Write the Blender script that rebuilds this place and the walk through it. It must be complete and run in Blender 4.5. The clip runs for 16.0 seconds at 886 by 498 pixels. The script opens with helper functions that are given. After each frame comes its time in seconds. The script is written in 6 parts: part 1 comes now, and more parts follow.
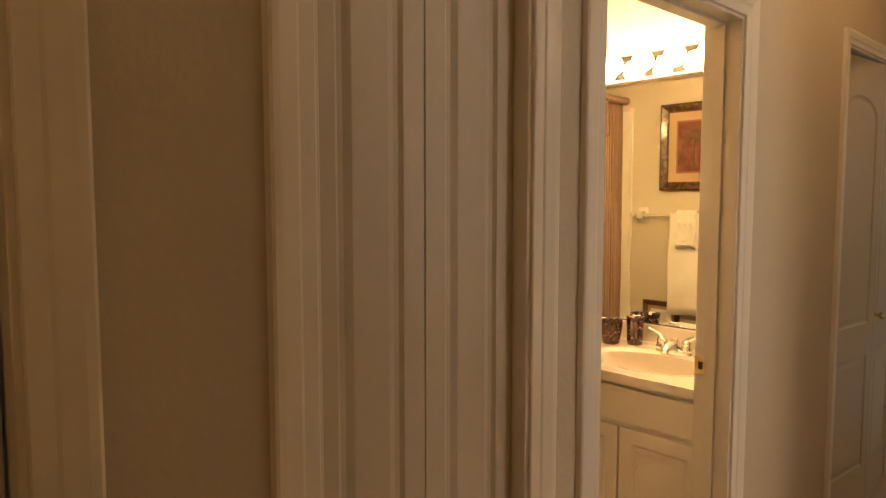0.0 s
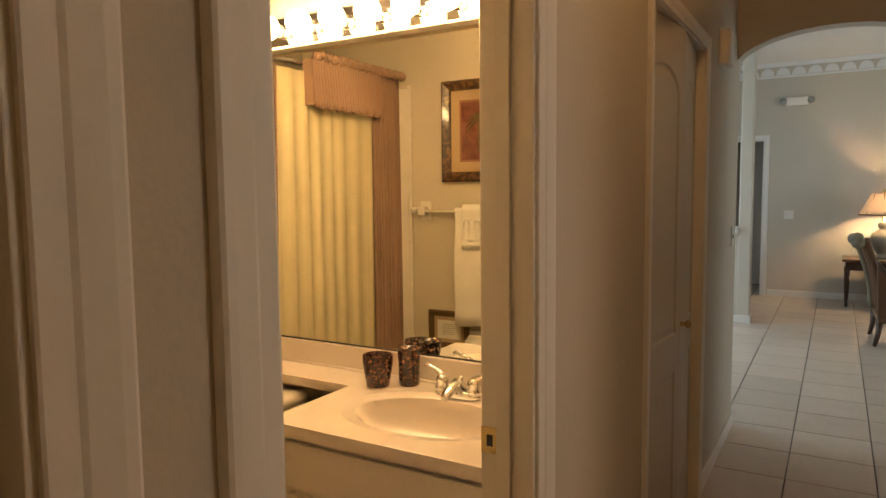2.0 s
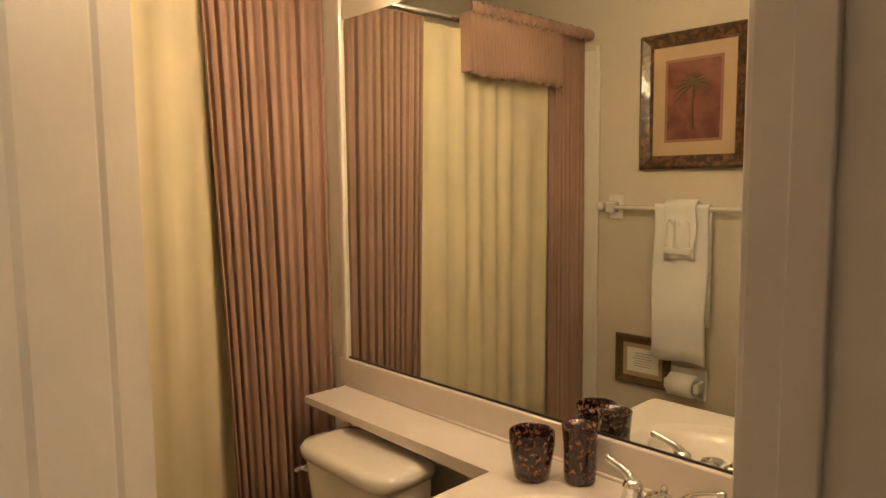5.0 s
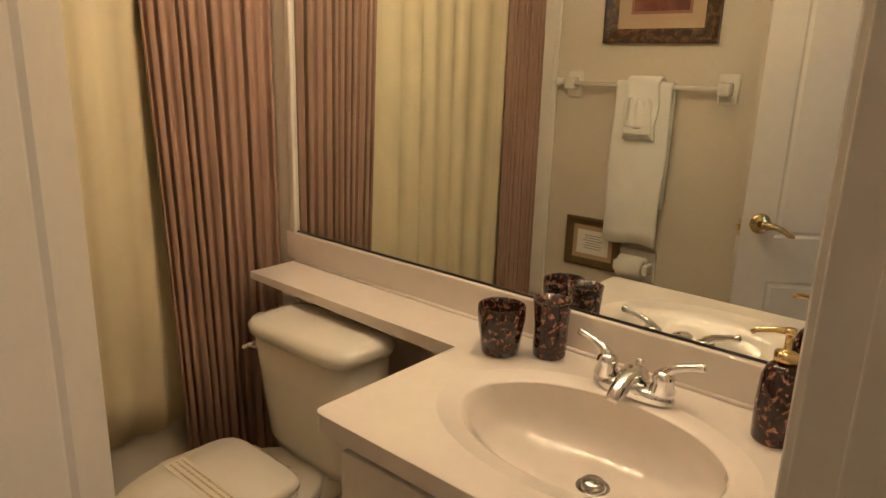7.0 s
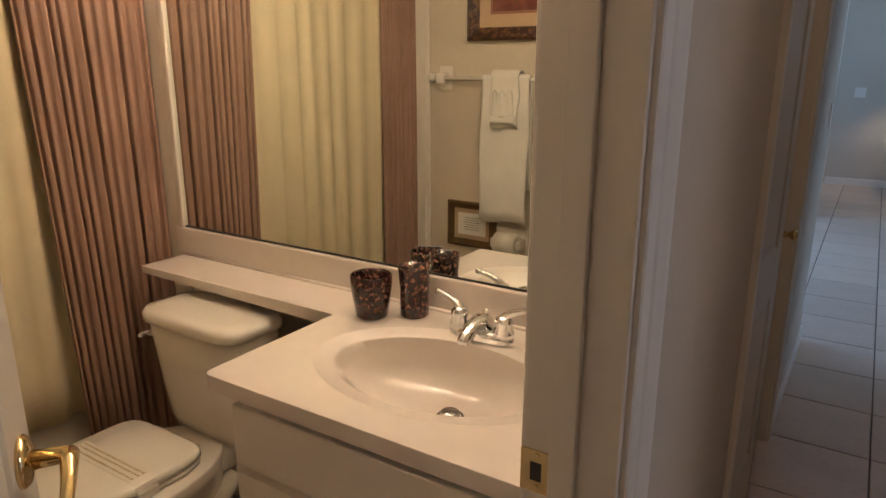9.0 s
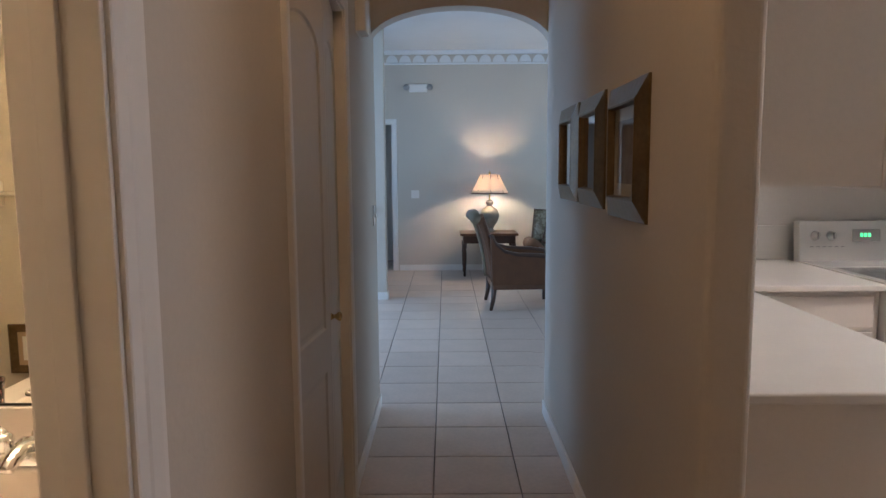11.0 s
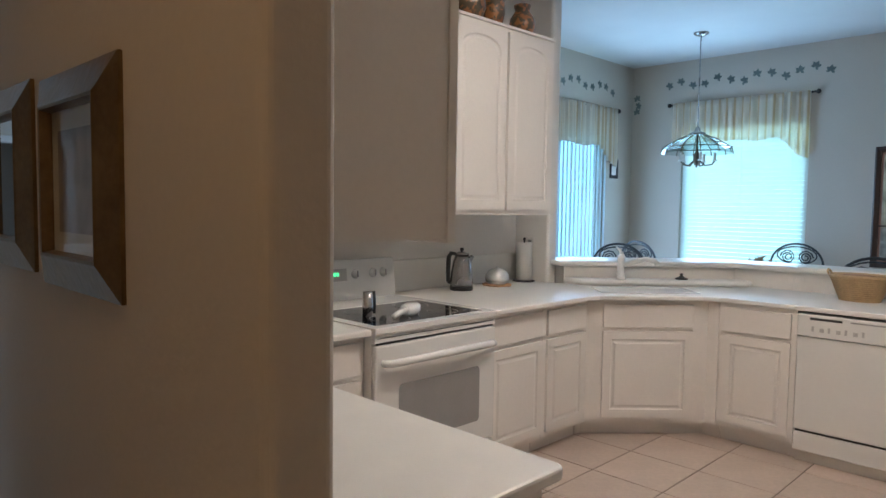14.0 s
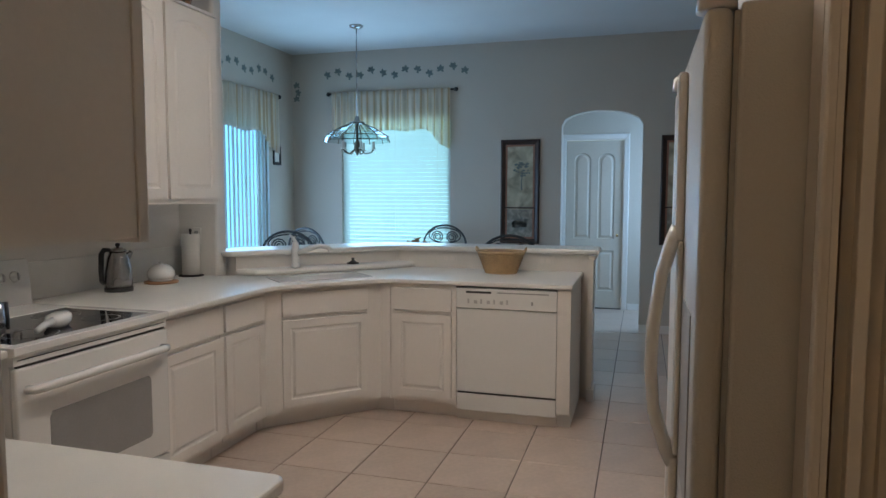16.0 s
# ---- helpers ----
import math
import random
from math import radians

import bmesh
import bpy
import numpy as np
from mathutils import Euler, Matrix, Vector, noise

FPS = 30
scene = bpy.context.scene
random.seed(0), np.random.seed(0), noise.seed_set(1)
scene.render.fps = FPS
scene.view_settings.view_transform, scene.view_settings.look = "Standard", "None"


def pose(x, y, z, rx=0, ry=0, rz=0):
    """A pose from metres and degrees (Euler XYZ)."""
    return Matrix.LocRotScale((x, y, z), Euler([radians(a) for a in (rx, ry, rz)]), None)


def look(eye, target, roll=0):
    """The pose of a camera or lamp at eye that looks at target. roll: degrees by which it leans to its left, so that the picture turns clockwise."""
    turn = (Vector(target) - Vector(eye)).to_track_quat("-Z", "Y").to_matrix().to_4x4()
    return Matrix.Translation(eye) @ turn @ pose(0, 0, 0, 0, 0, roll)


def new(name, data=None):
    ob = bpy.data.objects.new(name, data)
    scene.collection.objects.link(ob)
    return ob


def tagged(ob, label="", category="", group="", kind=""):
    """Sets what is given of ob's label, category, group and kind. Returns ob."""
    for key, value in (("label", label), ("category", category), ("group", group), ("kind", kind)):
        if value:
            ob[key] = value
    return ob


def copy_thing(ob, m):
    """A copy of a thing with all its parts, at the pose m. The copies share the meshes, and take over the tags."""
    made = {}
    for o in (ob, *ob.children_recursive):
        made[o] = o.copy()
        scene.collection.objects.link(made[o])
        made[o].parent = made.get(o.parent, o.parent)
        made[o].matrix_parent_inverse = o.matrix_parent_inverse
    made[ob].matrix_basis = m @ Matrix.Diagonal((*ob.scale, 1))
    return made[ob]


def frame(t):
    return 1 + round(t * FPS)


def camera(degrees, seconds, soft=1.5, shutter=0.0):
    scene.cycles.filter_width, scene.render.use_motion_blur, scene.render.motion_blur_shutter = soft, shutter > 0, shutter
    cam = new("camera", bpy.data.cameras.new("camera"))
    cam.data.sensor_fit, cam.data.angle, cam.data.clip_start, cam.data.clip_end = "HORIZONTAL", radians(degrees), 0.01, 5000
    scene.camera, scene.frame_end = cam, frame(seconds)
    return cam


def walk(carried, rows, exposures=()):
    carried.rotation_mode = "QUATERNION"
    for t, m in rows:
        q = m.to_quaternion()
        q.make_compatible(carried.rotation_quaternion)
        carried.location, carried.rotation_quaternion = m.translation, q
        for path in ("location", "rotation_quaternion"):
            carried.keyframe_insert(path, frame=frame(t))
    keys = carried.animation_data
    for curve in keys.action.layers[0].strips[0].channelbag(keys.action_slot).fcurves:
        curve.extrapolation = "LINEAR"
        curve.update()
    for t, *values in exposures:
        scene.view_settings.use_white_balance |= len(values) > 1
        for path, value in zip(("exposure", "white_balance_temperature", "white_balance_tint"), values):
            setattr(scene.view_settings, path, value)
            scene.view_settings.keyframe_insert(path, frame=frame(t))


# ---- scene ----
cam = camera(66.6, 16.0)
PATH = [
    (0, (0.189, -0.228, 1.492), (-1.27, 1.132, 1.338), -0.0),
    (0.5, (0.078, -0.038, 1.485), (-1.224, 1.472, 1.325), -0.1),
    (1, (-0.018, 0.15, 1.472), (-1.166, 1.78, 1.315), -0.4),
    (1.5, (-0.13, 0.36, 1.485), (-1.131, 2.084, 1.328), -0.5),
    (2, (-0.194, 0.598, 1.479), (-1.199, 2.318, 1.31), -0.6),
    (2.5, (-0.231, 0.799, 1.486), (-1.375, 2.432, 1.324), -0.8),
    (3, (-0.308, 0.961, 1.482), (-1.527, 2.537, 1.309), -0.8),
    (3.5, (-0.399, 1.077, 1.49), (-1.678, 2.606, 1.332), -0.4),
    (4, (-0.462, 1.176, 1.488), (-1.853, 2.603, 1.324), -0.7),
    (4.2, (-0.488, 1.207, 1.494), (-1.937, 2.574, 1.322), -0.6),
    (6.3, (-0.75, 1.32, 1.448), (-2.057, 2.798, 1.119), 1.2),
    (6.5, (-0.756, 1.323, 1.438), (-2.029, 2.816, 1.053), 1.5),
    (7, (-0.749, 1.318, 1.415), (-2.001, 2.788, 0.896), 1.7),
    (7.5, (-0.734, 1.309, 1.395), (-1.956, 2.754, 0.749), 1.4),
    (8, (-0.705, 1.285, 1.394), (-1.896, 2.73, 0.692), 0.8),
    (8.5, (-0.643, 1.252, 1.407), (-1.802, 2.754, 0.774), 0.3),
    (9, (-0.533, 1.197, 1.424), (-1.568, 2.826, 0.899), 0.1),
    (9.5, (-0.409, 1.106, 1.44), (-1.328, 2.828, 1.007), -0.2),
    (10, (-0.321, 1.008, 1.45), (-0.943, 2.883, 1.133), -0.5),
    (10.2, (-0.319, 0.966, 1.45), (-0.773, 2.892, 1.156), -0.3),
    (12.3, (-0.297, 1.392, 1.458), (0.265, 3.306, 1.31), -0.7),
    (12.5, (-0.315, 1.458, 1.466), (0.398, 3.322, 1.329), -0.5),
    (13, (-0.306, 1.567, 1.468), (0.732, 3.272, 1.332), -0.4),
    (13.5, (-0.224, 1.694, 1.464), (1.022, 3.254, 1.332), 0.1),
    (14, (-0.16, 1.791, 1.471), (1.254, 3.2, 1.342), 0.8),
    (14.5, (-0.153, 1.871, 1.478), (1.443, 3.069, 1.353), 1.1),
    (15, (-0.158, 1.909, 1.475), (1.598, 2.857, 1.342), 0.4),
    (15.5, (-0.167, 1.918, 1.479), (1.696, 2.633, 1.336), 0.3),
    (16, (-0.128, 1.932, 1.475), (1.785, 2.494, 1.315), 0.1),
]
EXPOSURES = [(0, 1.03, 10200, 16), (1, 0.80, 10300, 17), (1.5, 0.61, 10200, 17), (2, 0.44, 9900, 18), (2.5, 0.28, 9300, 18), (3.5, 0.24, 8300, 16), (4, 0.15, 7700, 15), (7, 0.1, 6250, 12), (8.5, 0.08, 6000, 16), (9.5, 0.3, 5900, 17), (10, 0.48, 5800, 18), (12.3, 0.58, 6550, 17), (13, 0.64, 6350, 16), (13.5, 0.62, 6200, 14), (14, 0.42, 6150, 12), (14.5, 0.14, 6150, 12), (15, 0.0, 6150, 10), (16, -0.1, 6150, 10)]
walk(cam, [(t, look(eye, target, roll)) for t, eye, target, roll in PATH], EXPOSURES)

# ---- world and light ----
world = bpy.data.worlds.new("sky")
scene.world = world
world.use_nodes = True
wn = world.node_tree
sky = wn.nodes.new("ShaderNodeTexSky")
sky.sky_type, sky.sun_disc = "NISHITA", False
sky.sun_elevation, sky.sun_rotation = radians(48), radians(60)
wn.links.new(sky.outputs[0], wn.nodes["Background"].inputs[0])
wn.nodes["Background"].inputs[1].default_value = 0.12
sun = new("sun", bpy.data.lights.new("sun", "SUN"))
sun.data.energy, sun.data.angle, sun.data.color = 3.0, radians(0.5), (1.0, 0.95, 0.87)
sun.matrix_world = look((0, 0, 10), (-3.2, -2.0, 5.5))


def daylight(name, eye, target, w, h, power, color=(0.38, 0.64, 1.0)):
    """Sky light that enters by a window's opening, or the alcove's added fill lamp."""
    d = bpy.data.lights.new(name, "AREA")
    d.shape, d.size, d.size_y, d.energy, d.color = "RECTANGLE", w, h, power, color
    ob = new(name, d)
    ob.matrix_world = look(eye, target)
    return ob


daylight("window_light_nook", (7.28, 4.70, 1.40), (5.0, 4.70, 1.35), 1.2, 1.3, 28)
daylight("window_light_slider", (5.85, 5.94, 1.15), (5.85, 3.0, 1.1), 1.7, 1.9, 42)
# no window here: lamp added to brighten the alcove's inside
daylight("window_light_alcove", (8.1, 1.15, 1.5), (8.1, 3.0, 1.3), 0.8, 1.6, 34)
# lamp added at the unseen living room doors to light that room
daylight("window_light_living", (4.3, 7.9, 1.35), (0.0, 7.6, 1.2), 3.0, 2.2, 50, (0.56, 0.76, 1.0))
daylight("window_light_entry", (-3.3, 5.72, 1.35), (0.0, 5.55, 0.0), 0.7, 1.9, 30)
daylight("window_light_entry", (-3.3, 7.9, 1.5), (0.0, 7.6, 0.4), 1.1, 2.0, 50)


# ---- materials ----


def material(name, color, rough=0.6, metal=0.0, vary=0.08, scale=6.0, fine=90.0, bump=0.0, bump_scale=0.0, spread=None, coat=0.0):
    """A surface with broad and fine variation of its colour and gloss, and fine relief."""
    m = bpy.data.materials.new(name)
    m.use_nodes = True
    n, l = m.node_tree.nodes, m.node_tree.links
    b = n["Principled BSDF"]
    b.inputs["Roughness"].default_value, b.inputs["Metallic"].default_value = rough, metal
    b.inputs["Coat Weight"].default_value = coat
    tc = n.new("ShaderNodeTexCoord")
    broad, grain = n.new("ShaderNodeTexNoise"), n.new("ShaderNodeTexNoise")
    broad.inputs["Scale"].default_value, grain.inputs["Scale"].default_value = scale, fine
    broad.inputs["Detail"].default_value, grain.inputs["Detail"].default_value = 3, 2
    for t in (broad, grain):
        l.new(tc.outputs["Object"], t.inputs["Vector"])
    mix = n.new("ShaderNodeMix")
    mix.data_type = "FLOAT"
    mix.inputs[0].default_value = 0.4
    l.new(broad.outputs[0], mix.inputs[2])
    l.new(grain.outputs[0], mix.inputs[3])
    ramp = n.new("ShaderNodeValToRGB")
    other = spread or tuple(c * (1 - 2 * vary) for c in color)
    ramp.color_ramp.elements[0].position, ramp.color_ramp.elements[1].position = 0.32, 0.68
    ramp.color_ramp.elements[0].color = (*other, 1)
    ramp.color_ramp.elements[1].color = (*color, 1)
    l.new(mix.outputs[0], ramp.inputs[0])
    l.new(ramp.outputs[0], b.inputs["Base Color"])
    rr = n.new("ShaderNodeMapRange")
    rr.inputs[3].default_value, rr.inputs[4].default_value = max(rough - 0.06, 0.02), min(rough + 0.08, 1)
    l.new(broad.outputs[0], rr.inputs[0])
    l.new(rr.outputs[0], b.inputs["Roughness"])
    if bump:
        bt = n.new("ShaderNodeTexNoise")
        bt.inputs["Scale"].default_value, bt.inputs["Detail"].default_value = bump_scale or fine, 3
        l.new(tc.outputs["Object"], bt.inputs["Vector"])
        bp = n.new("ShaderNodeBump")
        bp.inputs["Strength"].default_value, bp.inputs["Distance"].default_value = bump, 0.004
        l.new(bt.outputs[0], bp.inputs["Height"])
        l.new(bp.outputs[0], b.inputs["Normal"])
    return m


def emitter(name, color, strength):
    m = bpy.data.materials.new(name)
    m.use_nodes = True
    b = m.node_tree.nodes["Principled BSDF"]
    b.inputs["Base Color"].default_value = (*color, 1)
    b.inputs["Emission Color"].default_value = (*color, 1)
    b.inputs["Emission Strength"].default_value = strength
    return m


def sheer(name, color, through_light, rough=0.7, stripe=0.0):
    """Cloth or a blind that lets part of the light behind it through."""
    m = material(name, color, rough, vary=0.05, scale=9, fine=400, bump=0.15, bump_scale=500)
    n, l = m.node_tree.nodes, m.node_tree.links
    tr = n.new("ShaderNodeBsdfTranslucent")
    tr.inputs[0].default_value = (*color, 1)
    mx = n.new("ShaderNodeMixShader")
    mx.inputs[0].default_value = through_light
    l.new(n["Principled BSDF"].outputs[0], mx.inputs[1])
    l.new(tr.outputs[0], mx.inputs[2])
    l.new(mx.outputs[0], n["Material Output"].inputs[0])
    return m


PAINT = material("wall_paint", (0.54, 0.478, 0.395), 0.75, vary=0.03, scale=2, fine=60, bump=0.25, bump_scale=55)
PAINT_BATH = material("bath_wall_paint", (0.62, 0.55, 0.44), 0.7, vary=0.03, scale=2, fine=60, bump=0.2, bump_scale=55)
CEIL = material("ceiling_paint", (0.72, 0.72, 0.70), 0.9, vary=0.03, scale=3, fine=120, bump=0.5, bump_scale=90)
TRIM = material("white_trim_paint", (0.74, 0.70, 0.64), 0.38, vary=0.03, scale=3, fine=40, bump=0.05, bump_scale=120)
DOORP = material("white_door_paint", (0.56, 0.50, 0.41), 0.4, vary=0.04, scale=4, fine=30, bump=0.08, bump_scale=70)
CAB = material("white_cabinet_foil", (0.78, 0.73, 0.67), 0.35, vary=0.03, scale=3, fine=50)
PAINT_PALE = material("pale_kitchen_paint", (0.75, 0.71, 0.65), 0.7, vary=0.03, scale=2, fine=60, bump=0.25, bump_scale=55)
CABSIDE = material("almond_cabinet_side", (0.76, 0.71, 0.64), 0.55, vary=0.03, scale=3, fine=80, bump=0.1, bump_scale=200)
COUNTER = material("white_laminate", (0.80, 0.77, 0.71), 0.32, vary=0.04, scale=8, fine=350, coat=0.1)
TILE = material("beige_floor_tile", (0.62, 0.49, 0.40), 0.32, vary=0.10, scale=5, fine=40, bump=0.12, bump_scale=60, spread=(0.51, 0.40, 0.32))
GROUT = material("grey_brown_grout", (0.22, 0.18, 0.15), 0.9, vary=0.15, scale=12, fine=200, bump=0.4)
MARBLE = material("cultured_marble", (0.82, 0.75, 0.69), 0.09, vary=0.03, scale=7, fine=25, coat=0.4)
PORCELAIN = material("almond_porcelain", (0.80, 0.755, 0.67), 0.10, vary=0.02, scale=4, fine=20, coat=0.5)
CHROME = material("chrome", (0.82, 0.82, 0.82), 0.07, 1.0, vary=0.02)
BRASS = material("polished_brass", (0.78, 0.60, 0.30), 0.14, 1.0, vary=0.05)
STEEL = material("brushed_steel", (0.40, 0.385, 0.37), 0.26, 1.0, vary=0.08, fine=300)
BLACK = material("black_plastic", (0.025, 0.023, 0.022), 0.35, vary=0.1)
IRON = material("black_wrought_iron", (0.03, 0.027, 0.025), 0.5, vary=0.2, fine=150, bump=0.2)
GLASSTOP = material("black_ceramic_glass", (0.015, 0.014, 0.014), 0.06, vary=0.1, coat=0.5)
ENAMEL = material("white_enamel", (0.76, 0.74, 0.70), 0.22, vary=0.02, scale=3, fine=40, coat=0.3)
OVENGLASS = material("grey_oven_glass", (0.30, 0.29, 0.28), 0.12, vary=0.05, coat=0.4)
MAUVE = material("mauve_pleated_cloth", (0.40, 0.255, 0.19), 0.85, vary=0.08, scale=4, fine=500, bump=0.3, bump_scale=600, spread=(0.31, 0.19, 0.14))
CREAM = sheer("cream_curtain_cloth", (0.84, 0.74, 0.50), 0.15)
TOWEL = material("white_terry_towel", (0.90, 0.875, 0.82), 0.95, vary=0.05, scale=10, fine=300, bump=0.9, bump_scale=350)
GOLDFRAME = material("antique_gold_frame", (0.21, 0.135, 0.062), 0.36, 0.6, vary=0.2, scale=9, fine=60, bump=0.3, bump_scale=50)
DARKWOOD = material("dark_carved_wood", (0.060, 0.028, 0.016), 0.35, vary=0.25, scale=6, fine=70, bump=0.2, bump_scale=60)
REDWOOD = material("red_brown_wood", (0.13, 0.058, 0.028), 0.32, vary=0.22, scale=5, fine=60, bump=0.1)
WICKER = material("woven_wicker", (0.62, 0.42, 0.22), 0.7, vary=0.18, scale=12, fine=120, bump=0.6, bump_scale=160)
PAPER = material("white_paper", (0.80, 0.77, 0.70), 0.9, vary=0.04, bump=0.2, bump_scale=150)
PALEGREY = material("pale_grey_print", (0.50, 0.48, 0.45), 0.5)
GREY = material("grey_plastic", (0.35, 0.34, 0.32), 0.5)
CORK = material("cork_coaster", (0.45, 0.26, 0.13), 0.8, vary=0.2, fine=200, bump=0.3)
BLIND = sheer("white_blind_slat", (0.84, 0.86, 0.84), 0.5)
VANE = sheer("white_vertical_vane", (0.80, 0.84, 0.86), 0.6)
VALANCE = sheer("cream_striped_valance", (0.96, 0.91, 0.82), 0.74)
VALANCE_BROWN = sheer("tan_valance_stripe", (0.84, 0.70, 0.50), 0.62)
GREEN = material("stencil_green_paint", (0.20, 0.235, 0.21), 0.8, vary=0.2)
FABRIC = material("olive_chair_fabric", (0.25, 0.215, 0.15), 0.9, vary=0.25, scale=14, fine=300, bump=0.4, bump_scale=300, spread=(0.13, 0.12, 0.10))
FRIDGE = material("textured_almond_fridge", (0.52, 0.505, 0.47), 0.42, vary=0.04, scale=4, fine=200, bump=0.25, bump_scale=320)
BULB = emitter("lit_globe_bulb", (1.0, 0.75, 0.46), 41.0)
# glow of the unseen ceiling lights added in hall and kitchen
DOME = emitter("lit_hall_dome", (1.0, 0.66, 0.35), 9.0)
DOME_BRIGHT = emitter("lit_hall_dome_bright", (1.0, 0.65, 0.34), 22.0)
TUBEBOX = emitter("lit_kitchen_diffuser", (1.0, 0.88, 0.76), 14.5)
OUTSIDE = emitter("bright_hazy_daylight", (0.45, 0.86, 0.98), 4.6)
OUTSIDE_POOL = emitter("blue_pool_daylight", (0.30, 0.68, 0.95), 1.2)
SHADE = sheer("lit_lamp_shade", (0.95, 0.80, 0.64), 0.55)
LAMPGLOW = emitter("table_lamp_bulb", (1.0, 0.82, 0.60), 400.0)
DISPLAY = emitter("green_clock_digits", (0.1, 1.0, 0.35), 1.2)

GLASS = bpy.data.materials.new("clear_glass")
GLASS.use_nodes = True
GLASS.node_tree.nodes["Principled BSDF"].inputs["Transmission Weight"].default_value = 1.0
GLASS.node_tree.nodes["Principled BSDF"].inputs["Roughness"].default_value = 0.02
GLASS.node_tree.nodes["Principled BSDF"].inputs["IOR"].default_value = 1.1
MIRROR = bpy.data.materials.new("mirror_silver")
MIRROR.use_nodes = True
MIRROR.node_tree.nodes["Principled BSDF"].inputs["Metallic"].default_value = 1.0
MIRROR.node_tree.nodes["Principled BSDF"].inputs["Roughness"].default_value = 0.0
MIRROR.node_tree.nodes["Principled BSDF"].inputs["Base Color"].default_value = (0.84, 0.87, 0.83, 1)


def blotch(name, dark, light, scale, rough=0.1, low=0.48, high=0.56):
    """Two colours in sharp blotches, as in tortoiseshell glass or painted pottery."""
    m = material(name, light, rough, coat=0.5)
    n, l = m.node_tree.nodes, m.node_tree.links
    tc = n["Texture Coordinate"]
    t = n.new("ShaderNodeTexNoise")
    t.inputs["Scale"].default_value, t.inputs["Detail"].default_value, t.inputs["Distortion"].default_value = scale, 2, 0.6
    r = n.new("ShaderNodeValToRGB")
    r.color_ramp.elements[0].position, r.color_ramp.elements[1].position = low, high
    r.color_ramp.elements[0].color, r.color_ramp.elements[1].color = (*dark, 1), (*light, 1)
    l.new(tc.outputs["Object"], t.inputs["Vector"])
    l.new(t.outputs[0], r.inputs[0])
    l.new(r.outputs[0], n["Principled BSDF"].inputs["Base Color"])
    return m


TORTOISE = blotch("tortoiseshell_glass", (0.030, 0.007, 0.008), (0.32, 0.165, 0.11), 95, 0.08, 0.53, 0.68)
POTTERY = blotch("painted_pottery", (0.10, 0.07, 0.035), (0.38, 0.15, 0.05), 28, 0.35)
PALMART = blotch("palm_print", (0.13, 0.030, 0.02), (0.24, 0.085, 0.055), 14, 0.5, 0.35, 0.7)
SCENIC = blotch("landscape_print", (0.24, 0.22, 0.15), (0.50, 0.45, 0.32), 7, 0.5, 0.35, 0.65)
# pale lavender-grey of the glass's reflection put into the hall prints' colour
GLARE_PRINT = blotch("dusky_watercolour_print", (0.34, 0.30, 0.30), (0.55, 0.52, 0.54), 9, 0.4, 0.35, 0.7)
SAGE = blotch("sage_print", (0.20, 0.19, 0.15), (0.36, 0.34, 0.28), 16, 0.5, 0.4, 0.7)



def thin_glass(name, gloss, tint):
    """A thin clear pane that mirrors more at a grazing angle."""
    m = bpy.data.materials.new(name)
    m.use_nodes = True
    n, l = m.node_tree.nodes, m.node_tree.links
    clear, shine, fres, mx = n.new("ShaderNodeBsdfTransparent"), n.new("ShaderNodeBsdfGlossy"), n.new("ShaderNodeFresnel"), n.new("ShaderNodeMixShader")
    clear.inputs[0].default_value = (*tint, 1)
    shine.inputs["Roughness"].default_value = 0.03
    fres.inputs[0].default_value = gloss
    l.new(fres.outputs[0], mx.inputs[0])
    l.new(clear.outputs[0], mx.inputs[1])
    l.new(shine.outputs[0], mx.inputs[2])
    l.new(mx.outputs[0], n["Material Output"].inputs[0])
    return m


GLAZE = thin_glass("picture_glazing", 1.5, (0.97, 0.98, 0.97))
SHADEGLASS = thin_glass("clear_shade_glass", 1.06, (0.72, 0.80, 0.80))


def piecewise(m, low, high):
    """Each piece of its own shade."""
    n, l = m.node_tree.nodes, m.node_tree.links
    base = n["Principled BSDF"].inputs["Base Color"]
    src = base.links[0].from_socket
    info, rng, mul = n.new("ShaderNodeObjectInfo"), n.new("ShaderNodeMapRange"), n.new("ShaderNodeMix")
    rng.inputs[3].default_value, rng.inputs[4].default_value = low, high
    mul.data_type, mul.blend_type = "RGBA", "MULTIPLY"
    mul.inputs[0].default_value = 1.0
    l.new(info.outputs["Random"], rng.inputs[0])
    l.new(src, mul.inputs[6])
    l.new(rng.outputs[0], mul.inputs[7])
    l.new(mul.outputs[2], base)


piecewise(TILE, 0.88, 1.06)

# ---- builders ----


def thing(name, x=0, y=0, z=0, rz=0, label="", category="", group="", kind=""):
    ob = new(name)
    ob.matrix_world = pose(x, y, z, 0, 0, rz)
    ob.empty_display_size = 0.05
    return tagged(ob, label, category, group, kind)


def link(name, bm, mat, smooth=False):
    me = bpy.data.meshes.new(name)
    bmesh.ops.recalc_face_normals(bm, faces=bm.faces)
    bm.to_mesh(me)
    bm.free()
    me.materials.append(mat)
    if smooth:
        for p in me.polygons:
            p.use_smooth = True
    return new(name, me)


def part(name, bm, mat, parent, label="", smooth=False):
    """One mesh under a thing or a part, in that parent's own metres."""
    ob = link(name, bm, mat, smooth)
    ob.parent = parent
    return tagged(ob, label) if label else ob


def again(ob, parent, m):
    """The same piece once more, on shared mesh data."""
    o = new(ob.name.split(".")[0], ob.data)
    o.parent = parent
    o.matrix_basis = m
    return o


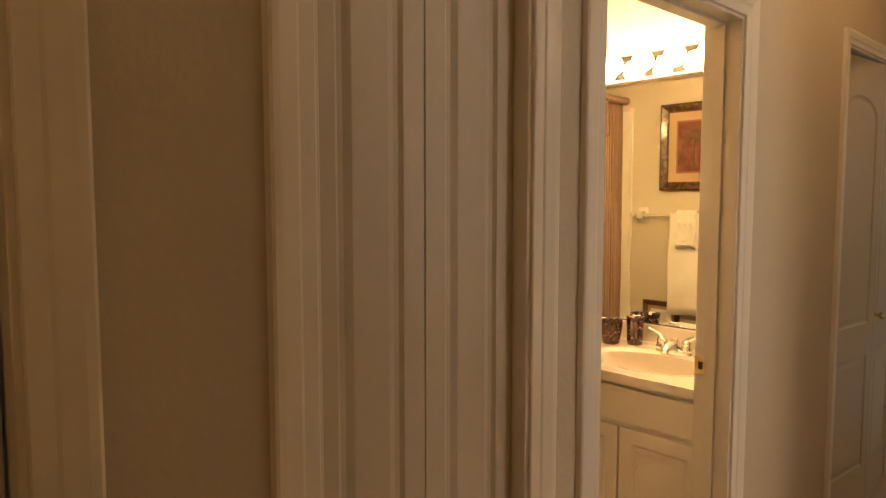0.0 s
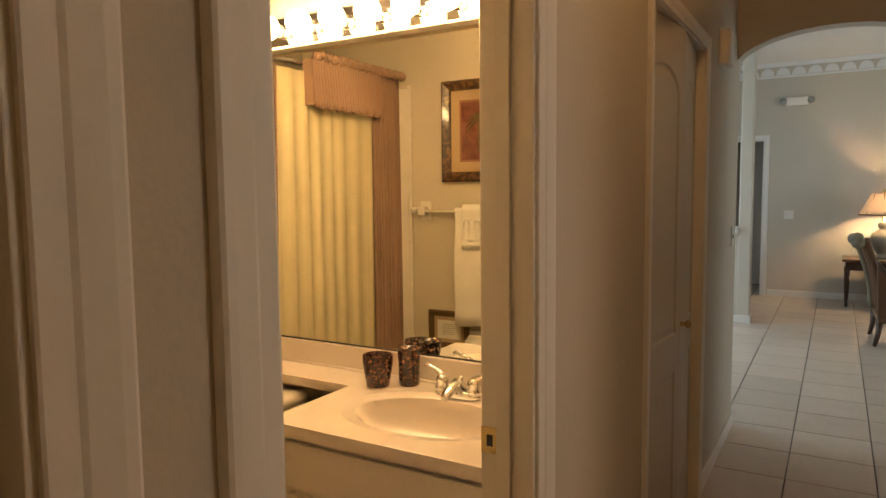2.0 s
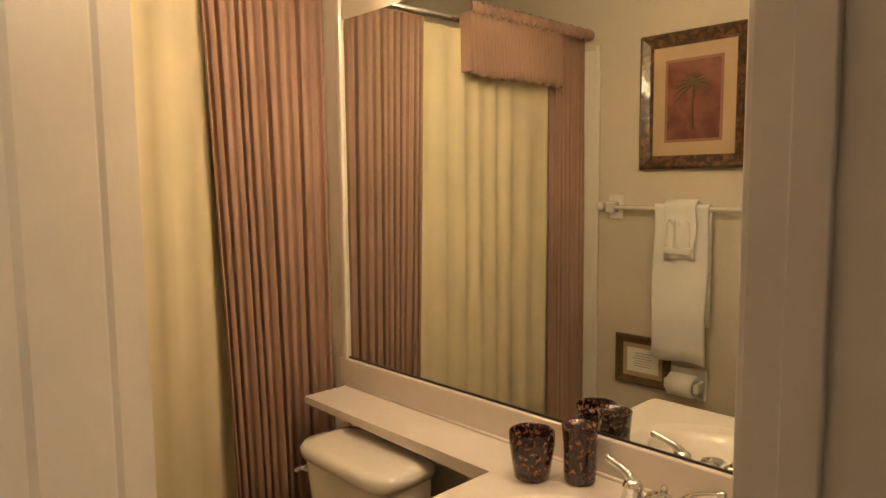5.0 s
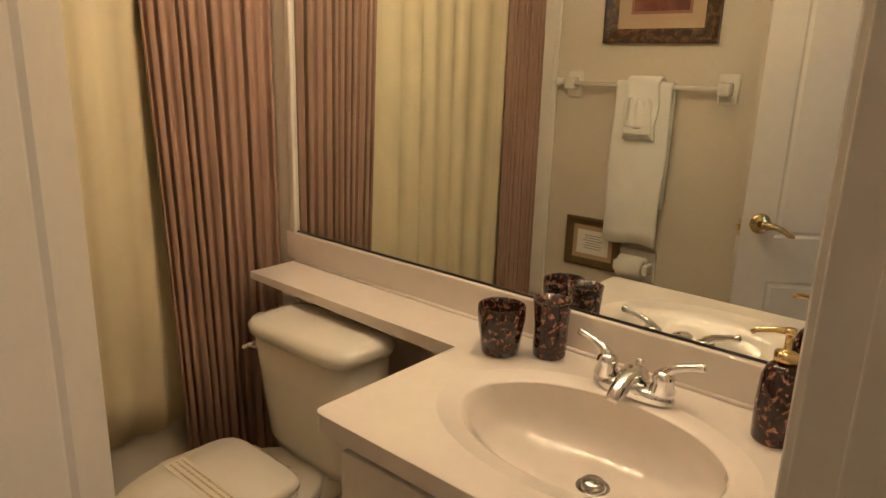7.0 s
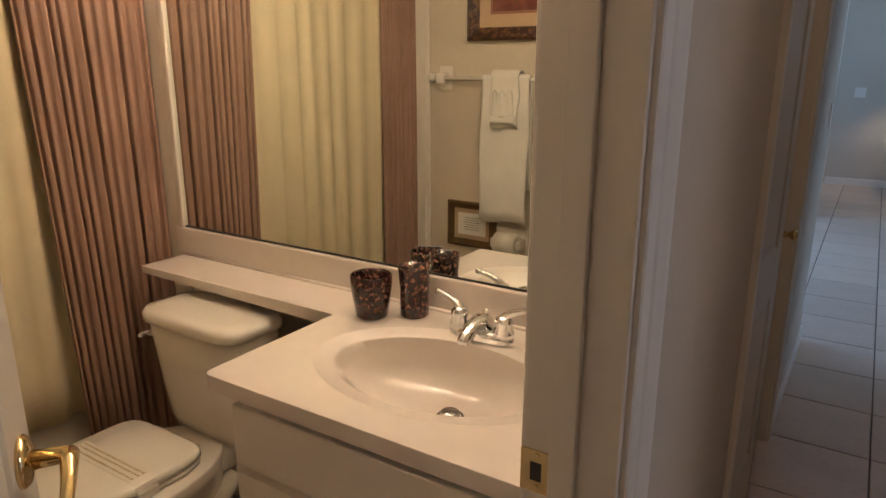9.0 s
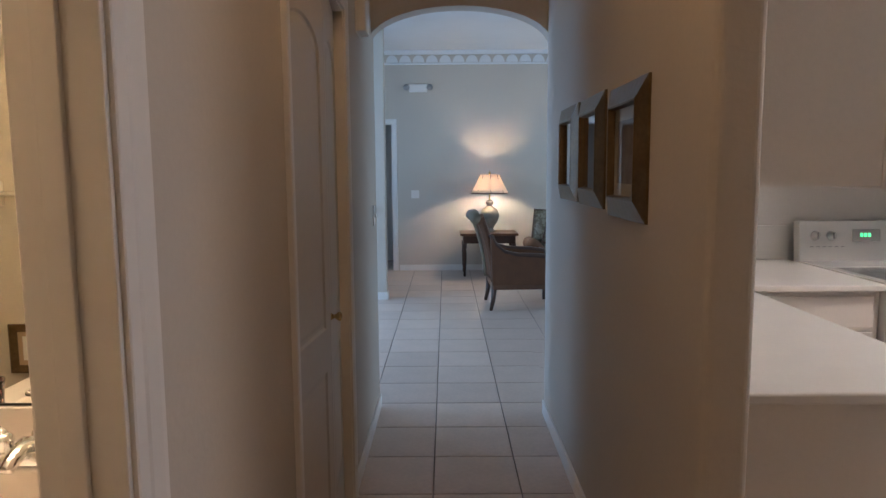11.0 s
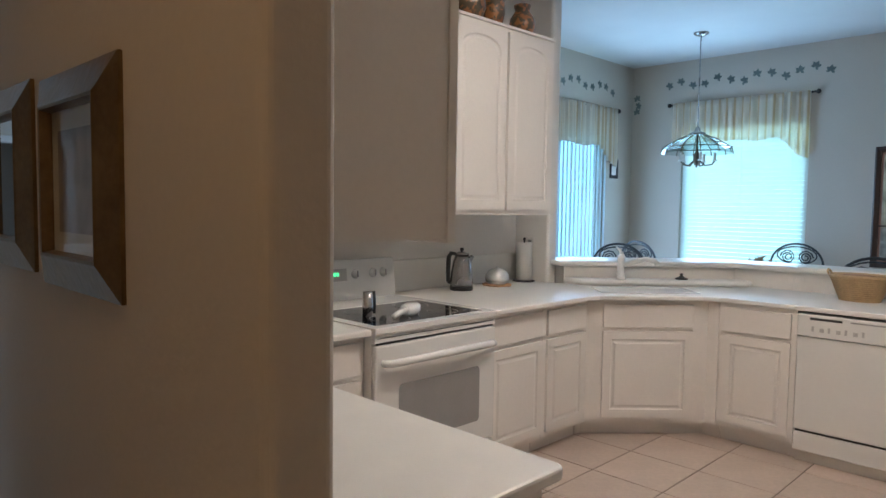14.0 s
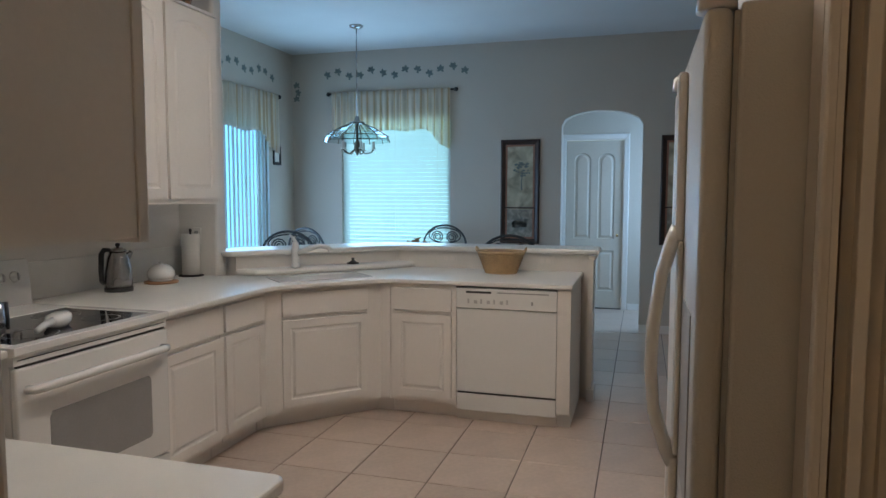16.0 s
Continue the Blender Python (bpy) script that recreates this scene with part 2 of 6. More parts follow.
def box(x0, x1, y0, y1, z0, z1, bevel=0.0, seg=2, bm=None):
    made = bmesh.new() if bm is None else bm
    vs = [made.verts.new((x, y, z)) for x in (x0, x1) for y in (y0, y1) for z in (z0, z1)]
    fs = [made.faces.new([vs[i] for i in f]) for f in ((0, 1, 3, 2), (4, 6, 7, 5), (0, 4, 5, 1), (2, 3, 7, 6), (0, 2, 6, 4), (1, 5, 7, 3))]
    bmesh.ops.recalc_face_normals(made, faces=fs)
    if bevel:
        edges = {e for f in fs for e in f.edges}
        bmesh.ops.bevel(made, geom=list(edges), offset=bevel, segments=seg, affect="EDGES", profile=0.5)
    return made


def boxes(rows, bevel=0.0):
    bm = bmesh.new()
    for r in rows:
        box(*r, bevel=bevel, bm=bm)
    return bm


def prism(points, z0, z1, bevel=0.0, bm=None, seg=2):
    """An upright block over an outline in plan."""
    bm = bmesh.new() if bm is None else bm
    lo = [bm.verts.new((x, y, z0)) for x, y in points]
    hi = [bm.verts.new((x, y, z1)) for x, y in points]
    n = len(points)
    fs = [bm.faces.new(lo[::-1]), bm.faces.new(hi)]
    fs += [bm.faces.new((lo[i], lo[(i + 1) % n], hi[(i + 1) % n], hi[i])) for i in range(n)]
    bmesh.ops.recalc_face_normals(bm, faces=fs)
    if bevel:
        bmesh.ops.bevel(bm, geom=list({e for f in fs for e in f.edges}), offset=bevel, segments=seg, affect="EDGES", profile=0.5)
    return bm


def lathe(profile, n=32, bm=None, at=(0, 0, 0), close=True):
    """A turned body from (radius, height) steps."""
    bm = bmesh.new() if bm is None else bm
    rings = []
    for r, z in profile:
        if r < 1e-5:
            rings.append([bm.verts.new((at[0], at[1], at[2] + z))])
        else:
            rings.append([bm.verts.new((at[0] + r * math.cos(a), at[1] + r * math.sin(a), at[2] + z)) for a in (2 * math.pi * i / n for i in range(n))])
    for a, b in zip(rings, rings[1:]):
        for i in range(n):
            j = (i + 1) % n
            if len(a) == 1 and len(b) == 1:
                continue
            if len(a) == 1:
                bm.faces.new((a[0], b[j], b[i]))
            elif len(b) == 1:
                bm.faces.new((a[i], a[j], b[0]))
            else:
                bm.faces.new((a[i], a[j], b[j], b[i]))
    if close:
        for ring in (rings[0], rings[-1]):
            if len(ring) > 1:
                bm.faces.new(ring)
    return bm


def tube(points, r, n=10, bm=None, ends=True):
    """A round bar along points; r is one radius or one for each point."""
    bm = bmesh.new() if bm is None else bm
    pts = [Vector(p) for p in points]
    rs = r if isinstance(r, (list, tuple)) else [r] * len(pts)
    rings, side = [], None
    for i, p in enumerate(pts):
        d = (pts[min(i + 1, len(pts) - 1)] - pts[max(i - 1, 0)]).normalized()
        if side is None:
            side = d.orthogonal().normalized()
        side = (side - d * side.dot(d))
        side = side.normalized() if side.length > 1e-6 else d.orthogonal().normalized()
        up = d.cross(side)
        rings.append([bm.verts.new(p + rs[i] * (side * math.cos(a) + up * math.sin(a))) for a in (2 * math.pi * k / n for k in range(n))])
    for a, b in zip(rings, rings[1:]):
        for k in range(n):
            bm.faces.new((a[k], a[(k + 1) % n], b[(k + 1) % n], b[k]))
    if ends:
        bm.faces.new(rings[0][::-1])
        bm.faces.new(rings[-1])
    return bm


def arc(cx, cy, r, a0, a1, n):
    return [(cx + r * math.cos(radians(a0 + (a1 - a0) * i / n)), cy + r * math.sin(radians(a0 + (a1 - a0) * i / n))) for i in range(n + 1)]


def plate(outline, depth, bevel=0.0, bm=None, y=0.0):
    """An upright plate: an outline in (x, z), from y to y + depth."""
    bm = bmesh.new() if bm is None else bm
    a = [bm.verts.new((x, y, z)) for x, z in outline]
    b = [bm.verts.new((x, y + depth, z)) for x, z in outline]
    n = len(outline)
    fs = [bm.faces.new(a), bm.faces.new(b[::-1])] + [bm.faces.new((a[i], b[i], b[(i + 1) % n], a[(i + 1) % n])) for i in range(n)]
    bmesh.ops.recalc_face_normals(bm, faces=fs)
    if bevel:
        bmesh.ops.bevel(bm, geom=list(fs[0].edges), offset=bevel, segments=2, affect="EDGES", profile=0.5)
    return bm


def arched(x0, x1, z0, z1, rise, n=12):
    """An outline with a flat foot and a bowed head."""
    mid, half = (x0 + x1) / 2, (x1 - x0) / 2
    head = [(mid + half * math.cos(math.pi * i / n), z1 - rise + rise * math.sin(math.pi * i / n)) for i in range(n + 1)] if rise else [(x1, z1), (x0, z1)]
    return [(x0, z0), (x1, z0)] + head


def band(outline, inner, y0, y1, bm=None):
    """A flat ring between two outlines of equal count, from y0 (front) to y1."""
    bm = bmesh.new() if bm is None else bm
    rows = [[bm.verts.new((x, y, z)) for x, z in o] for o, y in ((outline, y0), (inner, y0), (inner, y1), (outline, y1))]
    n = len(outline)
    for k in range(4):
        a, b = rows[k], rows[(k + 1) % 4]
        for i in range(n):
            bm.faces.new((a[i], a[(i + 1) % n], b[(i + 1) % n], b[i]))
    return bm


def grow(outline, d):
    """The outline made larger by d on each side."""
    xs, zs = [p[0] for p in outline], [p[1] for p in outline]
    mx, mz, w, h = (min(xs) + max(xs)) / 2, (min(zs) + max(zs)) / 2, max(xs) - min(xs), max(zs) - min(zs)
    return [(mx + (x - mx) * (w + 2 * d) / w, mz + (z - mz) * (h + 2 * d) / h) for x, z in outline]



def slab_with_panels(w, h, t, panels, deep=0.007, inner=0.03):
    """A door leaf of w by h by t, front at y = 0, with routed panels on both faces: real sunk mouldings cut into the face."""
    bm = bmesh.new()
    for face, sign in ((0.0, 1), (t, -1)):
        outer = [bm.verts.new((x, face, z)) for x, z in ((0, 0), (w, 0), (w, h), (0, h))]
        edges = [bm.edges.new((outer[i], outer[(i + 1) % 4])) for i in range(4)]
        for o in panels:
            rings = [[bm.verts.new((x, face + sign * d, z)) for x, z in grow(o, g)] for g, d in ((0, 0), (-0.008, deep), (-inner * 0.55, deep), (-inner, 0.001))]
            n = len(o)
            for a, b in zip(rings, rings[1:]):
                for i in range(n):
                    bm.faces.new((a[i], a[(i + 1) % n], b[(i + 1) % n], b[i]))
            bm.faces.new(rings[-1])
            edges += [bm.edges.get((rings[0][i], rings[0][(i + 1) % n])) for i in range(n)]
        bmesh.ops.triangle_fill(bm, edges=edges, use_beauty=True)
        if face == 0.0:
            first = outer
        else:
            for i in range(4):
                bm.faces.new((first[i], first[(i + 1) % 4], outer[(i + 1) % 4], outer[i]))
    return bm


def holder(outline, width, y0, y1, bm=None):
    return band(grow(outline, width), outline, y0, y1, bm)


def sheet(rows, bm=None):
    """A surface through rows of points."""
    bm = bmesh.new() if bm is None else bm
    vs = [[bm.verts.new(p) for p in r] for r in rows]
    for a, b in zip(vs, vs[1:]):
        for i in range(len(a) - 1):
            bm.faces.new((a[i], a[i + 1], b[i + 1], b[i]))
    return bm


def solid(ob, t):
    m = ob.modifiers.new("thickness", "SOLIDIFY")
    m.thickness, m.offset = t, 0
    return ob


# ---- the large structure ----
W, R = -0.73, 0.27          # faces of the hall's two walls
TOP = 3.16                  # ceiling height
BACK = 5.00                 # face of the kitchen's back wall
NOOK = 7.35                 # face of the nook's window wall
FAR = 10.90                 # face of the living room's end wall


def wall(name, rows, mat=None, bevel=0.0, label="tan painted textured drywall"):
    ob = link(name, boxes(rows, bevel), mat or PAINT)
    return tagged(ob, label, "wall", kind="structure")


# floor slab under the tiles
tagged(link("floor", boxes([(-4.0, 9.6, -2.2, 12.2, -0.20, -0.006)]), GROUT), "grey-brown grout bed under beige square floor tiles", "floor", kind="structure")
tagged(link("ground", boxes([(-60, 60, -60, 60, -0.5, -0.24)]), material("lawn", (0.10, 0.14, 0.05), 0.9, vary=0.3, scale=3, fine=60)), "green lawn around the house", "ground", kind="structure")

# hall, side with the doors: bedroom door, folding closet, bathroom door, linen closet
OPEN = [(-0.86, -0.05, 2.04), (0.345, 0.885, 2.04), (1.135, 1.895, 2.05), (2.865, 3.885, 2.115)]
rows, y = [], -2.2
for a, b, h in OPEN:
    rows += [(W - 0.115, W, y, a, 0, TOP), (W - 0.115, W, a, b, h, TOP)]
    y = b
rows.append((W - 0.115, W, y, 5.09, 0, TOP))
wall("wall_hall_doors", rows)
# hall, side with the pictures: rounded drywall corners
bm = bmesh.new()
rc = 0.022
outline = [(R, 4.96)] + arc(R + rc, 2.53 + rc, rc, 180, 270, 5) + arc(0.385 - rc, 2.53 + rc, rc, 270, 360, 5) + [(0.385, 5.112), (0.305, 5.112), (0.305, 4.96)]
prism(outline, 0, TOP, bm=bm)
tagged(link("wall_hall_pictures", bm, PAINT), "tan painted drywall with a rounded corner", "wall", kind="structure")
# arched header at the hall's end
bm = bmesh.new()
n = 24
mid, half = (W + R) / 2, (R - W) / 2 + 0.03
prev = None
for i in range(n + 1):
    a = math.pi * (1 - i / n)
    x, z = mid + half * math.cos(a), 2.13 + 0.245 * math.sin(a) ** 0.85 if 0 < i < n else 2.13
    cur = [bm.verts.new(p) for p in ((x, 4.96, z), (x, 4.96, TOP), (x, 5.09, TOP), (x, 5.09, z))]
    if prev:
        for k in range(4):
            bm.faces.new((prev[k], prev[(k + 1) % 4], cur[(k + 1) % 4], cur[k]))
    prev = cur
tagged(link("wall_arch_header", bm, PAINT), "tan painted drywall header with an elliptical arch", "wall", kind="structure")
# kitchen's back wall, its stub at the bar, and the pantry wall beside the refrigerator
bm = bmesh.new()
STUB0, STUB1, STUBY = 3.835, 3.950, 4.700   # the stub of wall at the bar
prism([(0.385, BACK), (STUB0, BACK)] + arc(STUB0 + rc, STUBY + rc, rc, 180, 270, 4) + arc(STUB1 - rc, STUBY + rc, rc, 270, 360, 4) + [(STUB1, BACK + 0.115), (0.385, BACK + 0.115)], 0, TOP, bm=bm)
tagged(link("wall_kitchen_back", bm, PAINT_PALE), "pale painted drywall behind the range", "wall", kind="structure")
PANTRY = 0.88
wall("wall_pantry", [(PANTRY, PANTRY + 0.06, -2.2, 0.90, 0, TOP), (PANTRY, PANTRY + 0.06, 0.90, 1.685, 2.04, TOP), (PANTRY, PANTRY + 0.06, 1.685, 1.709, 0, TOP)])
wall("wall_kitchen_fridge", [(PANTRY + 0.06, 5.0, 0.85, 0.98, 0, TOP)])
wall("wall_kitchen_end", [(5.0, NOOK, -0.2, -0.07, 0, TOP), (4.9, 5.0, -0.2, 0.98, 0, TOP)])
wall("wall_hall_south", [(W, PANTRY, -2.2, -2.08, 0, TOP)])
# nook: window wall with a window and an arched alcove, and the sliding door's wall
wy0, wy1, wz0, wz1 = 4.04, 5.40, 0.62, 2.36
ay0, ay1 = 1.935, 2.785
wall("wall_nook_window", [(NOOK, NOOK + 0.14, -0.2, ay0, 0, TOP), (NOOK, NOOK + 0.14, ay1, wy0, 0, TOP), (NOOK, NOOK + 0.14, wy0, wy1, 0, wz0),
                          (NOOK, NOOK + 0.14, wy0, wy1, wz1, TOP), (NOOK, NOOK + 0.14, wy1, 6.18, 0, TOP)])
bm = bmesh.new()
prev = None
for i in range(n + 1):
    yy = ay0 + (ay1 - ay0) * i / n
    u = (yy - (ay0 + ay1) / 2) / ((ay1 - ay0) / 2)
    z = 2.225 + 0.155 * math.sqrt(max(0.0, 1.35 - u * u * 1.35)) / math.sqrt(1.35)
    cur = [bm.verts.new(p) for p in ((NOOK, yy, z), (NOOK, yy, TOP), (NOOK + 0.14, yy, TOP), (NOOK + 0.14, yy, z))]
    if prev:
        for k in range(4):
            bm.faces.new((prev[k], prev[(k + 1) % 4], cur[(k + 1) % 4], cur[k]))
    prev = cur
tagged(link("wall_alcove_arch", bm, PAINT), "tan painted arched drywall head over the alcove", "wall", kind="structure")
wall("wall_alcove", [(NOOK + 0.14, 8.90, ay1 + 0.25, ay1 + 0.37, 0, 2.55), (8.80, 8.90, 0.2, 2.145, 0, 2.55), (8.80, 8.90, 2.905, ay1 + 0.25, 0, 2.55),
                     (8.80, 8.90, 2.145, 2.905, 2.20, 2.55), (NOOK + 0.14, 8.90, 0.2, 0.32, 0, 2.55)])
sx0, sx1, sz1 = 4.95, 6.78, 2.36
wall("wall_nook_slider", [(STUB1, sx0, 6.04, 6.18, 0, TOP), (sx0, sx1, 6.04, 6.18, sz1, TOP), (sx1, NOOK, 6.04, 6.18, 0, TOP), (STUB0, STUB1, BACK + 0.115, 6.18, 0, TOP)])
# living room
lw0, lw1 = 6.4, 9.4
wall("wall_living_end", [(-3.6, -1.95, FAR, FAR + 0.12, 0, TOP), (-1.95, -1.08, FAR, FAR + 0.12, 2.14, TOP), (-1.08, 4.6, FAR, FAR + 0.12, 0, TOP)])
# unseen side with an opening added for daylight
wall("wall_living_windows", [(4.5, 4.62, 6.18, lw0, 0, TOP), (4.5, 4.62, lw0, lw1, 2.5, TOP), (4.5, 4.62, lw1, FAR, 0, TOP), (STUB0, 4.62, 6.18, 6.30, 0, TOP)])
wall("wall_living_entry", [(-3.6, -3.48, 3.4, 5.32, 0, TOP), (-3.6, -3.48, 5.32, 6.12, 2.4, TOP), (-3.6, -3.48, 6.12, 7.3, 0, TOP), (-3.6, -3.48, 7.3, 8.5, 2.6, TOP), (-3.6, -3.48, 8.5, FAR, 0, TOP), (-3.48, W - 0.115, 4.97, 5.09, 0, TOP)])
wall("wall_beyond_door", [(-2.6, -0.5, 12.0, 12.1, 0, TOP), (-2.6, -2.5, FAR + 0.12, 12.0, 0, TOP), (-0.6, -0.5, FAR + 0.12, 12.0, 0, TOP)])
# bathroom
BX, BY0, BY1, TUBX = W - 0.115, 1.10, 2.59, -3.28
wall("wall_bath_mirror", [(TUBX - 0.1, BX, BY1, BY1 + 0.11, 0, 2.5)], PAINT_BATH, label="beige painted wall behind the mirror")
wall("wall_bath_towels", [(TUBX - 0.1, BX, BY0 - 0.11, BY0, 0, 2.5)], PAINT_BATH, label="beige painted wall with the towel bar")
wall("wall_bath_tub", [(TUBX - 0.1, TUBX, BY0, BY1, 0, 2.5)], PAINT_BATH, label="beige painted wall behind the tub")
wall("wall_closets_back", [(-1.5, -1.4, -2.2, BY0 - 0.11, 0, 2.5), (-1.5, -1.4, BY1 + 0.11, 4.97, 0, 2.5)])


def ceiling(name, rows):
    return tagged(link(name, boxes(rows), CEIL), "white textured ceiling", "ceiling", kind="structure")


ceiling("ceiling", [(-3.7, NOOK + 0.14, -2.3, FAR + 0.12, TOP, TOP + 0.1), (-2.6, -0.5, FAR + 0.12, 12.1, TOP, TOP + 0.1)])
ceiling("ceiling_bath", [(TUBX - 0.1, BX, BY0 - 0.11, BY1 + 0.11, 2.5, 2.6)])
ceiling("ceiling_alcove", [(NOOK + 0.14, 8.90, 0.2, ay1 + 0.37, 2.55, 2.65)])


def baseboard(name, rows):
    ob = link(name, boxes(rows, 0.004), TRIM)
    return tagged(ob, "white painted baseboard", "baseboard", kind="structure")


H = 0.085
baseboard("baseboard_hall", [(W, W + 0.012, 3.945, 5.09, 0, H), (W, W + 0.012, 1.985, 2.805, 0, H), (R - 0.012, R, 2.53, 4.96, 0, H), (R - 0.012, 0.385, 2.518, 2.53, 0, H)])
baseboard("baseboard_living", [(-1.0, 4.5, FAR - 0.012, FAR, 0, H)])
baseboard("baseboard_nook", [(NOOK - 0.012, NOOK, 0, ay0, 0, H), (NOOK - 0.012, NOOK, ay1, 6.04, 0, H), (8.788, 8.80, 0.32, 2.08, 0, H), (sx1 + 0.06, NOOK - 0.012, 6.028, 6.04, 0, H)])
baseboard("baseboard_pantry", [(PANTRY - 0.012, PANTRY, -2.0, 0.83, 0, H)])


def casing(name, axis, face, a, b, h, width=0.085, side=1, label="white painted moulded door casing"):
    """Moulded trim round an opening in a wall at axis = face; side: the way it stands out."""
    k = width / 0.085
    profile = [(0.0, 0.0), (0.0, 0.009), (0.003, 0.011), (0.030, 0.0115), (0.036, 0.014), (0.052, 0.0155), (0.066, 0.017), (0.078, 0.017), (0.083, 0.014), (0.085, 0.0)]
    rows = []
    for d, out in profile:
        d, f = d * k, face + side * out
        line = ((a - d, 0.0), (a - d, h + d), (b + d, h + d), (b + d, 0.0))
        rows.append([(f, u, z) if axis == "x" else (u, f, z) for u, z in line])
    bm = sheet(rows)
    return tagged(link(name, bm, TRIM), label, "door casing", kind="structure")


def jamb(name, axis, f0, f1, a, b, h, stop=None, t=0.018):
    rows = [(f0, f1, a, a + t, 0, h), (f0, f1, b - t, b, 0, h), (f0, f1, a + t, b - t, h - t, h)]
    if stop:
        s0, s1 = stop
        rows += [(s0, s1, a + t, a + t + 0.011, 0, h - t), (s0, s1, b - t - 0.011, b - t, 0, h - t), (s0, s1, a + t + 0.011, b - t - 0.011, h - t - 0.011, h - t)]
    if axis == "y":
        rows = [(r[2], r[3], r[0], r[1], r[4], r[5]) for r in rows]
    return tagged(link(name, boxes(rows, 0.002), TRIM), "white painted door jamb", "door jamb", kind="structure")


for i, (a, b, h) in enumerate(OPEN):
    jamb(f"trim_jamb_{i + 1}", "x", W - 0.117, W + 0.002, a - 0.002, b + 0.002, h + 0.002, (W - 0.080, W - 0.047) if i == 2 else None)
    casing(f"trim_casing_{i + 1}", "x", W, a + 0.006, b - 0.006, h - 0.006, 0.058 if i == 3 else 0.085)
casing("trim_casing_bath_inside", "x", BX, OPEN[2][0] + 0.04, OPEN[2][1] - 0.006, OPEN[2][2] - 0.006, 0.07, -1)
jamb("trim_jamb_pantry", "x", PANTRY - 0.002, PANTRY + 0.062, 0.90, 1.657, 2.042)
casing("trim_casing_pantry", "x", PANTRY, 0.905, 1.682, 2.035, 0.026, -1)
jamb("trim_jamb_alcove", "x", 8.798, 8.902, 2.143, 2.907, 2.202)
casing("trim_casing_alcove", "x", 8.80, 2.150, 2.900, 2.195, 0.06, -1)
jamb("trim_jamb_living", "y", FAR - 0.002, FAR + 0.122, -1.952, -1.078, 2.142)
casing("trim_casing_living", "y", FAR, -1.945, -1.085, 2.135, 0.07, -1)

# half wall with a cap and a column in the living room
wall("wall_half", [(-3.48, -1.12, 8.62, 8.74, 0, 1.02)])
tagged(link("trim_half_wall_cap", boxes([(-3.48, -1.121, 8.57, 8.79, 1.02, 1.06), (-3.48, -1.122, 8.59, 8.77, 0.99, 1.02)], 0.006), TRIM), "white painted cap on the half wall", "trim", kind="structure")
wall("wall_column", [(-1.12, -0.99, 8.615, 8.745, 0, TOP)], bevel=0.012, label="square tan drywall column")
baseboard("baseboard_column", [(-1.120, -0.978, 8.603, 8.615, 0, H), (-0.99, -0.978, 8.615, 8.757, 0, H), (-3.4, -1.120, 8.608, 8.62, 0, H)])

# ---- doors ----


def lever(parent, x, z, y, way, name="handle", face=-1):
    """A brass lever with a round rose; way: the side to which the grip points; face: the side of the leaf."""
    s = face
    bm = lathe([(0.0, 0.0), (0.033, 0.0), (0.034, 0.004), (0.028, 0.010), (0.017, 0.014), (0.0, 0.014)], 28)
    rot = Matrix.Rotation(radians(90), 4, "X") if s < 0 else Matrix.Rotation(radians(-90), 4, "X")
    bmesh.ops.transform(bm, matrix=Matrix.Translation((x, y, z)) @ rot, verts=bm.verts)
    rose = part("rose", bm, BRASS, parent, "polished brass rose", True)
    pts = [(x, y + s * 0.012, z), (x, y + s * 0.046, z), (x + way * 0.006, y + s * 0.054, z + 0.002), (x + way * 0.026, y + s * 0.056, z + 0.002), (x + way * 0.052, y + s * 0.057, z - 0.008),
           (x + way * 0.076, y + s * 0.055, z - 0.026), (x + way * 0.092, y + s * 0.050, z - 0.030)]
    part("lever", tube(pts, [0.013, 0.011, 0.012, 0.011, 0.009, 0.008, 0.006], 12), BRASS, rose, "polished brass curved lever grip", True)
    return rose


def knob(parent, x, z, y=0.0, s=-1, r=0.017):
    bm = lathe([(0.0, 0.0), (r * 0.75, 0.0), (r * 0.6, 0.004), (r * 0.4, 0.012), (r * 0.55, 0.018), (r, 0.026), (r * 0.95, 0.034), (r * 0.5, 0.039), (0.0, 0.040)], 20)
    bmesh.ops.transform(bm, matrix=Matrix.Translation((x, y, z)) @ Matrix.Rotation(radians(90 if s < 0 else -90), 4, "X"), verts=bm.verts)
    return part("knob", bm, BRASS, parent, "small polished brass knob", True)


def leaf_panels(w, h, cols):
    """Two tiers of panels, the upper ones with bowed heads."""
    out, edge, gap = [], 0.105 if cols == 2 else 0.055, 0.09
    pw = (w - 2 * edge - (cols - 1) * gap) / cols
    for c in range(cols):
        x0 = edge + c * (pw + gap)
        out += [arched(x0, x0 + pw, 0.22, 0.75, 0.0), arched(x0, x0 + pw, 0.90, h - 0.16, 0.10)]
    return out


# bathroom door, half open into the bathroom: hinged on the side of the towel wall
door = thing("door", W - 0.108, OPEN[2][0] + 0.020, 0.008, 0, "white panelled bathroom door standing half open with brass lever handles", "door")
door.matrix_world = pose(W - 0.108, OPEN[2][0] + 0.020, 0.008, 0, 0, 144)
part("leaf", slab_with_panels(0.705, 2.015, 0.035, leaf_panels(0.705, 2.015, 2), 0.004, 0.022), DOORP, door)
lever(door, 0.648, 0.945, 0.0, -1, face=-1)
lever(door, 0.648, 0.945, 0.035, -1, face=1)
part("latch_plate", box(0.7045, 0.707, 0.006, 0.029, 0.90, 0.955), BRASS, door, "brass latch plate")
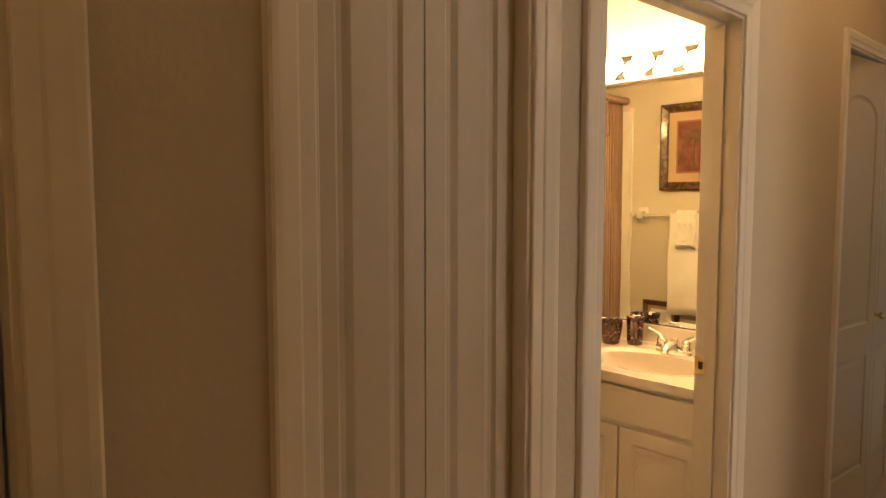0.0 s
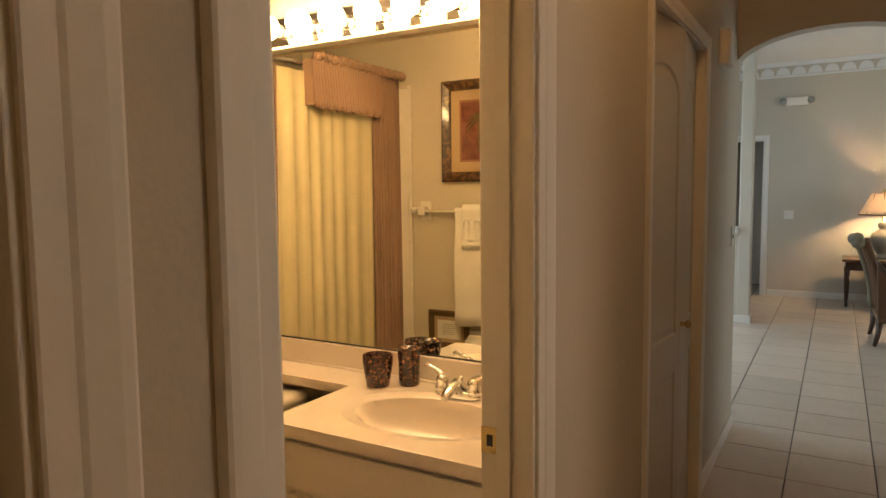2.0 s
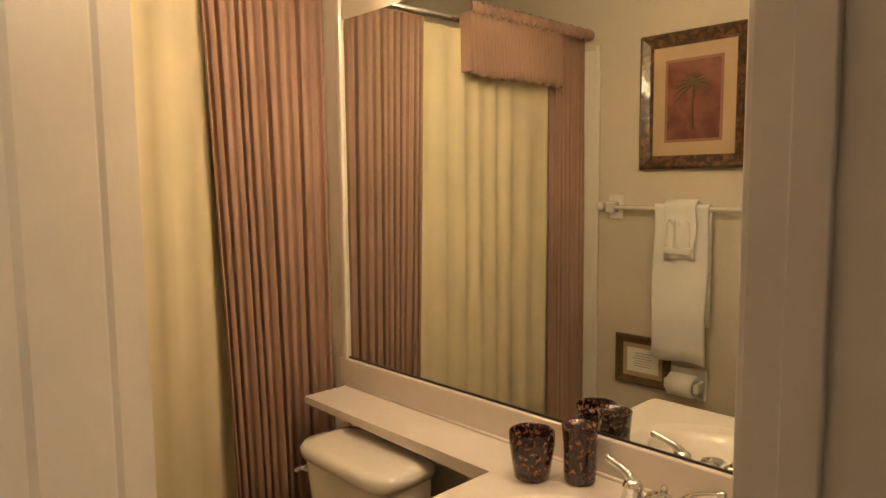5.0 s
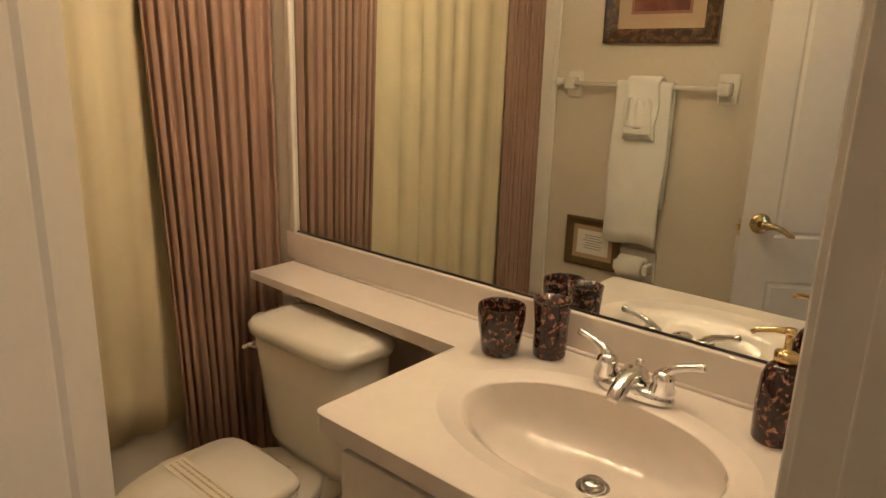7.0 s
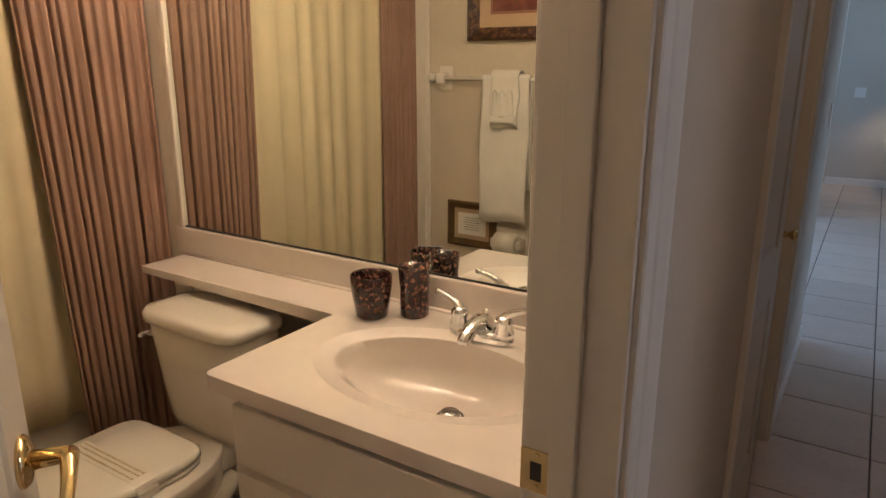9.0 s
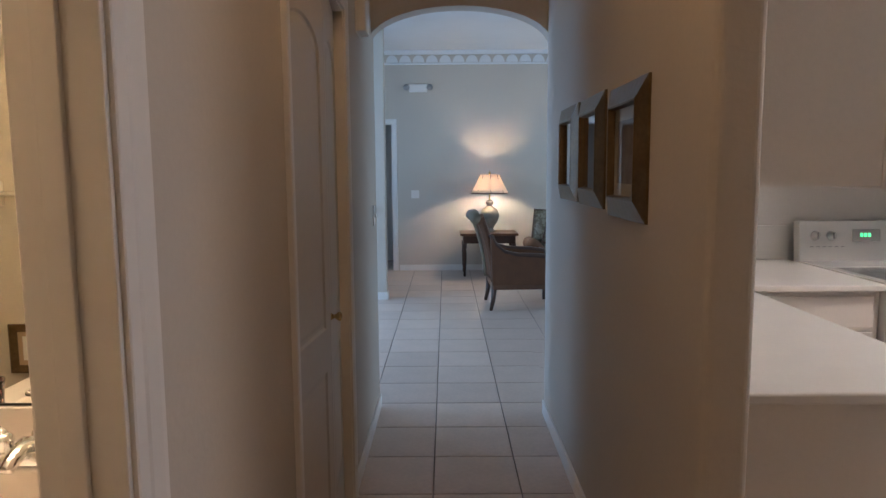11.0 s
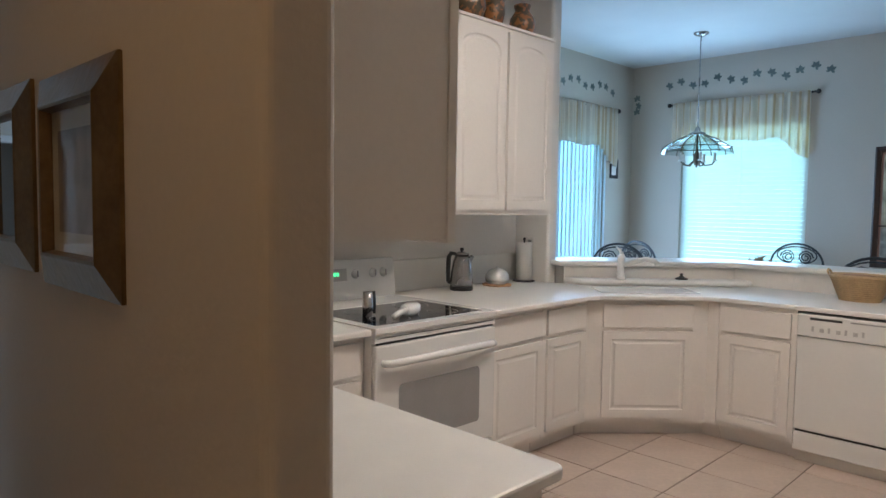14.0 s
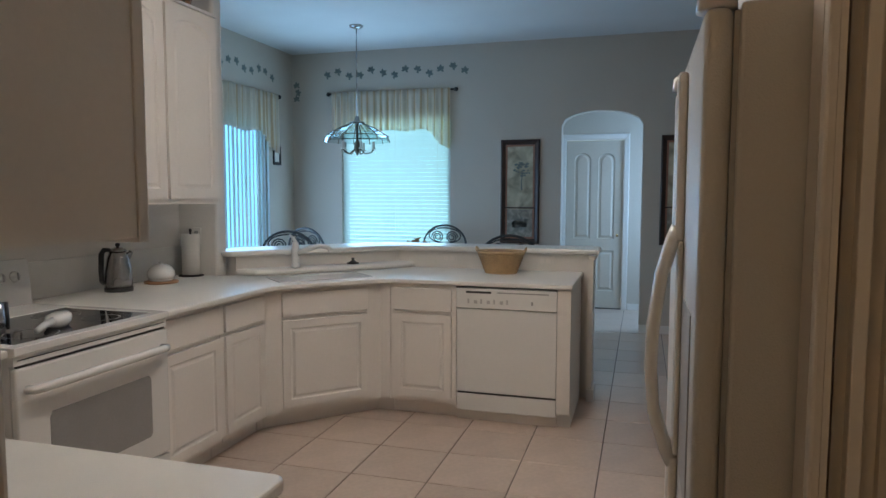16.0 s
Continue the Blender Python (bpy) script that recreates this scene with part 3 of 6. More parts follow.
part("latch_bolt", box(0.706, 0.715, 0.012, 0.023, 0.918, 0.936, 0.002), BRASS, door, "brass latch bolt")
for z in (0.25, 1.02, 1.80):
    part("hinge", tube([(-0.004, 0.037, z - 0.045), (-0.004, 0.037, z + 0.045)], 0.006, 10), BRASS, door, "brass hinge knuckle")
# strike plate on the jamb
strike = thing("strike_plate", W - 0.098, OPEN[2][1] - 0.0165, 0.94, 0, "brass strike plate on the bathroom door jamb", "strike plate")
bm = band([(-0.021, -0.029), (0.0165, -0.029), (0.0165, 0.029), (-0.021, 0.029)], [(-0.008, -0.013), (0.007, -0.013), (0.007, 0.013), (-0.008, 0.013)], -0.0025, 0.0)
part("plate", bm, BRASS, strike)
part("recess", box(-0.008, 0.007, -0.0008, 0.0, -0.013, 0.013), BLACK, strike, "dark latch recess")
for z in (-0.022, 0.022):
    part("screw", lathe([(0.004, 0), (0.004, 0.001), (0.0, 0.0016)], 10), BRASS, strike).matrix_basis = pose(0.0, -0.0025, z, 90, 0, 0)


def folding_door(name, y0, y1, h, label, knob_at=None, fold=0.0):
    """A closet door of two folding leaves in the hall's wall; fold: the degrees by which each leaf is turned out."""
    t = thing(name, W - 0.035, y0 + 0.020, 0.012, 90, label, "closet door")
    span = y1 - y0 - 0.040
    w = (span - 0.004) / 2 / math.cos(radians(fold))
    c, sn = math.cos(radians(fold)), math.sin(radians(fold))
    places = (pose(0, 0, 0, 0, 0, -fold), pose(span - w * c, -w * sn, 0, 0, 0, fold))
    leaves = []
    for m in places:
        panels = leaf_panels(w, h - 0.035, 1) if knob_at else [arched(0.050, w - 0.050, 0.16, h - 0.10, 0.0)]
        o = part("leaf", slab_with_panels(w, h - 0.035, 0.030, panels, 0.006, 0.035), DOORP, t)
        o.matrix_basis = m
        leaves.append(o)
    for z in (0.25, 1.0, 1.75):
        part("hinge", box(w - 0.014, w + 0.002, 0.0300, 0.0325, z, z + 0.06), STEEL, leaves[0], "small steel hinge")
    part("track", box(0, span, 0.003, 0.027, h - 0.035, h - 0.020), STEEL, t, "steel head track")
    if knob_at:
        knob(leaves[1], knob_at, 0.925)
    return t


folding_door("folding_door", *OPEN[1], "white folding closet door with routed panels, closed")
folding_door("folding_door", *OPEN[3], "white folding linen closet door with a brass knob, not quite closed", 0.03, 5.0)
bd = thing("door", W - 0.05, OPEN[0][0] + 0.02, 0.01, 90, "white panelled bedroom door, closed", "door")
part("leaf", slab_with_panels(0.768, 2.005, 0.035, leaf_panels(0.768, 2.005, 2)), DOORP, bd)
lever(bd, 0.70, 0.93, 0.0, -1)
pd = thing("folding_door", PANTRY + 0.020, 1.672, 0.012, -90, "white folding pantry door, closed, beside the refrigerator", "closet door")
for i in range(2):
    part("leaf", slab_with_panels(0.355, 2.005, 0.030, leaf_panels(0.355, 2.005, 1), 0.009, 0.035), DOORP, pd).matrix_basis = pose(i * 0.36, 0, 0)
knob(pd, 0.40, 0.93)
ad = thing("door", 8.83, 2.885, 0.01, -90, "white panelled door in the arched alcove, closed", "door")
part("leaf", slab_with_panels(0.722, 2.165, 0.035, leaf_panels(0.722, 2.165, 2), 0.012, 0.045), DOORP, ad)
knob(ad, 0.66, 0.95)
part("threshold", box(0.0, 0.722, -0.03, 0.03, -0.0095, 0.0), BLACK, ad, "dark threshold strip")
ld = thing("door", -1.93, FAR + 0.10, 0.01, 72, "dark brown door standing open in the living room", "door")
part("leaf", slab_with_panels(0.80, 2.10, 0.035, leaf_panels(0.80, 2.10, 2)), DARKWOOD, ld)
knob(ld, 0.74, 0.95)

# ---- bathroom ----
tub = thing("bathtub", 0, 0, 0, 0, "almond bathtub with a square rim behind the curtains", "bathtub")
TX = -2.585
part("apron", box(TX - 0.10, TX, BY0 + 0.003, BY1 - 0.003, 0.0, 0.345, 0.012), PORCELAIN, tub)
part("rim", boxes([(TUBX + 0.003, TUBX + 0.07, BY0 + 0.003, BY1 - 0.003, 0.30, 0.345), (TUBX + 0.07, TX - 0.10, BY0 + 0.003, BY0 + 0.09, 0.30, 0.345), (TUBX + 0.07, TX - 0.10, BY1 - 0.11, BY1 - 0.003, 0.30, 0.345)], 0.01), PORCELAIN, tub)
part("basin", boxes([(TUBX + 0.07, TX - 0.10, BY0 + 0.09, BY1 - 0.11, 0.06, 0.09)], 0.01), PORCELAIN, tub)
sur = thing("tub_surround", 0, 0, 0, 0, "white glossy tub surround panels", "tub surround")
part("back_panel", box(TUBX + 0.003, TUBX + 0.02, BY0 + 0.003, BY1 - 0.003, 0.345, 2.1), PORCELAIN, sur)
part("side_panel", box(TUBX + 0.02, -2.45, BY1 - 0.016, BY1 - 0.003, 0.345, 2.1, 0.004), PORCELAIN, sur)
part("side_panel", box(TUBX + 0.02, -2.45, BY0 + 0.003, BY0 + 0.016, 0.345, 2.1, 0.004), PORCELAIN, sur)
part("edge_strip", box(-2.45, -2.425, BY1 - 0.018, BY1 - 0.003, 0.0, 2.12, 0.005), PORCELAIN, sur, "white edge strip of the surround")
part("edge_strip", box(-2.45, -2.425, BY0 + 0.003, BY0 + 0.018, 0.0, 2.12, 0.005), PORCELAIN, sur, "white edge strip of the surround")
CX = TX + 0.035
rod = thing("curtain_rod", CX, 0, 2.13, 0, "chrome shower curtain rod between the walls", "curtain rod")
part("bar", tube([(0, BY0 + 0.02, 0), (0, BY1 - 0.02, 0)], 0.0125, 14), CHROME, rod, "", True)
for y, s in ((BY0 + 0.002, 1), (BY1 - 0.002, -1)):
    part("flange", lathe([(0.0, 0), (0.032, 0), (0.030, 0.008), (0.016, 0.018), (0.0, 0.018)], 20), CHROME, rod).matrix_basis = pose(0, y, 0, -90 * s, 0, 0)


def drape(name, x, y0, y1, z0, z1, folds, deep, mat, label, category="curtain", parent=None, sway=0.0, ny=None, crisp=False, taper=0.0):
    """A pleated curtain panel: folds deepen towards the foot, with uneven pitch."""
    rnd = random.Random(int(abs(y0) * 1000) + folds)
    ph = [rnd.uniform(0.75, 1.25) for _ in range(folds + 1)]
    tot = sum(ph)
    ny = ny or folds * 14
    bm = bmesh.new()
    rows = []
    for j in range(15):
        f = j / 14
        z = z1 + (z0 - z1) * f
        row = []
        for i in range(ny + 1):
            u = i / ny
            acc, s = 0.0, u * tot
            k = 0
            while k < folds and acc + ph[k] < s:
                acc += ph[k]
                k += 1
            phase = (k + (s - acc) / ph[k]) * 2 * math.pi
            a = deep * (0.55 + 0.45 * f) * (0.8 + 0.3 * math.sin(k * 2.3))
            yy = y0 + (y1 - y0) * u + taper * (f - 0.45) * (1 - u) + 0.25 * a * math.sin(2 * phase)
            fold_ = (2 * abs(math.cos(phase / 2)) - 1) if crisp else math.cos(phase)
            row.append((x + a * fold_ + sway * f + 0.004 * math.sin(3 * f + k), yy, z + 0.004 * math.sin(phase) * f))
        rows.append(row)
    sheet(rows, bm)
    if parent is None:
        ob = tagged(link(name, bm, mat, True), label, category)
    else:
        ob = part(name, bm, mat, parent, label, True)
    return solid(ob, 0.0025)


drape("shower_curtain", CX + 0.035, 2.185, BY1 - 0.022, 0.055, 2.10, 11, 0.020, MAUVE, "mauve-brown pleated outer shower curtain hanging by the mirror wall", crisp=True, taper=0.07)
drape("shower_curtain", CX + 0.035, BY0 + 0.022, 1.385, 0.055, 2.165, 10, 0.018, MAUVE, "mauve-brown pleated outer shower curtain hanging by the towel wall", crisp=True)
drape("shower_liner", CX + 0.016, 1.15, 2.50, 0.352, 2.09, 11, 0.014, CREAM, "cream cloth shower curtain between the mauve panels", "shower curtain", sway=-0.008)
# gathered valance with a tapered foot
val = thing("valance", 0, 0, 0, 0, "mauve-brown gathered valance over the shower curtain", "valance")
bm, rows = bmesh.new(), []
for j in range(9):
    f = j / 8
    row = []
    for i in range(121):
        u = i / 120
        y = 1.37 + (1.94 - 1.37) * u
        foot = 1.905 + 0.006 * math.cos(u * 52)
        row.append((CX + 0.075 + 0.010 * math.cos(u * 2 * math.pi * 26) * (0.5 + f) + 0.012 * f, y, 2.155 + (foot - 2.155) * f))
    rows.append(row)
solid(part("skirt", sheet(rows, bm), MAUVE, val, "", True), 0.002)
bm, rows = bmesh.new(), []
for j in range(5):
    f = j / 4
    rows.append([(CX + 0.075 + 0.012 * math.sin(math.pi * f) + 0.008 * math.cos(i / 180 * 2 * math.pi * 40), 1.115 + 0.825 * i / 180, 2.145 + 0.045 * f + 0.006 * math.sin(i * 0.9)) for i in range(181)])
solid(part("ruffle", sheet(rows, bm), MAUVE, val, "gathered ruffle heading", True), 0.002)
part("return_panel", box(CX + 0.015, CX + 0.083, 1.932, 1.940, 1.92, 2.15, 0.003), MAUVE, val)

# vanity: cabinet, top with basin, splash, banjo shelf
VX0, VX1, VY0, VY1, VZ = -1.630, BX - 0.003, 2.003, BY1 - 0.008, 0.815
van = thing("vanity_cabinet", 0, 0, 0, 0, "white vanity cabinet with routed doors below the basin", "cabinet")
cx0, cx1, cy0 = VX0 + 0.045, VX1, VY0 + 0.028
part("body", boxes([(cx0, cx0 + 0.018, cy0 + 0.018, VY1, 0.10, VZ - 0.036), (cx1 - 0.018, cx1, cy0 + 0.018, VY1, 0.10, VZ - 0.036), (cx0, cx1, cy0, cy0 + 0.018, 0.10, VZ - 0.036), (cx0 + 0.018, cx1 - 0.018, cy0 + 0.018, VY1, 0.10, 0.12), (cx0 + 0.02, cx1, cy0 + 0.07, VY1, 0.0, 0.10)], 0.002), CAB, van)


def front(name, w, h, parent, m, rise=0.0, edge=0.055, mat=None, deep=0.006, panel=True, t=0.019):
    """A cabinet door or drawer front, with a routed panel and softened edges."""
    mat = mat or CAB
    outs = [arched(edge, w - edge, edge, h - edge, rise)] if panel else []
    bm = slab_with_panels(w, h, t, outs, deep, 0.03) if panel else box(0, w, 0, t, 0, h, 0.004)
    o = part(name, bm, mat, parent)
    o.matrix_basis = m
    return o


fw = (cx1 - cx0 - 0.07) / 2
front("drawer_front", cx1 - cx0 - 0.05, 0.135, van, pose(cx0 + 0.025, cy0 - 0.019, 0.625), panel=False)
for i in range(2):
    front("door", fw, 0.46, van, pose(cx0 + 0.03 + i * (fw + 0.01), cy0 - 0.019, 0.145))
top = thing("washbasin_counter", 0, 0, 0, 0, "cream cultured marble counter with an oval basin and shelf", "washbasin")
EX, EY, EA, EB = -1.236, 2.280, 0.241, 0.163


def oval(a, b, z, n=48, cx=EX, cy=EY):
    return [(cx + a * math.cos(2 * math.pi * i / n), cy + b * math.sin(2 * math.pi * i / n), z) for i in range(n)]


bm = bmesh.new()
rim = [[bm.verts.new(p) for p in oval(a, b, z, cy=EY + 0.045 * min(1.0, max(0.0, (VZ - 0.01 - z) / 0.12)) ** 0.6)] for a, b, z in ((EA + 0.050, EB + 0.040, VZ), (EA + 0.045, EB + 0.036, VZ - 0.004), (EA + 0.006, EB + 0.006, VZ - 0.005), (EA, EB, VZ - 0.009),
       (EA - 0.006, EB - 0.010, VZ - 0.03), (EA * 0.90, EB * 0.82, VZ - 0.075), (EA * 0.72, EB * 0.64, VZ - 0.113), (EA * 0.40, EB * 0.43, VZ - 0.128), (0.024, 0.024, VZ - 0.131))]
for a, b in zip(rim, rim[1:]):
    for i in range(48):
        bm.faces.new((a[i], a[(i + 1) % 48], b[(i + 1) % 48], b[i]))
plan = [(VX1, VY0)] + [(VX1, VY1), (VX0 - 0.795, VY1), (VX0 - 0.795, 2.405)] + [(VX0, 2.405)] + arc(VX0 + 0.02, VY0 + 0.02, 0.02, 180, 270, 4)
hi = [bm.verts.new((x, y, VZ)) for x, y in plan]
ring = [bm.edges.new((hi[i], hi[(i + 1) % len(hi)])) for i in range(len(hi))] + [bm.edges.get((rim[0][i], rim[0][(i + 1) % 48])) for i in range(48)]
bmesh.ops.triangle_fill(bm, edges=ring, use_beauty=True)
lo = [bm.verts.new((x, y, VZ - (0.022 if x < VX0 - 0.001 else 0.036))) for x, y in plan]
for i in range(len(plan)):
    j = (i + 1) % len(plan)
    bm.faces.new((hi[i], hi[j], lo[j], lo[i]))
slab = part("slab", bm, MARBLE, top)
for p in slab.data.polygons:
    p.use_smooth = len(p.vertices) == 4 and abs(p.normal.z) > 0.05
bev = slab.modifiers.new("soft_edge", "BEVEL")
bev.width, bev.segments, bev.limit_method, bev.angle_limit = 0.006, 2, "ANGLE", radians(60)
part("backsplash", box(-2.470, VX1, VY1 - 0.012, VY1 + 0.004, VZ + 0.0005, 0.905, 0.004), MARBLE, top)
part("cove", tube([(-2.42, VY1 - 0.014, VZ + 0.002), (VX1, VY1 - 0.014, VZ + 0.002)], 0.006, 8), MARBLE, top, "", True)
part("drain", lathe([(0.0, 0.0), (0.031, 0.0), (0.031, 0.003), (0.026, 0.004), (0.024, 0.001), (0.022, 0.001), (0.022, 0.012), (0.019, 0.015), (0.0, 0.016)], 28, at=(EX + 0.005, EY + 0.045, VZ - 0.133)), STEEL, top, "chrome pop-up drain", True)

fau = thing("faucet", EX - 0.005, 2.478, VZ, 0, "chrome two-lever centerset bathroom faucet", "faucet")
bm = bmesh.new()
rows = []
for a, z in ((1.0, 0.0), (1.0, 0.008), (0.93, 0.018), (0.8, 0.022)):
    rows.append([(0.083 * a * math.copysign(abs(math.cos(t)) ** 0.7, math.cos(t)), 0.028 * a * math.copysign(abs(math.sin(t)) ** 0.8, math.sin(t)), z) for t in (2 * math.pi * i / 40 for i in range(41))])
sheet(rows, bm)
bm.faces.new(list(bm.verts)[-41:-1])
part("base", bm, CHROME, fau, "", True)
part("spout", tube([(0, 0.010, 0.012), (0, 0.004, 0.030), (0, -0.014, 0.038), (0, -0.042, 0.034), (0, -0.070, 0.024), (0, -0.084, 0.016), (0, -0.088, 0.010)], [0.030, 0.028, 0.024, 0.019, 0.016, 0.0145, 0.013], 16), CHROME, fau, "", True)
for s in (-1, 1):
    hub = part("valve_body", lathe([(0.024, 0.0), (0.025, 0.012), (0.019, 0.026), (0.022, 0.036), (0.019, 0.046), (0.010, 0.052), (0.0, 0.053)], 22, at=(s * 0.058, 0, 0.012)), CHROME, fau, "", True)
    part("lever", tube([(s * 0.058, 0, 0.050), (s * 0.062, 0.001, 0.062), (s * 0.074, 0.003, 0.072), (s * 0.092, 0.005, 0.079), (s * 0.114, 0.007, 0.085), (s * 0.126, 0.008, 0.088), (s * 0.130, 0.008, 0.089)], [0.014, 0.012, 0.0085, 0.007, 0.007, 0.0085, 0.005], 12), CHROME, hub, "", True)
part("lift_rod", lathe([(0.003, 0.0), (0.003, 0.030), (0.008, 0.036), (0.009, 0.043), (0.005, 0.050), (0.0, 0.051)], 14, at=(0, 0.022, 0.012)), CHROME, fau, "chrome lift rod with a ball", True)


def tumbler(x, y, profile, label, category="tumbler"):
    t = thing("bathroom_tumbler", x, y, VZ + 0.0005, 0, label, category)
    part("glass", lathe(profile, 28), TORTOISE, t, "", True)
    return t


tumbler(-1.542, 2.452, [(0.0, 0.0), (0.038, 0.0), (0.041, 0.004), (0.048, 0.05), (0.053, 0.085), (0.052, 0.108), (0.049, 0.110), (0.047, 0.106), (0.043, 0.06), (0.036, 0.012), (0.0, 0.010)], "brown tortoiseshell glass tumbler on the vanity top")
tumbler(-1.453, 2.512, [(0.0, 0.0), (0.033, 0.0), (0.036, 0.004), (0.037, 0.03), (0.037, 0.075), (0.041, 0.122), (0.042, 0.128), (0.039, 0.128), (0.034, 0.08), (0.031, 0.02), (0.0, 0.012)], "tall brown tortoiseshell toothbrush holder on the vanity top", "toothbrush holder")
sd = thing("soap_dispenser", -0.985, 2.482, VZ + 0.0005, 0, "brown tortoiseshell soap dispenser with a brass pump", "soap dispenser")
part("bottle", lathe([(0.0, 0.0), (0.034, 0.0), (0.036, 0.005), (0.037, 0.06), (0.034, 0.115), (0.026, 0.135), (0.018, 0.142), (0.0, 0.142)], 26), TORTOISE, sd, "", True)
pump = part("pump", lathe([(0.019, 0.142), (0.019, 0.160), (0.012, 0.163), (0.006, 0.165), (0.006, 0.192), (0.010, 0.194), (0.010, 0.202), (0.0, 0.203)], 18), BRASS, sd, "brushed brass pump", True)
part("spout", tube([(0, 0, 0.197), (-0.02, -0.012, 0.199), (-0.045, -0.026, 0.196), (-0.052, -0.030, 0.190)], [0.006, 0.005, 0.0045, 0.004], 10), BRASS, pump, "", True)

mir = thing("mirror", 0, 0, 0, 0, "large frameless wall mirror above the vanity splash", "mirror")
part("glass", box(-2.468, VX1, BY1 - 0.0075, BY1 - 0.001, 0.907, 2.005), MIRROR, mir)
part("bottom_channel", box(-2.468, VX1, BY1 - 0.0095, BY1 - 0.0078, 0.9055, 0.911), BLACK, mir, "dark thin bottom channel")

LB = thing("vanity_light", -2.115, BY1, 2.03, 0, "chrome vanity light bar with lit globe bulbs", "wall light")
part("back_plate", box(0, 1.225, -0.022, -0.001, 0.0, 0.115, 0.004), CHROME, LB)
part("lower_lip", box(0, 1.225, -0.060, -0.001, -0.012, -0.001, 0.003), TRIM, LB, "white lower edge of the light bar")
for i in range(8):
    bx = 0.077 + i * 0.153
    o = part("socket", lathe([(0.0, 0.0), (0.026, 0.0), (0.024, 0.030), (0.020, 0.045), (0.0, 0.045)], 18), CHROME, LB, "", True)
    o.matrix_basis = pose(bx, -0.022, 0.060, 90, 0, 0)
    prof = [(0.0, 0.0), (0.014, 0.0)] + [(0.046 * math.sin(a), 0.058 - 0.046 * math.cos(a)) for a in (0.35 + (math.pi - 0.35) * k / 12 for k in range(12))] + [(0.0, 0.104)]
    b = part("bulb", lathe(prof, 20), BULB, o, "lit frosted globe bulb", True)
    b.matrix_basis = pose(0, 0, 0.030)

# toilet
toi = thing("toilet", -2.060, 2.27, 0, 0, "almond two-piece toilet with the lid closed", "toilet")


def ring_body(rows, n=36, bm=None, cap=True):
    """A body through stretched round rings: (z, cx, cy, half width, half depth, squareness)."""
    bm = bmesh.new() if bm is None else bm
    vs = []
    for z, cx, cy, a, b, q in rows:
        vs.append([bm.verts.new((cx + a * math.copysign(abs(math.cos(t)) ** q, math.cos(t)), cy + b * math.copysign(abs(math.sin(t)) ** q, math.sin(t)), z)) for t in (2 * math.pi * i / n for i in range(n))])
    for p, q in zip(vs, vs[1:]):
        for i in range(n):
            bm.faces.new((p[i], p[(i + 1) % n], q[(i + 1) % n], q[i]))
    if cap:
        bm.faces.new(vs[0])
        bm.faces.new(vs[-1])
    return bm


part("tank", ring_body([(0.375, 0, 0.11, 0.150, 0.080, 0.5), (0.42, 0, 0.11, 0.170, 0.088, 0.45), (0.60, 0, 0.105, 0.187, 0.097, 0.42), (0.715, 0, 0.10, 0.194, 0.102, 0.42)]), PORCELAIN, toi, "", True)
part("tank_lid", ring_body([(0.715, 0, 0.10, 0.198, 0.107, 0.42), (0.718, 0, 0.098, 0.206, 0.113, 0.42), (0.738, 0, 0.098, 0.207, 0.114, 0.42), (0.752, 0, 0.098, 0.198, 0.106, 0.45), (0.758, 0, 0.098, 0.168, 0.080, 0.5)]), PORCELAIN, toi, "", True)
lev = part("flush_lever", tube([(-0.185, 0.03, 0.665), (-0.202, 0.02, 0.665), (-0.204, 0.010, 0.664), (-0.204, -0.004, 0.660)], [0.011, 0.008, 0.007, 0.006], 10), CHROME, toi, "chrome flush lever", True)
part("bowl", ring_body([(0.0, 0, -0.10, 0.105, 0.235, 0.7), (0.03, 0, -0.10, 0.100, 0.230, 0.75), (0.12, 0, -0.09, 0.085, 0.200, 0.85), (0.20, 0, -0.11, 0.095, 0.205, 0.9), (0.28, 0, -0.16, 0.140, 0.235, 0.95), (0.345, 0, -0.20, 0.172, 0.265, 1.0), (0.385, 0, -0.205, 0.182, 0.275, 1.0), (0.392, 0, -0.205, 0.174, 0.268, 1.0)]), PORCELAIN, toi, "", True)
part("deck", box(-0.115, 0.115, -0.02, 0.19, 0.30, 0.385, 0.03, 3), PORCELAIN, toi, "", True)
bm = bmesh.new()
for s in (-1, 1):
    tube([(s * 0.088, 0.10, 0.06), (s * 0.098, 0.0, 0.13), (s * 0.090, -0.06, 0.22), (s * 0.095, 0.03, 0.27), (s * 0.095, 0.10, 0.20)], [0.035, 0.045, 0.045, 0.04, 0.03], 14, bm)
part("trapway", bm, PORCELAIN, toi, "", True)
for s in (-1, 1):
    part("bolt_cap", lathe([(0.020, 0), (0.019, 0.012), (0.010, 0.022), (0.0, 0.024)], 14, at=(s * 0.125, -0.03, 0.0)), PORCELAIN, toi, "", True)


def seat_ring(half, front_y, back_y, z, n=14):
    """A seat's outline at one height: square-cornered at the hinge, round in front."""
    mid = front_y + (back_y - front_y) * 0.60
    pts = [(half * math.cos(math.pi * (1 + i / n)), mid + (mid - front_y) * math.sin(math.pi * (1 + i / n))) for i in range(n + 1)]
    pts += [(half * math.cos(t) ** 0.35 if t < math.pi / 2 - 0.01 else 0.0, mid + (back_y - mid) * math.sin(t) ** 0.35) for t in (math.pi / 2 * i / 7 for i in range(1, 8))]
    pts += [(-x, y) for x, y in pts[-2:-8:-1]]
    return [(x - 0.025, y, z) for x, y in pts]


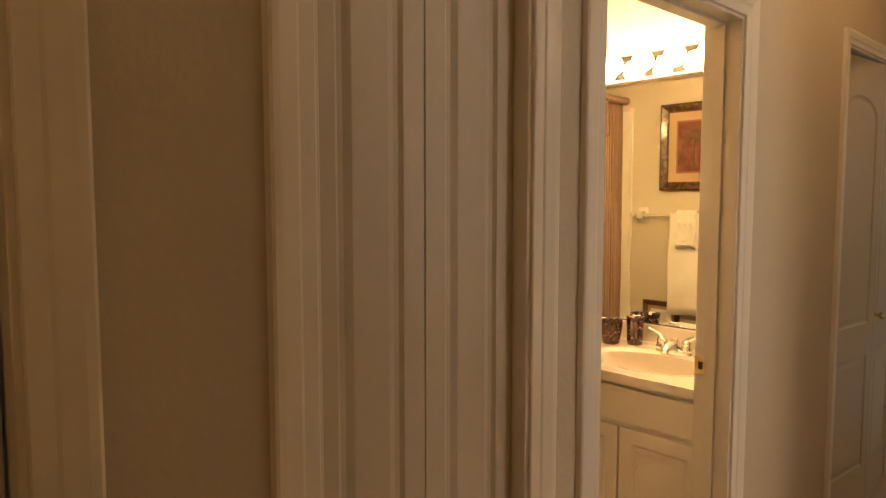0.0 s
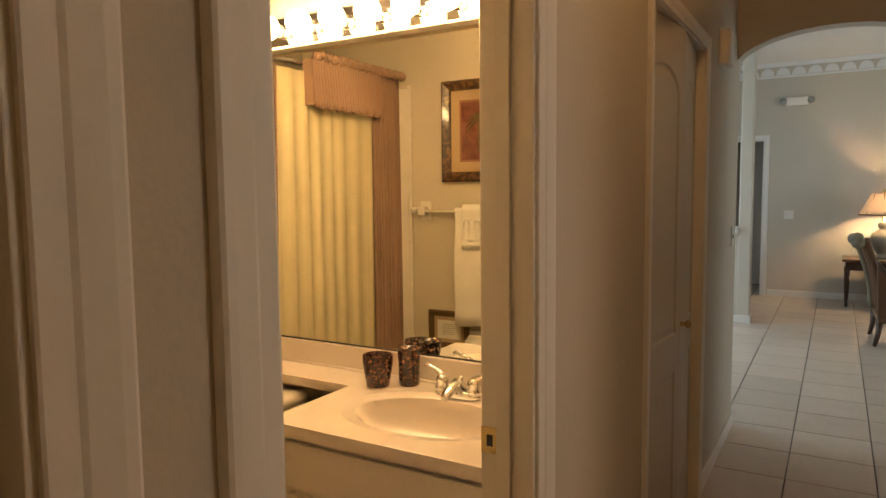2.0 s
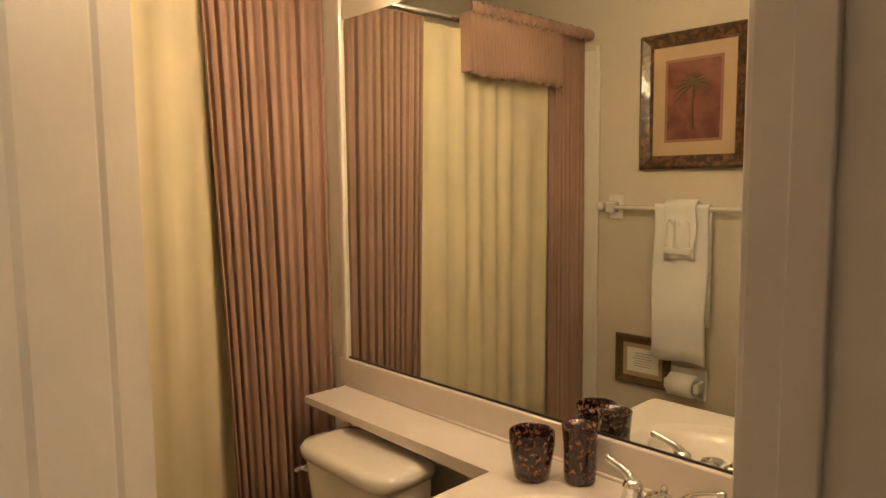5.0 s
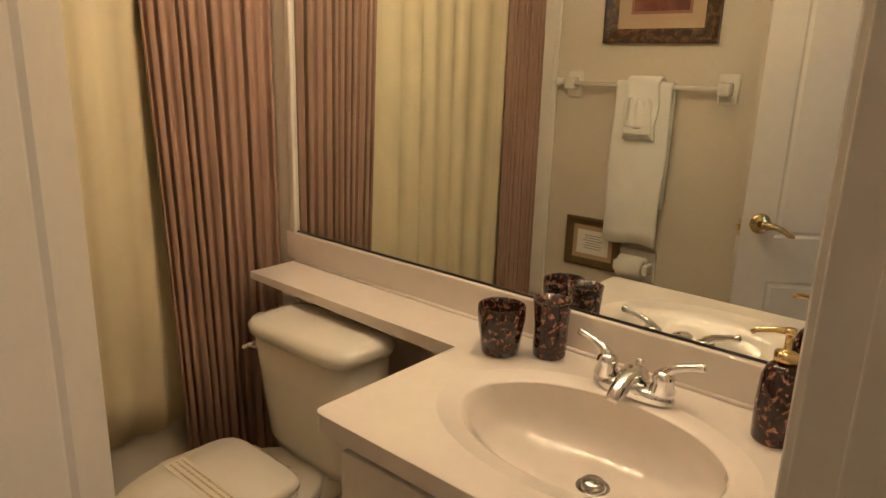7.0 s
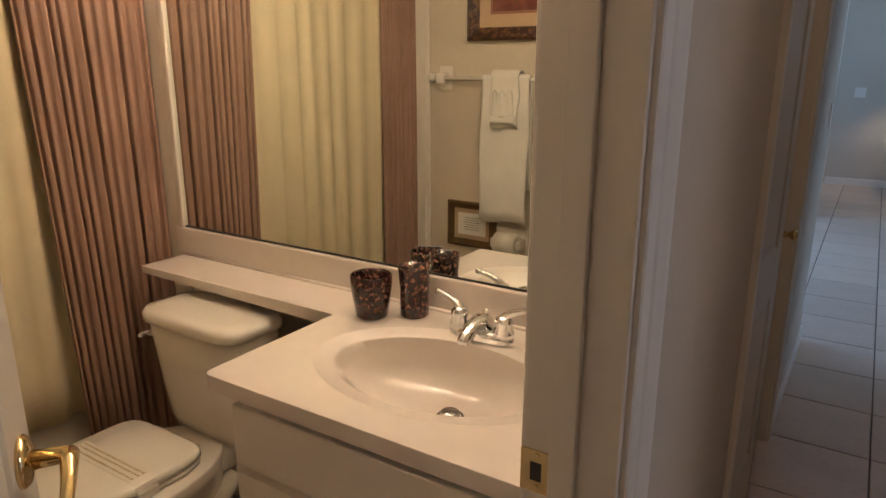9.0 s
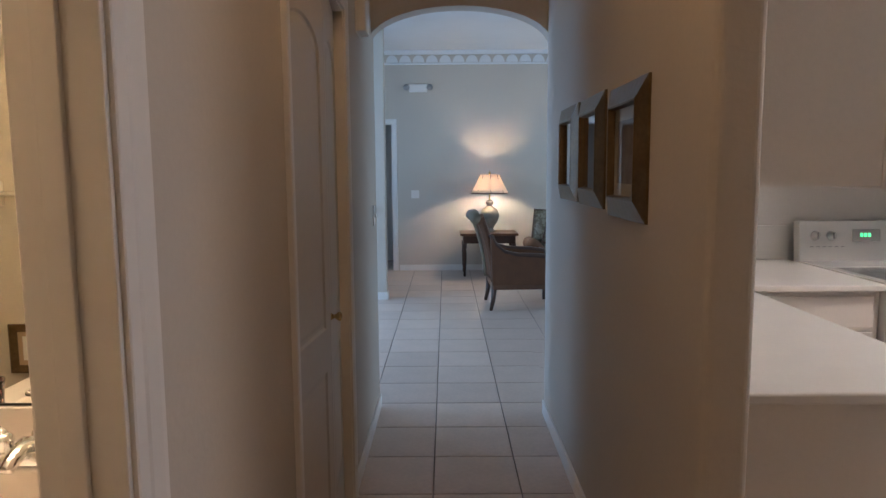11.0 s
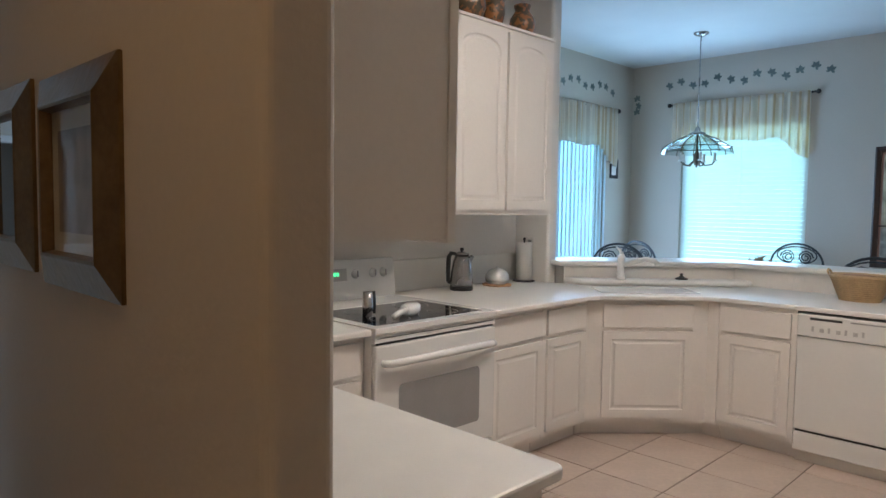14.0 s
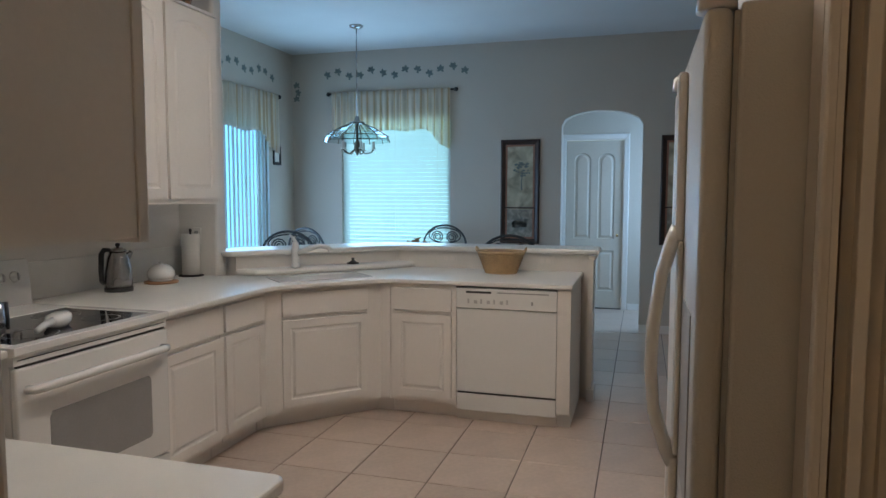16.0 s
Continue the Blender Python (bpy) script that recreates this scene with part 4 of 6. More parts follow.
def seat_body(rows):
    bm = bmesh.new()
    rings = [[bm.verts.new(p) for p in seat_ring(*r)] for r in rows]
    n = len(rings[0])
    for p, q in zip(rings, rings[1:]):
        for i in range(n):
            bm.faces.new((p[i], p[(i + 1) % n], q[(i + 1) % n], q[i]))
    bm.faces.new(rings[0])
    bm.faces.new(rings[-1])
    return bm


part("seat", seat_body([(0.160, -0.465, -0.060, 0.393), (0.165, -0.471, -0.055, 0.397), (0.165, -0.471, -0.055, 0.406), (0.158, -0.463, -0.061, 0.410)]), PORCELAIN, toi, "", True)
part("lid", seat_body([(0.158, -0.463, -0.059, 0.412), (0.167, -0.474, -0.051, 0.416), (0.166, -0.473, -0.052, 0.428), (0.156, -0.460, -0.063, 0.437)]), PORCELAIN, toi, "", True)
for s in (-1, 1):
    part("hinge", tube([(s * 0.070 - 0.045, -0.042, 0.404), (s * 0.070 - 0.005, -0.042, 0.404)], 0.012, 12), PORCELAIN, toi, "", True)
# paper strip over the lid
bm = bmesh.new()
sheet([[(-0.1945, -0.27 + d, 0.405), (-0.1940, -0.27 + d, 0.415), (-0.186, -0.27 + d, 0.4345), (-0.16, -0.27 + d, 0.4395), (0.11, -0.27 + d, 0.4395), (0.136, -0.27 + d, 0.4345), (0.1440, -0.27 + d, 0.415), (0.1445, -0.27 + d, 0.395)] for d in (0.0, 0.055)], bm)
strip = thing("paper_strip", -2.060, 2.27, 0.0, 0, "white paper strip with yellow print across the toilet lid", "paper strip")
solid(part("strip", bm, PORCELAIN, strip), 0.0006)
OCHRE = material("ochre_ink", (0.46, 0.33, 0.13), 0.8)
bm = bmesh.new()
rnd = random.Random(4)
for i in range(26):
    x = -0.152 + 0.0100 * i
    for yy in (-0.257, -0.240, -0.226):
        box(x, x + rnd.uniform(0.004, 0.008), yy - 0.003, yy + 0.003, 0.4402, 0.4405, bm=bm)
part("print", bm, OCHRE, strip, "rows of small ochre print")
valve = thing("stop_valve", -1.83, BY1, 0.17, 0, "chrome and white supply stop valve beside the toilet", "stop valve")
part("pipe", tube([(0, -0.001, 0), (0, -0.06, 0), (0, -0.07, 0.01), (-0.02, -0.09, 0.10), (-0.06, -0.12, 0.205)], 0.006, 10), CHROME, valve, "", True)
part("knob", ring_body([(-0.012, 0.0, 0.0, 0.022, 0.014, 1), (0.012, 0.0, 0.0, 0.022, 0.014, 1)], 16), PORCELAIN, valve).matrix_basis = pose(0, -0.09, 0, 90, 0, 0)

# towel wall: bar, towels, framed print, framed notice, paper holder
bar = thing("towel_bar", -1.995, BY0, 1.365, 0, "white ceramic towel bar on the wall", "towel bar")
part("rail", tube([(-0.33, 0.055, 0), (0.33, 0.055, 0)], 0.010, 14), PORCELAIN, bar, "", True)
for s in (-1, 1):
    part("post", boxes([(s * 0.335 - 0.040, s * 0.335 + 0.040, 0.001, 0.018, -0.058, 0.058), (s * 0.335 - 0.024, s * 0.335 + 0.024, 0.018, 0.074, -0.026, 0.026)], 0.009), PORCELAIN, bar, "", True)
hook = thing("robe_hook", -2.40, BY0, 1.37, 0, "small white ceramic hook", "hook")
part("knob", lathe([(0.0, 0.0), (0.022, 0.0), (0.020, 0.008), (0.012, 0.016), (0.022, 0.030), (0.020, 0.040), (0.0, 0.045)], 18), PORCELAIN, hook, "", True).matrix_basis = pose(0, 0.001, 0, -90, 0, 0)


def hung_towel(name, x0, x1, z_top, drop_front, drop_back, y_mid, gap, label, fold=0.006):
    rows = []
    for i in range(25):
        u = i / 24
        x = x0 + (x1 - x0) * u
        w = fold * math.sin(u * 9) * 0.6
        prof = []
        for k in range(13):
            prof.append((x + 0.004 * math.sin(k * 0.7 + u * 3), y_mid + gap + w * (1 - k / 14) + 0.006 * math.sin(k * 0.5), z_top - drop_front * (1 - k / 12) - 0.006 * math.sin(u * 7) * (1 - k / 12)))
        for a in range(1, 8):
            t = math.pi * a / 8
            prof.append((x, y_mid + gap * math.cos(t), z_top + gap * math.sin(t)))
        for k in range(7):
            prof.append((x, y_mid - gap, z_top - drop_back * k / 6))
        rows.append(prof)
    ob = tagged(link(name, sheet(rows), TOWEL, True), label, "towel")
    return solid(ob, 0.011)


hung_towel("bath_towel", -2.10, -1.855, 1.365, 0.66, 0.50, BY0 + 0.055, 0.016, "white terry bath towel folded over the towel bar")
hung_towel("hand_towel", -2.045, -1.905, 1.372, 0.22, 0.12, BY0 + 0.055, 0.029, "small white face towel folded over the bath towel", 0.004)
wc = thing("washcloth", -1.975, BY0 + 0.098, 1.255, 0, "white washcloth fanned and tucked into the face towel", "washcloth")
rows = []
for j in range(9):
    f = j / 8
    rows.append([(0.056 * (1 - 0.10 * f) * u, 0.003 + 0.004 * math.cos(u * 9) * f + 0.006 * (1 - u * u), -0.060 + 0.125 * f * (0.90 + 0.10 * math.cos(u * 8.5))) for u in (-1 + 2 * i / 24 for i in range(25))])
solid(part("fan", sheet(rows), TOWEL, wc, "", True), 0.005)
part("band", box(-0.063, 0.063, -0.002, 0.011, -0.085, -0.050, 0.006), TOWEL, wc, "folded band of the washcloth", True)


def framed(name, x, y, z, rz, w, h, width, depth, frame_mat, art_mat, label, mat_w=0.0, mat_mat=None, inner=None, category="picture", glass=False, steps=None):
    """A framed picture: its centre on the wall at (x, y, z); it faces its own -y."""
    t = thing(name, x, y, z, rz, label, category)
    o = [(-w / 2, -h / 2), (w / 2, -h / 2), (w / 2, h / 2), (-w / 2, h / 2)]
    bm = bmesh.new()
    steps = steps or [(0, 0.0), (0, -depth * 0.75), (-width * 0.22, -depth), (-width * 0.45, -depth * 0.85), (-width * 0.8, -depth * 0.55), (-width, -depth * 0.5), (-width, 0.0)]
    rings = [[bm.verts.new((px, d, pz)) for px, pz in grow(o, g)] for g, d in steps]
    for a, b in zip(rings, rings[1:]):
        for i in range(4):
            bm.faces.new((a[i], a[(i + 1) % 4], b[(i + 1) % 4], b[i]))
    part("frame", bm, frame_mat, t)
    iw, ih = w - 2 * width, h - 2 * width
    part("backing", box(-iw / 2, iw / 2, -depth * 0.30, -0.001, -ih / 2, ih / 2), mat_mat or art_mat, t, "")
    aw, ah = iw - 2 * mat_w, ih - 2 * mat_w
    if mat_w:
        if inner:
            part("inner_mount", box(-aw / 2 - 0.012, aw / 2 + 0.012, -depth * 0.32, -depth * 0.30, -ah / 2 - 0.012, ah / 2 + 0.012), inner, t)
        part("print", box(-aw / 2, aw / 2, -depth * 0.34, -depth * 0.32, -ah / 2, ah / 2), art_mat, t)
    if glass:
        gy = -depth * 0.43
        pane = sheet([[(-iw / 2, gy, -ih / 2), (iw / 2, gy, -ih / 2)], [(-iw / 2, gy, ih / 2), (iw / 2, gy, ih / 2)]])
        pane.normal_update()
        pane.faces.ensure_lookup_table()
        if pane.faces[0].normal.y > 0:
            bmesh.ops.reverse_faces(pane, faces=pane.faces)
        part("glazing", pane, GLAZE, t, "clear glazing").visible_shadow = False
    return t


MOUNT = material("cream_mount_board", (0.50, 0.36, 0.23), 0.8, vary=0.06)
BRONZE = blotch("bronzed_carved_frame", (0.045, 0.02, 0.012), (0.17, 0.085, 0.035), 38, 0.3, 0.45, 0.66)
MOUNT2 = material("dusty_rose_mount_board", (0.30, 0.15, 0.10), 0.8, vary=0.06)
pp = framed("framed_print", -1.965, BY0, 1.825, 180, 0.485, 0.58, 0.058, 0.035, BRONZE, PALMART, "bronzed wood framed palm tree print in a cream mount", 0.068, MOUNT, MOUNT2)
LEAFG = material("palm_green_ink", (0.16, 0.12, 0.055), 0.8, vary=0.2)
bm = bmesh.new()
for i in range(11):
    a = radians(-20 + 22 * i)
    L = 0.090
    pts = [(L * k / 5 * math.cos(a), -0.0125, 0.065 + L * k / 5 * math.sin(a) - 0.050 * (k / 5) ** 2) for k in range(6)]
    tube(pts, [0.004, 0.006, 0.006, 0.005, 0.003, 0.001], 6, bm)
tube([(0.0, -0.0125, 0.065), (0.004, -0.0125, -0.02), (0.0, -0.0125, -0.125)], 0.006, 6, bm)
part("palm", bm, LEAFG, pp, "dark green palm tree motif")
nt = framed("framed_notice", -2.180, BY0, 0.655, 180, 0.275, 0.228, 0.036, 0.022, GOLDFRAME, PAPER, "gilt framed white notice beside the towel", 0.022, MOUNT)
bm = bmesh.new()
rnd = random.Random(7)
for i in range(6):
    hw = rnd.uniform(0.035, 0.055)
    box(-hw, hw, -0.0079, -0.0076, 0.030 - i * 0.012, 0.034 - i * 0.012, bm=bm)
part("lines_of_print", bm, GREY, nt, "grey lines of unreadable print")
tp = thing("paper_holder", -1.955, BY0, 0.60, 0, "white ceramic toilet paper holder with a roll", "toilet paper holder")
part("backplate", box(-0.085, 0.085, 0.001, 0.015, -0.07, 0.07, 0.008), PORCELAIN, tp)
for s in (-1, 1):
    part("arm", box(s * 0.068 - 0.012, s * 0.068 + 0.012, 0.015, 0.085, -0.025, 0.025, 0.009), PORCELAIN, tp)
bm = lathe([(0.020, -0.055), (0.050, -0.055), (0.050, 0.055), (0.020, 0.055), (0.020, -0.055)], 26, close=False)
roll = part("paper_roll", bm, PAPER, tp, "white paper roll", True)
roll.matrix_basis = pose(0, 0.062, 0, 0, 90, 0)

# ---- kitchen ----
CZ = 0.922
FY, FX = 4.135, 4.060        # faces of the cabinets on the back wall and at the bar


def base_unit(name, x, y, rz, w, label, depth=0.60, stile=0.0):
    """A base cabinet with a drawer front over a routed door; its front at local y = 0, facing -y."""
    t = thing(name, x, y, 0, rz, label, "cabinet")
    part("body", boxes([(0, w, 0, depth, 0.10, CZ - 0.031), (0, w, 0.075, depth, 0.0, 0.10)], 0.0015), CAB, t)
    g = 0.012 + stile
    front("drawer_front", w - 2 * g, 0.150, t, pose(g, -0.019, 0.714), panel=False)
    front("door", w - 2 * g, 0.555, t, pose(g, -0.019, 0.135), edge=0.05, deep=0.008)
    return t


base_unit("base_cabinet", 2.530, FY, 0, 0.497, "white base cabinet with a routed door beside the range")
base_unit("base_cabinet", 3.030, FY, 0, 0.460, "white base cabinet with a routed door next to the corner", stile=0.02)
ang = math.degrees(math.atan2(3.60 - FY, FX - 3.50))
LEN = math.hypot(FX - 3.50, FY - 3.60)
corner = thing("corner_cabinet", 0, 0, 0, 0, "white angled corner sink cabinet with a routed door", "cabinet")
part("body", prism([(3.492, FY), (3.50, FY), (FX, 3.60), (FX, 3.530), (4.72, 3.530), (4.72, 3.72), (3.80, 4.56), (3.492, 4.56)], 0.10, CZ - 0.031), CAB, corner)
part("plinth", prism([(3.50, FY + 0.075), (3.545, FY + 0.065), (FX + 0.072, 3.645), (FX + 0.072, 3.529), (4.60, 3.529), (4.60, 3.65), (3.60, 4.36)], 0.0, 0.10), CAB, corner)
m0 = pose(3.50, FY, 0, 0, 0, ang)
front("drawer_front", LEN - 0.20, 0.150, corner, m0 @ pose(0.10, -0.019, 0.714), panel=False)
front("door", LEN - 0.20, 0.555, corner, m0 @ pose(0.10, -0.019, 0.135), edge=0.05, deep=0.008)
base_unit("base_cabinet", FX, 3.527, -90, 0.455, "white base cabinet with a routed door beside the dishwasher", stile=0.018)
base_unit("base_cabinet", 1.036, FY, 0, 0.664, "white base cabinet with a drawer beside the range", depth=0.55, stile=0.02)
leg = thing("base_cabinet", 0, 0, 0, 0, "white base cabinet run on the hall wall, plain end panel", "cabinet")
part("body", boxes([(0.388, 0.995, 2.631, 4.72, 0.10, CZ - 0.031), (0.388, 0.93, 2.651, 4.72, 0.0, 0.10)], 0.002), CAB, leg)
part("end_panel", box(0.388, 0.975, 2.625, 2.6305, 0.0, CZ - 0.031), CABSIDE, leg, "plain almond end panel")
for i in range(3):
    front("door", 0.46, 0.545, leg, pose(1.014, 2.67 + i * 0.475, 0.135, 0, 0, 90), edge=0.05)
    front("drawer_front", 0.46, 0.150, leg, pose(1.014, 2.67 + i * 0.475, 0.714, 0, 0, 90), panel=False)

# worktops
ct = thing("worktop", 0, 0, 0, 0, "white laminate worktop along the hall wall", "worktop")
part("slab", prism([(0.388, 2.590)] + arc(1.03 - 0.03, 2.590 + 0.03, 0.03, 270, 360, 5) + [(1.03, 4.075), (1.698, 4.075), (1.698, BACK - 0.003), (0.388, BACK - 0.003)], CZ - 0.030, CZ, 0.007), COUNTER, ct)
part("splash", box(0.388, 1.698, BACK - 0.018, BACK - 0.003, CZ + 0.0005, CZ + 0.20, 0.003), COUNTER, ct)
ct = thing("worktop", 0, 0, 0, 0, "white laminate worktop with an angled sink corner", "worktop")
part("slab", prism([(2.524, 4.075), (3.40, 4.075), (3.50, 4.045), (3.985, 3.600), (4.035, 3.50), (4.035, 2.325), (4.797, 2.325), (4.797, 3.737), (3.900, 4.597), (3.832, 4.697), (3.832, BACK - 0.003), (2.524, BACK - 0.003)], CZ - 0.030, CZ, 0.007), COUNTER, ct)
part("sink_ledge", prism([(3.905, 4.590), (4.790, 3.738), (4.790, 3.60), (4.72, 3.60), (3.87, 4.425), (3.87, 4.59)], CZ + 0.0005, CZ + 0.045, 0.020), COUNTER, ct, "raised white ledge behind the sink")
part("splash", box(2.524, 3.832, BACK - 0.018, BACK - 0.003, CZ + 0.0005, CZ + 0.20, 0.003), COUNTER, ct)

# raised bar
bw = link("wall_bar", prism([(3.905, 4.602), (4.800, 3.740), (4.800, 2.285), (4.915, 2.285), (4.915, 3.795), (3.953, 4.722), (3.953, 4.640)], 0, 1.050), TRIM)
tagged(bw, "white low wall that carries the raised bar", "wall", kind="structure")
post = thing("end_post", 0, 0, 0, 0, "white square post at the bar's end", "post")
part("shaft", box(4.706, 4.905, 2.247, 2.284, 0.09, 1.02), TRIM, post)
part("foot", box(4.690, 4.920, 2.231, 2.284, 0.0, 0.09, 0.005), TRIM, post)
part("head", box(4.690, 4.920, 2.231, 2.284, 1.02, 1.05, 0.006), TRIM, post)
bt = thing("bar_top", 0, 0, 0, 0, "white laminate raised bar top", "bar top")
part("slab", prism([(3.862, 4.606), (4.712, 3.775), (4.765, 3.660), (4.765, 2.215), (5.09, 2.215), (5.09, 3.91), (4.20, 4.80), (3.954, 4.80), (3.954, 4.697), (3.862, 4.697)], 1.048, 1.088, 0.012), COUNTER, bt)
ep = thing("filler_cabinet", 0, 0, 0, 0, "white filler cabinet beside the dishwasher", "cabinet")
part("panel", boxes([(FX - 0.004, 4.797, 2.335, 2.420, 0.10, CZ - 0.031), (FX + 0.05, 4.797, 2.335, 2.420, 0.0, 0.10)], 0.003), CAB, ep)

# range
ST0, ST1, SF = 1.702, 2.520, 4.060
rg = thing("range", ST0, SF, 0, 0, "white electric range with a black glass cooktop", "range")
sw = ST1 - ST0
part("body", boxes([(0.004, sw - 0.004, 0.03, 0.86, 0.06, CZ - 0.025), (0.03, sw - 0.03, 0.08, 0.64, 0.0, 0.06)], 0.003), ENAMEL, rg)
part("top_frame", boxes([(0, sw, -0.006, 0.05, CZ - 0.024, CZ + 0.006), (0, sw, 0.555, 0.80, CZ - 0.024, CZ + 0.006), (0, 0.05, 0.05, 0.555, CZ - 0.024, CZ + 0.006), (sw - 0.05, sw, 0.05, 0.555, CZ - 0.024, CZ + 0.006)], 0.003), ENAMEL, rg)
part("cooktop", box(0.048, sw - 0.048, 0.048, 0.557, CZ - 0.02, CZ + 0.003), GLASSTOP, rg, "black ceramic glass cooktop")
for bx, by, r in ((0.24, 0.18, 0.10), (0.60, 0.18, 0.08), (0.24, 0.42, 0.075), (0.60, 0.43, 0.10)):
    part("burner_ring", lathe([(r, 0.0), (r, 0.0006), (r - 0.004, 0.0006), (r - 0.004, 0.0)], 40, at=(bx, by, CZ + 0.003), close=False), GREY, rg, "thin grey printed burner ring")
dr = part("oven_door", box(0.006, sw - 0.006, 0.0, 0.03, 0.26, CZ - 0.075, 0.008), ENAMEL, rg)
part("window", plate([(sw * 0.19, 0.37), (sw * 0.83, 0.37), (sw * 0.845, 0.385), (sw * 0.845, 0.635), (sw * 0.83, 0.655), (sw * 0.19, 0.655), (sw * 0.175, 0.635), (sw * 0.175, 0.385)], 0.003, y=-0.002), OVENGLASS, dr, "grey tinted oven window")
part("handle", tube([(0.05, 0.0, 0.765), (0.055, -0.035, 0.768), (0.09, -0.045, 0.770), (sw - 0.09, -0.045, 0.770), (sw - 0.055, -0.035, 0.768), (sw - 0.05, 0.0, 0.765)], [0.016, 0.017, 0.018, 0.018, 0.017, 0.016], 12), ENAMEL, dr, "white bar handle", True)
part("vent_slot", boxes([(0.02, sw - 0.02, 0.006, 0.02, CZ - 0.072, CZ - 0.066), (0.02, sw - 0.02, 0.004, 0.02, CZ - 0.045, CZ - 0.042)]), BLACK, rg, "dark vent slot over the door")
part("control_rail", box(0.004, sw - 0.004, 0.0065, 0.03, CZ - 0.064, CZ - 0.0245, 0.002), ENAMEL, rg)
part("storage_drawer", box(0.006, sw - 0.006, 0.004, 0.03, 0.075, 0.25, 0.006), ENAMEL, rg)
bg = part("backguard", plate([(0.0, 0.0), (0.0, 0.225), (0.01, 0.235), (sw - 0.01, 0.235), (sw, 0.225), (sw, 0.0)], 0.065, 0.006), ENAMEL, rg)
bg.matrix_basis = pose(0, 0.80, CZ, -6, 0, 0)
for kx in (0.09, 0.18, sw - 0.30, sw - 0.17, sw - 0.09):
    k = part("knob", lathe([(0.0, 0.0), (0.027, 0.0), (0.025, 0.012), (0.018, 0.016), (0.017, 0.024), (0.0, 0.025)], 18), ENAMEL, bg, "white round control knob", True)
    k.matrix_basis = pose(kx, -0.001, 0.150, 90, 0, 0)
    part("grip", box(-0.004, 0.004, -0.018, 0.018, 0.024, 0.031, 0.002), GREY, k)
cl = part("clock", box(0.30, 0.46, -0.002, 0.004, 0.115, 0.185, 0.002), PALEGREY, bg, "grey clock panel")
part("digits", boxes([(0.345 + i * 0.022, 0.359 + i * 0.022, -0.0035, -0.0024, 0.143, 0.163) for i in range(3)]), DISPLAY, cl, "lit green clock digits")
part("label_bars", boxes([(0.06 + 0.035 * i, 0.08 + 0.035 * i, -0.0008, 0.0, 0.085, 0.089) for i in range(6)]), GREY, bg, "small grey print")
spr = thing("spoon_rest", ST0 + 0.30, SF + 0.16, CZ + 0.0035, 25, "white ceramic ladle rest lying on the cooktop", "spoon rest")
part("bowl", ring_body([(0.0, 0.10, 0, 0.05, 0.035, 1), (0.02, 0.10, 0, 0.075, 0.048, 1), (0.045, 0.11, 0, 0.07, 0.045, 1), (0.055, 0.12, 0, 0.045, 0.028, 1)], 22), ENAMEL, spr, "", True)
part("handle", tube([(0.05, 0, 0.03), (-0.04, 0, 0.028), (-0.10, 0, 0.018)], [0.018, 0.014, 0.012], 10), ENAMEL, spr, "", True)
pm = thing("pepper_mill", ST0 + 0.20, SF + 0.30, CZ + 0.0035, 0, "steel and black pepper mill on the cooktop", "pepper mill")
part("body", lathe([(0.026, 0.0), (0.026, 0.06), (0.024, 0.065), (0.024, 0.12), (0.0, 0.122)], 18), STEEL, pm, "", True)
part("handle", tube([(0.035, 0, 0.12), (0.040, 0, 0.05), (0.038, 0, 0.01)], 0.010, 8), BLACK, pm, "black handle", True)

# dishwasher
dw = thing("dishwasher", FX - 0.016, 3.070, 0, -90, "white built-in dishwasher in the bar run", "dishwasher")
part("panel", box(0.004, 0.6495, 0.0, 0.03, 0.200, 0.747, 0.004), ENAMEL, dw)
cp = part("control_panel", box(0.004, 0.6495, -0.010, 0.03, 0.750, 0.878, 0.006), ENAMEL, dw)
part("handle_slot", box(0.07, 0.235, -0.0115, -0.009, 0.848, 0.862, 0.001), BLACK, cp, "dark handle slot")
part("handle_slot", box(0.275, 0.60, -0.0112, -0.0095, 0.852, 0.860, 0.001), GREY, cp, "grey slot")
for i in range(7):
    part("button", box(0.08 + i * 0.042, 0.092 + i * 0.042 + (0.010 if i % 2 else 0), -0.0120, -0.0098, 0.782, 0.812 - 0.008 * (i % 2), 0.001), PALEGREY, cp, "small grey printed button")
part("button", box(0.49, 0.503, -0.0120, -0.0098, 0.785, 0.806, 0.001), GREY, cp)
part("lower_panel", box(0.004, 0.6495, 0.004, 0.03, 0.075, 0.186, 0.004), ENAMEL, dw)
part("gap", box(0.01, 0.648, 0.012, 0.03, 0.184, 0.203), BLACK, dw, "dark gap between panels")
part("kickboard", box(0.0, 0.6495, 0.055, 0.07, 0.0, 0.10), CAB, dw)
part("tub", box(0.01, 0.634, 0.031, 0.56, 0.10, 0.875), GREY, dw)


def wall_cabinet(name, x, y, z0, z1, w, depth, doors, rz, label, rise=0.07):
    t = thing(name, x, y, z0, rz, label, "cabinet")
    h = z1 - z0
    part("body", box(0, w, 0, depth, 0, h, 0.002), CAB, t)
    dwid = (w - 0.022 * (doors + 1)) / doors
    for i in range(doors):
        front("door", dwid, h - 0.055, t, pose(0.022 + i * (dwid + 0.022), -0.019, 0.030), rise=rise, edge=0.055, deep=0.008)
    part("crown", box(-0.006, w + 0.006, -0.012, depth, h, h + 0.018, 0.004), CAB, t)
    return t


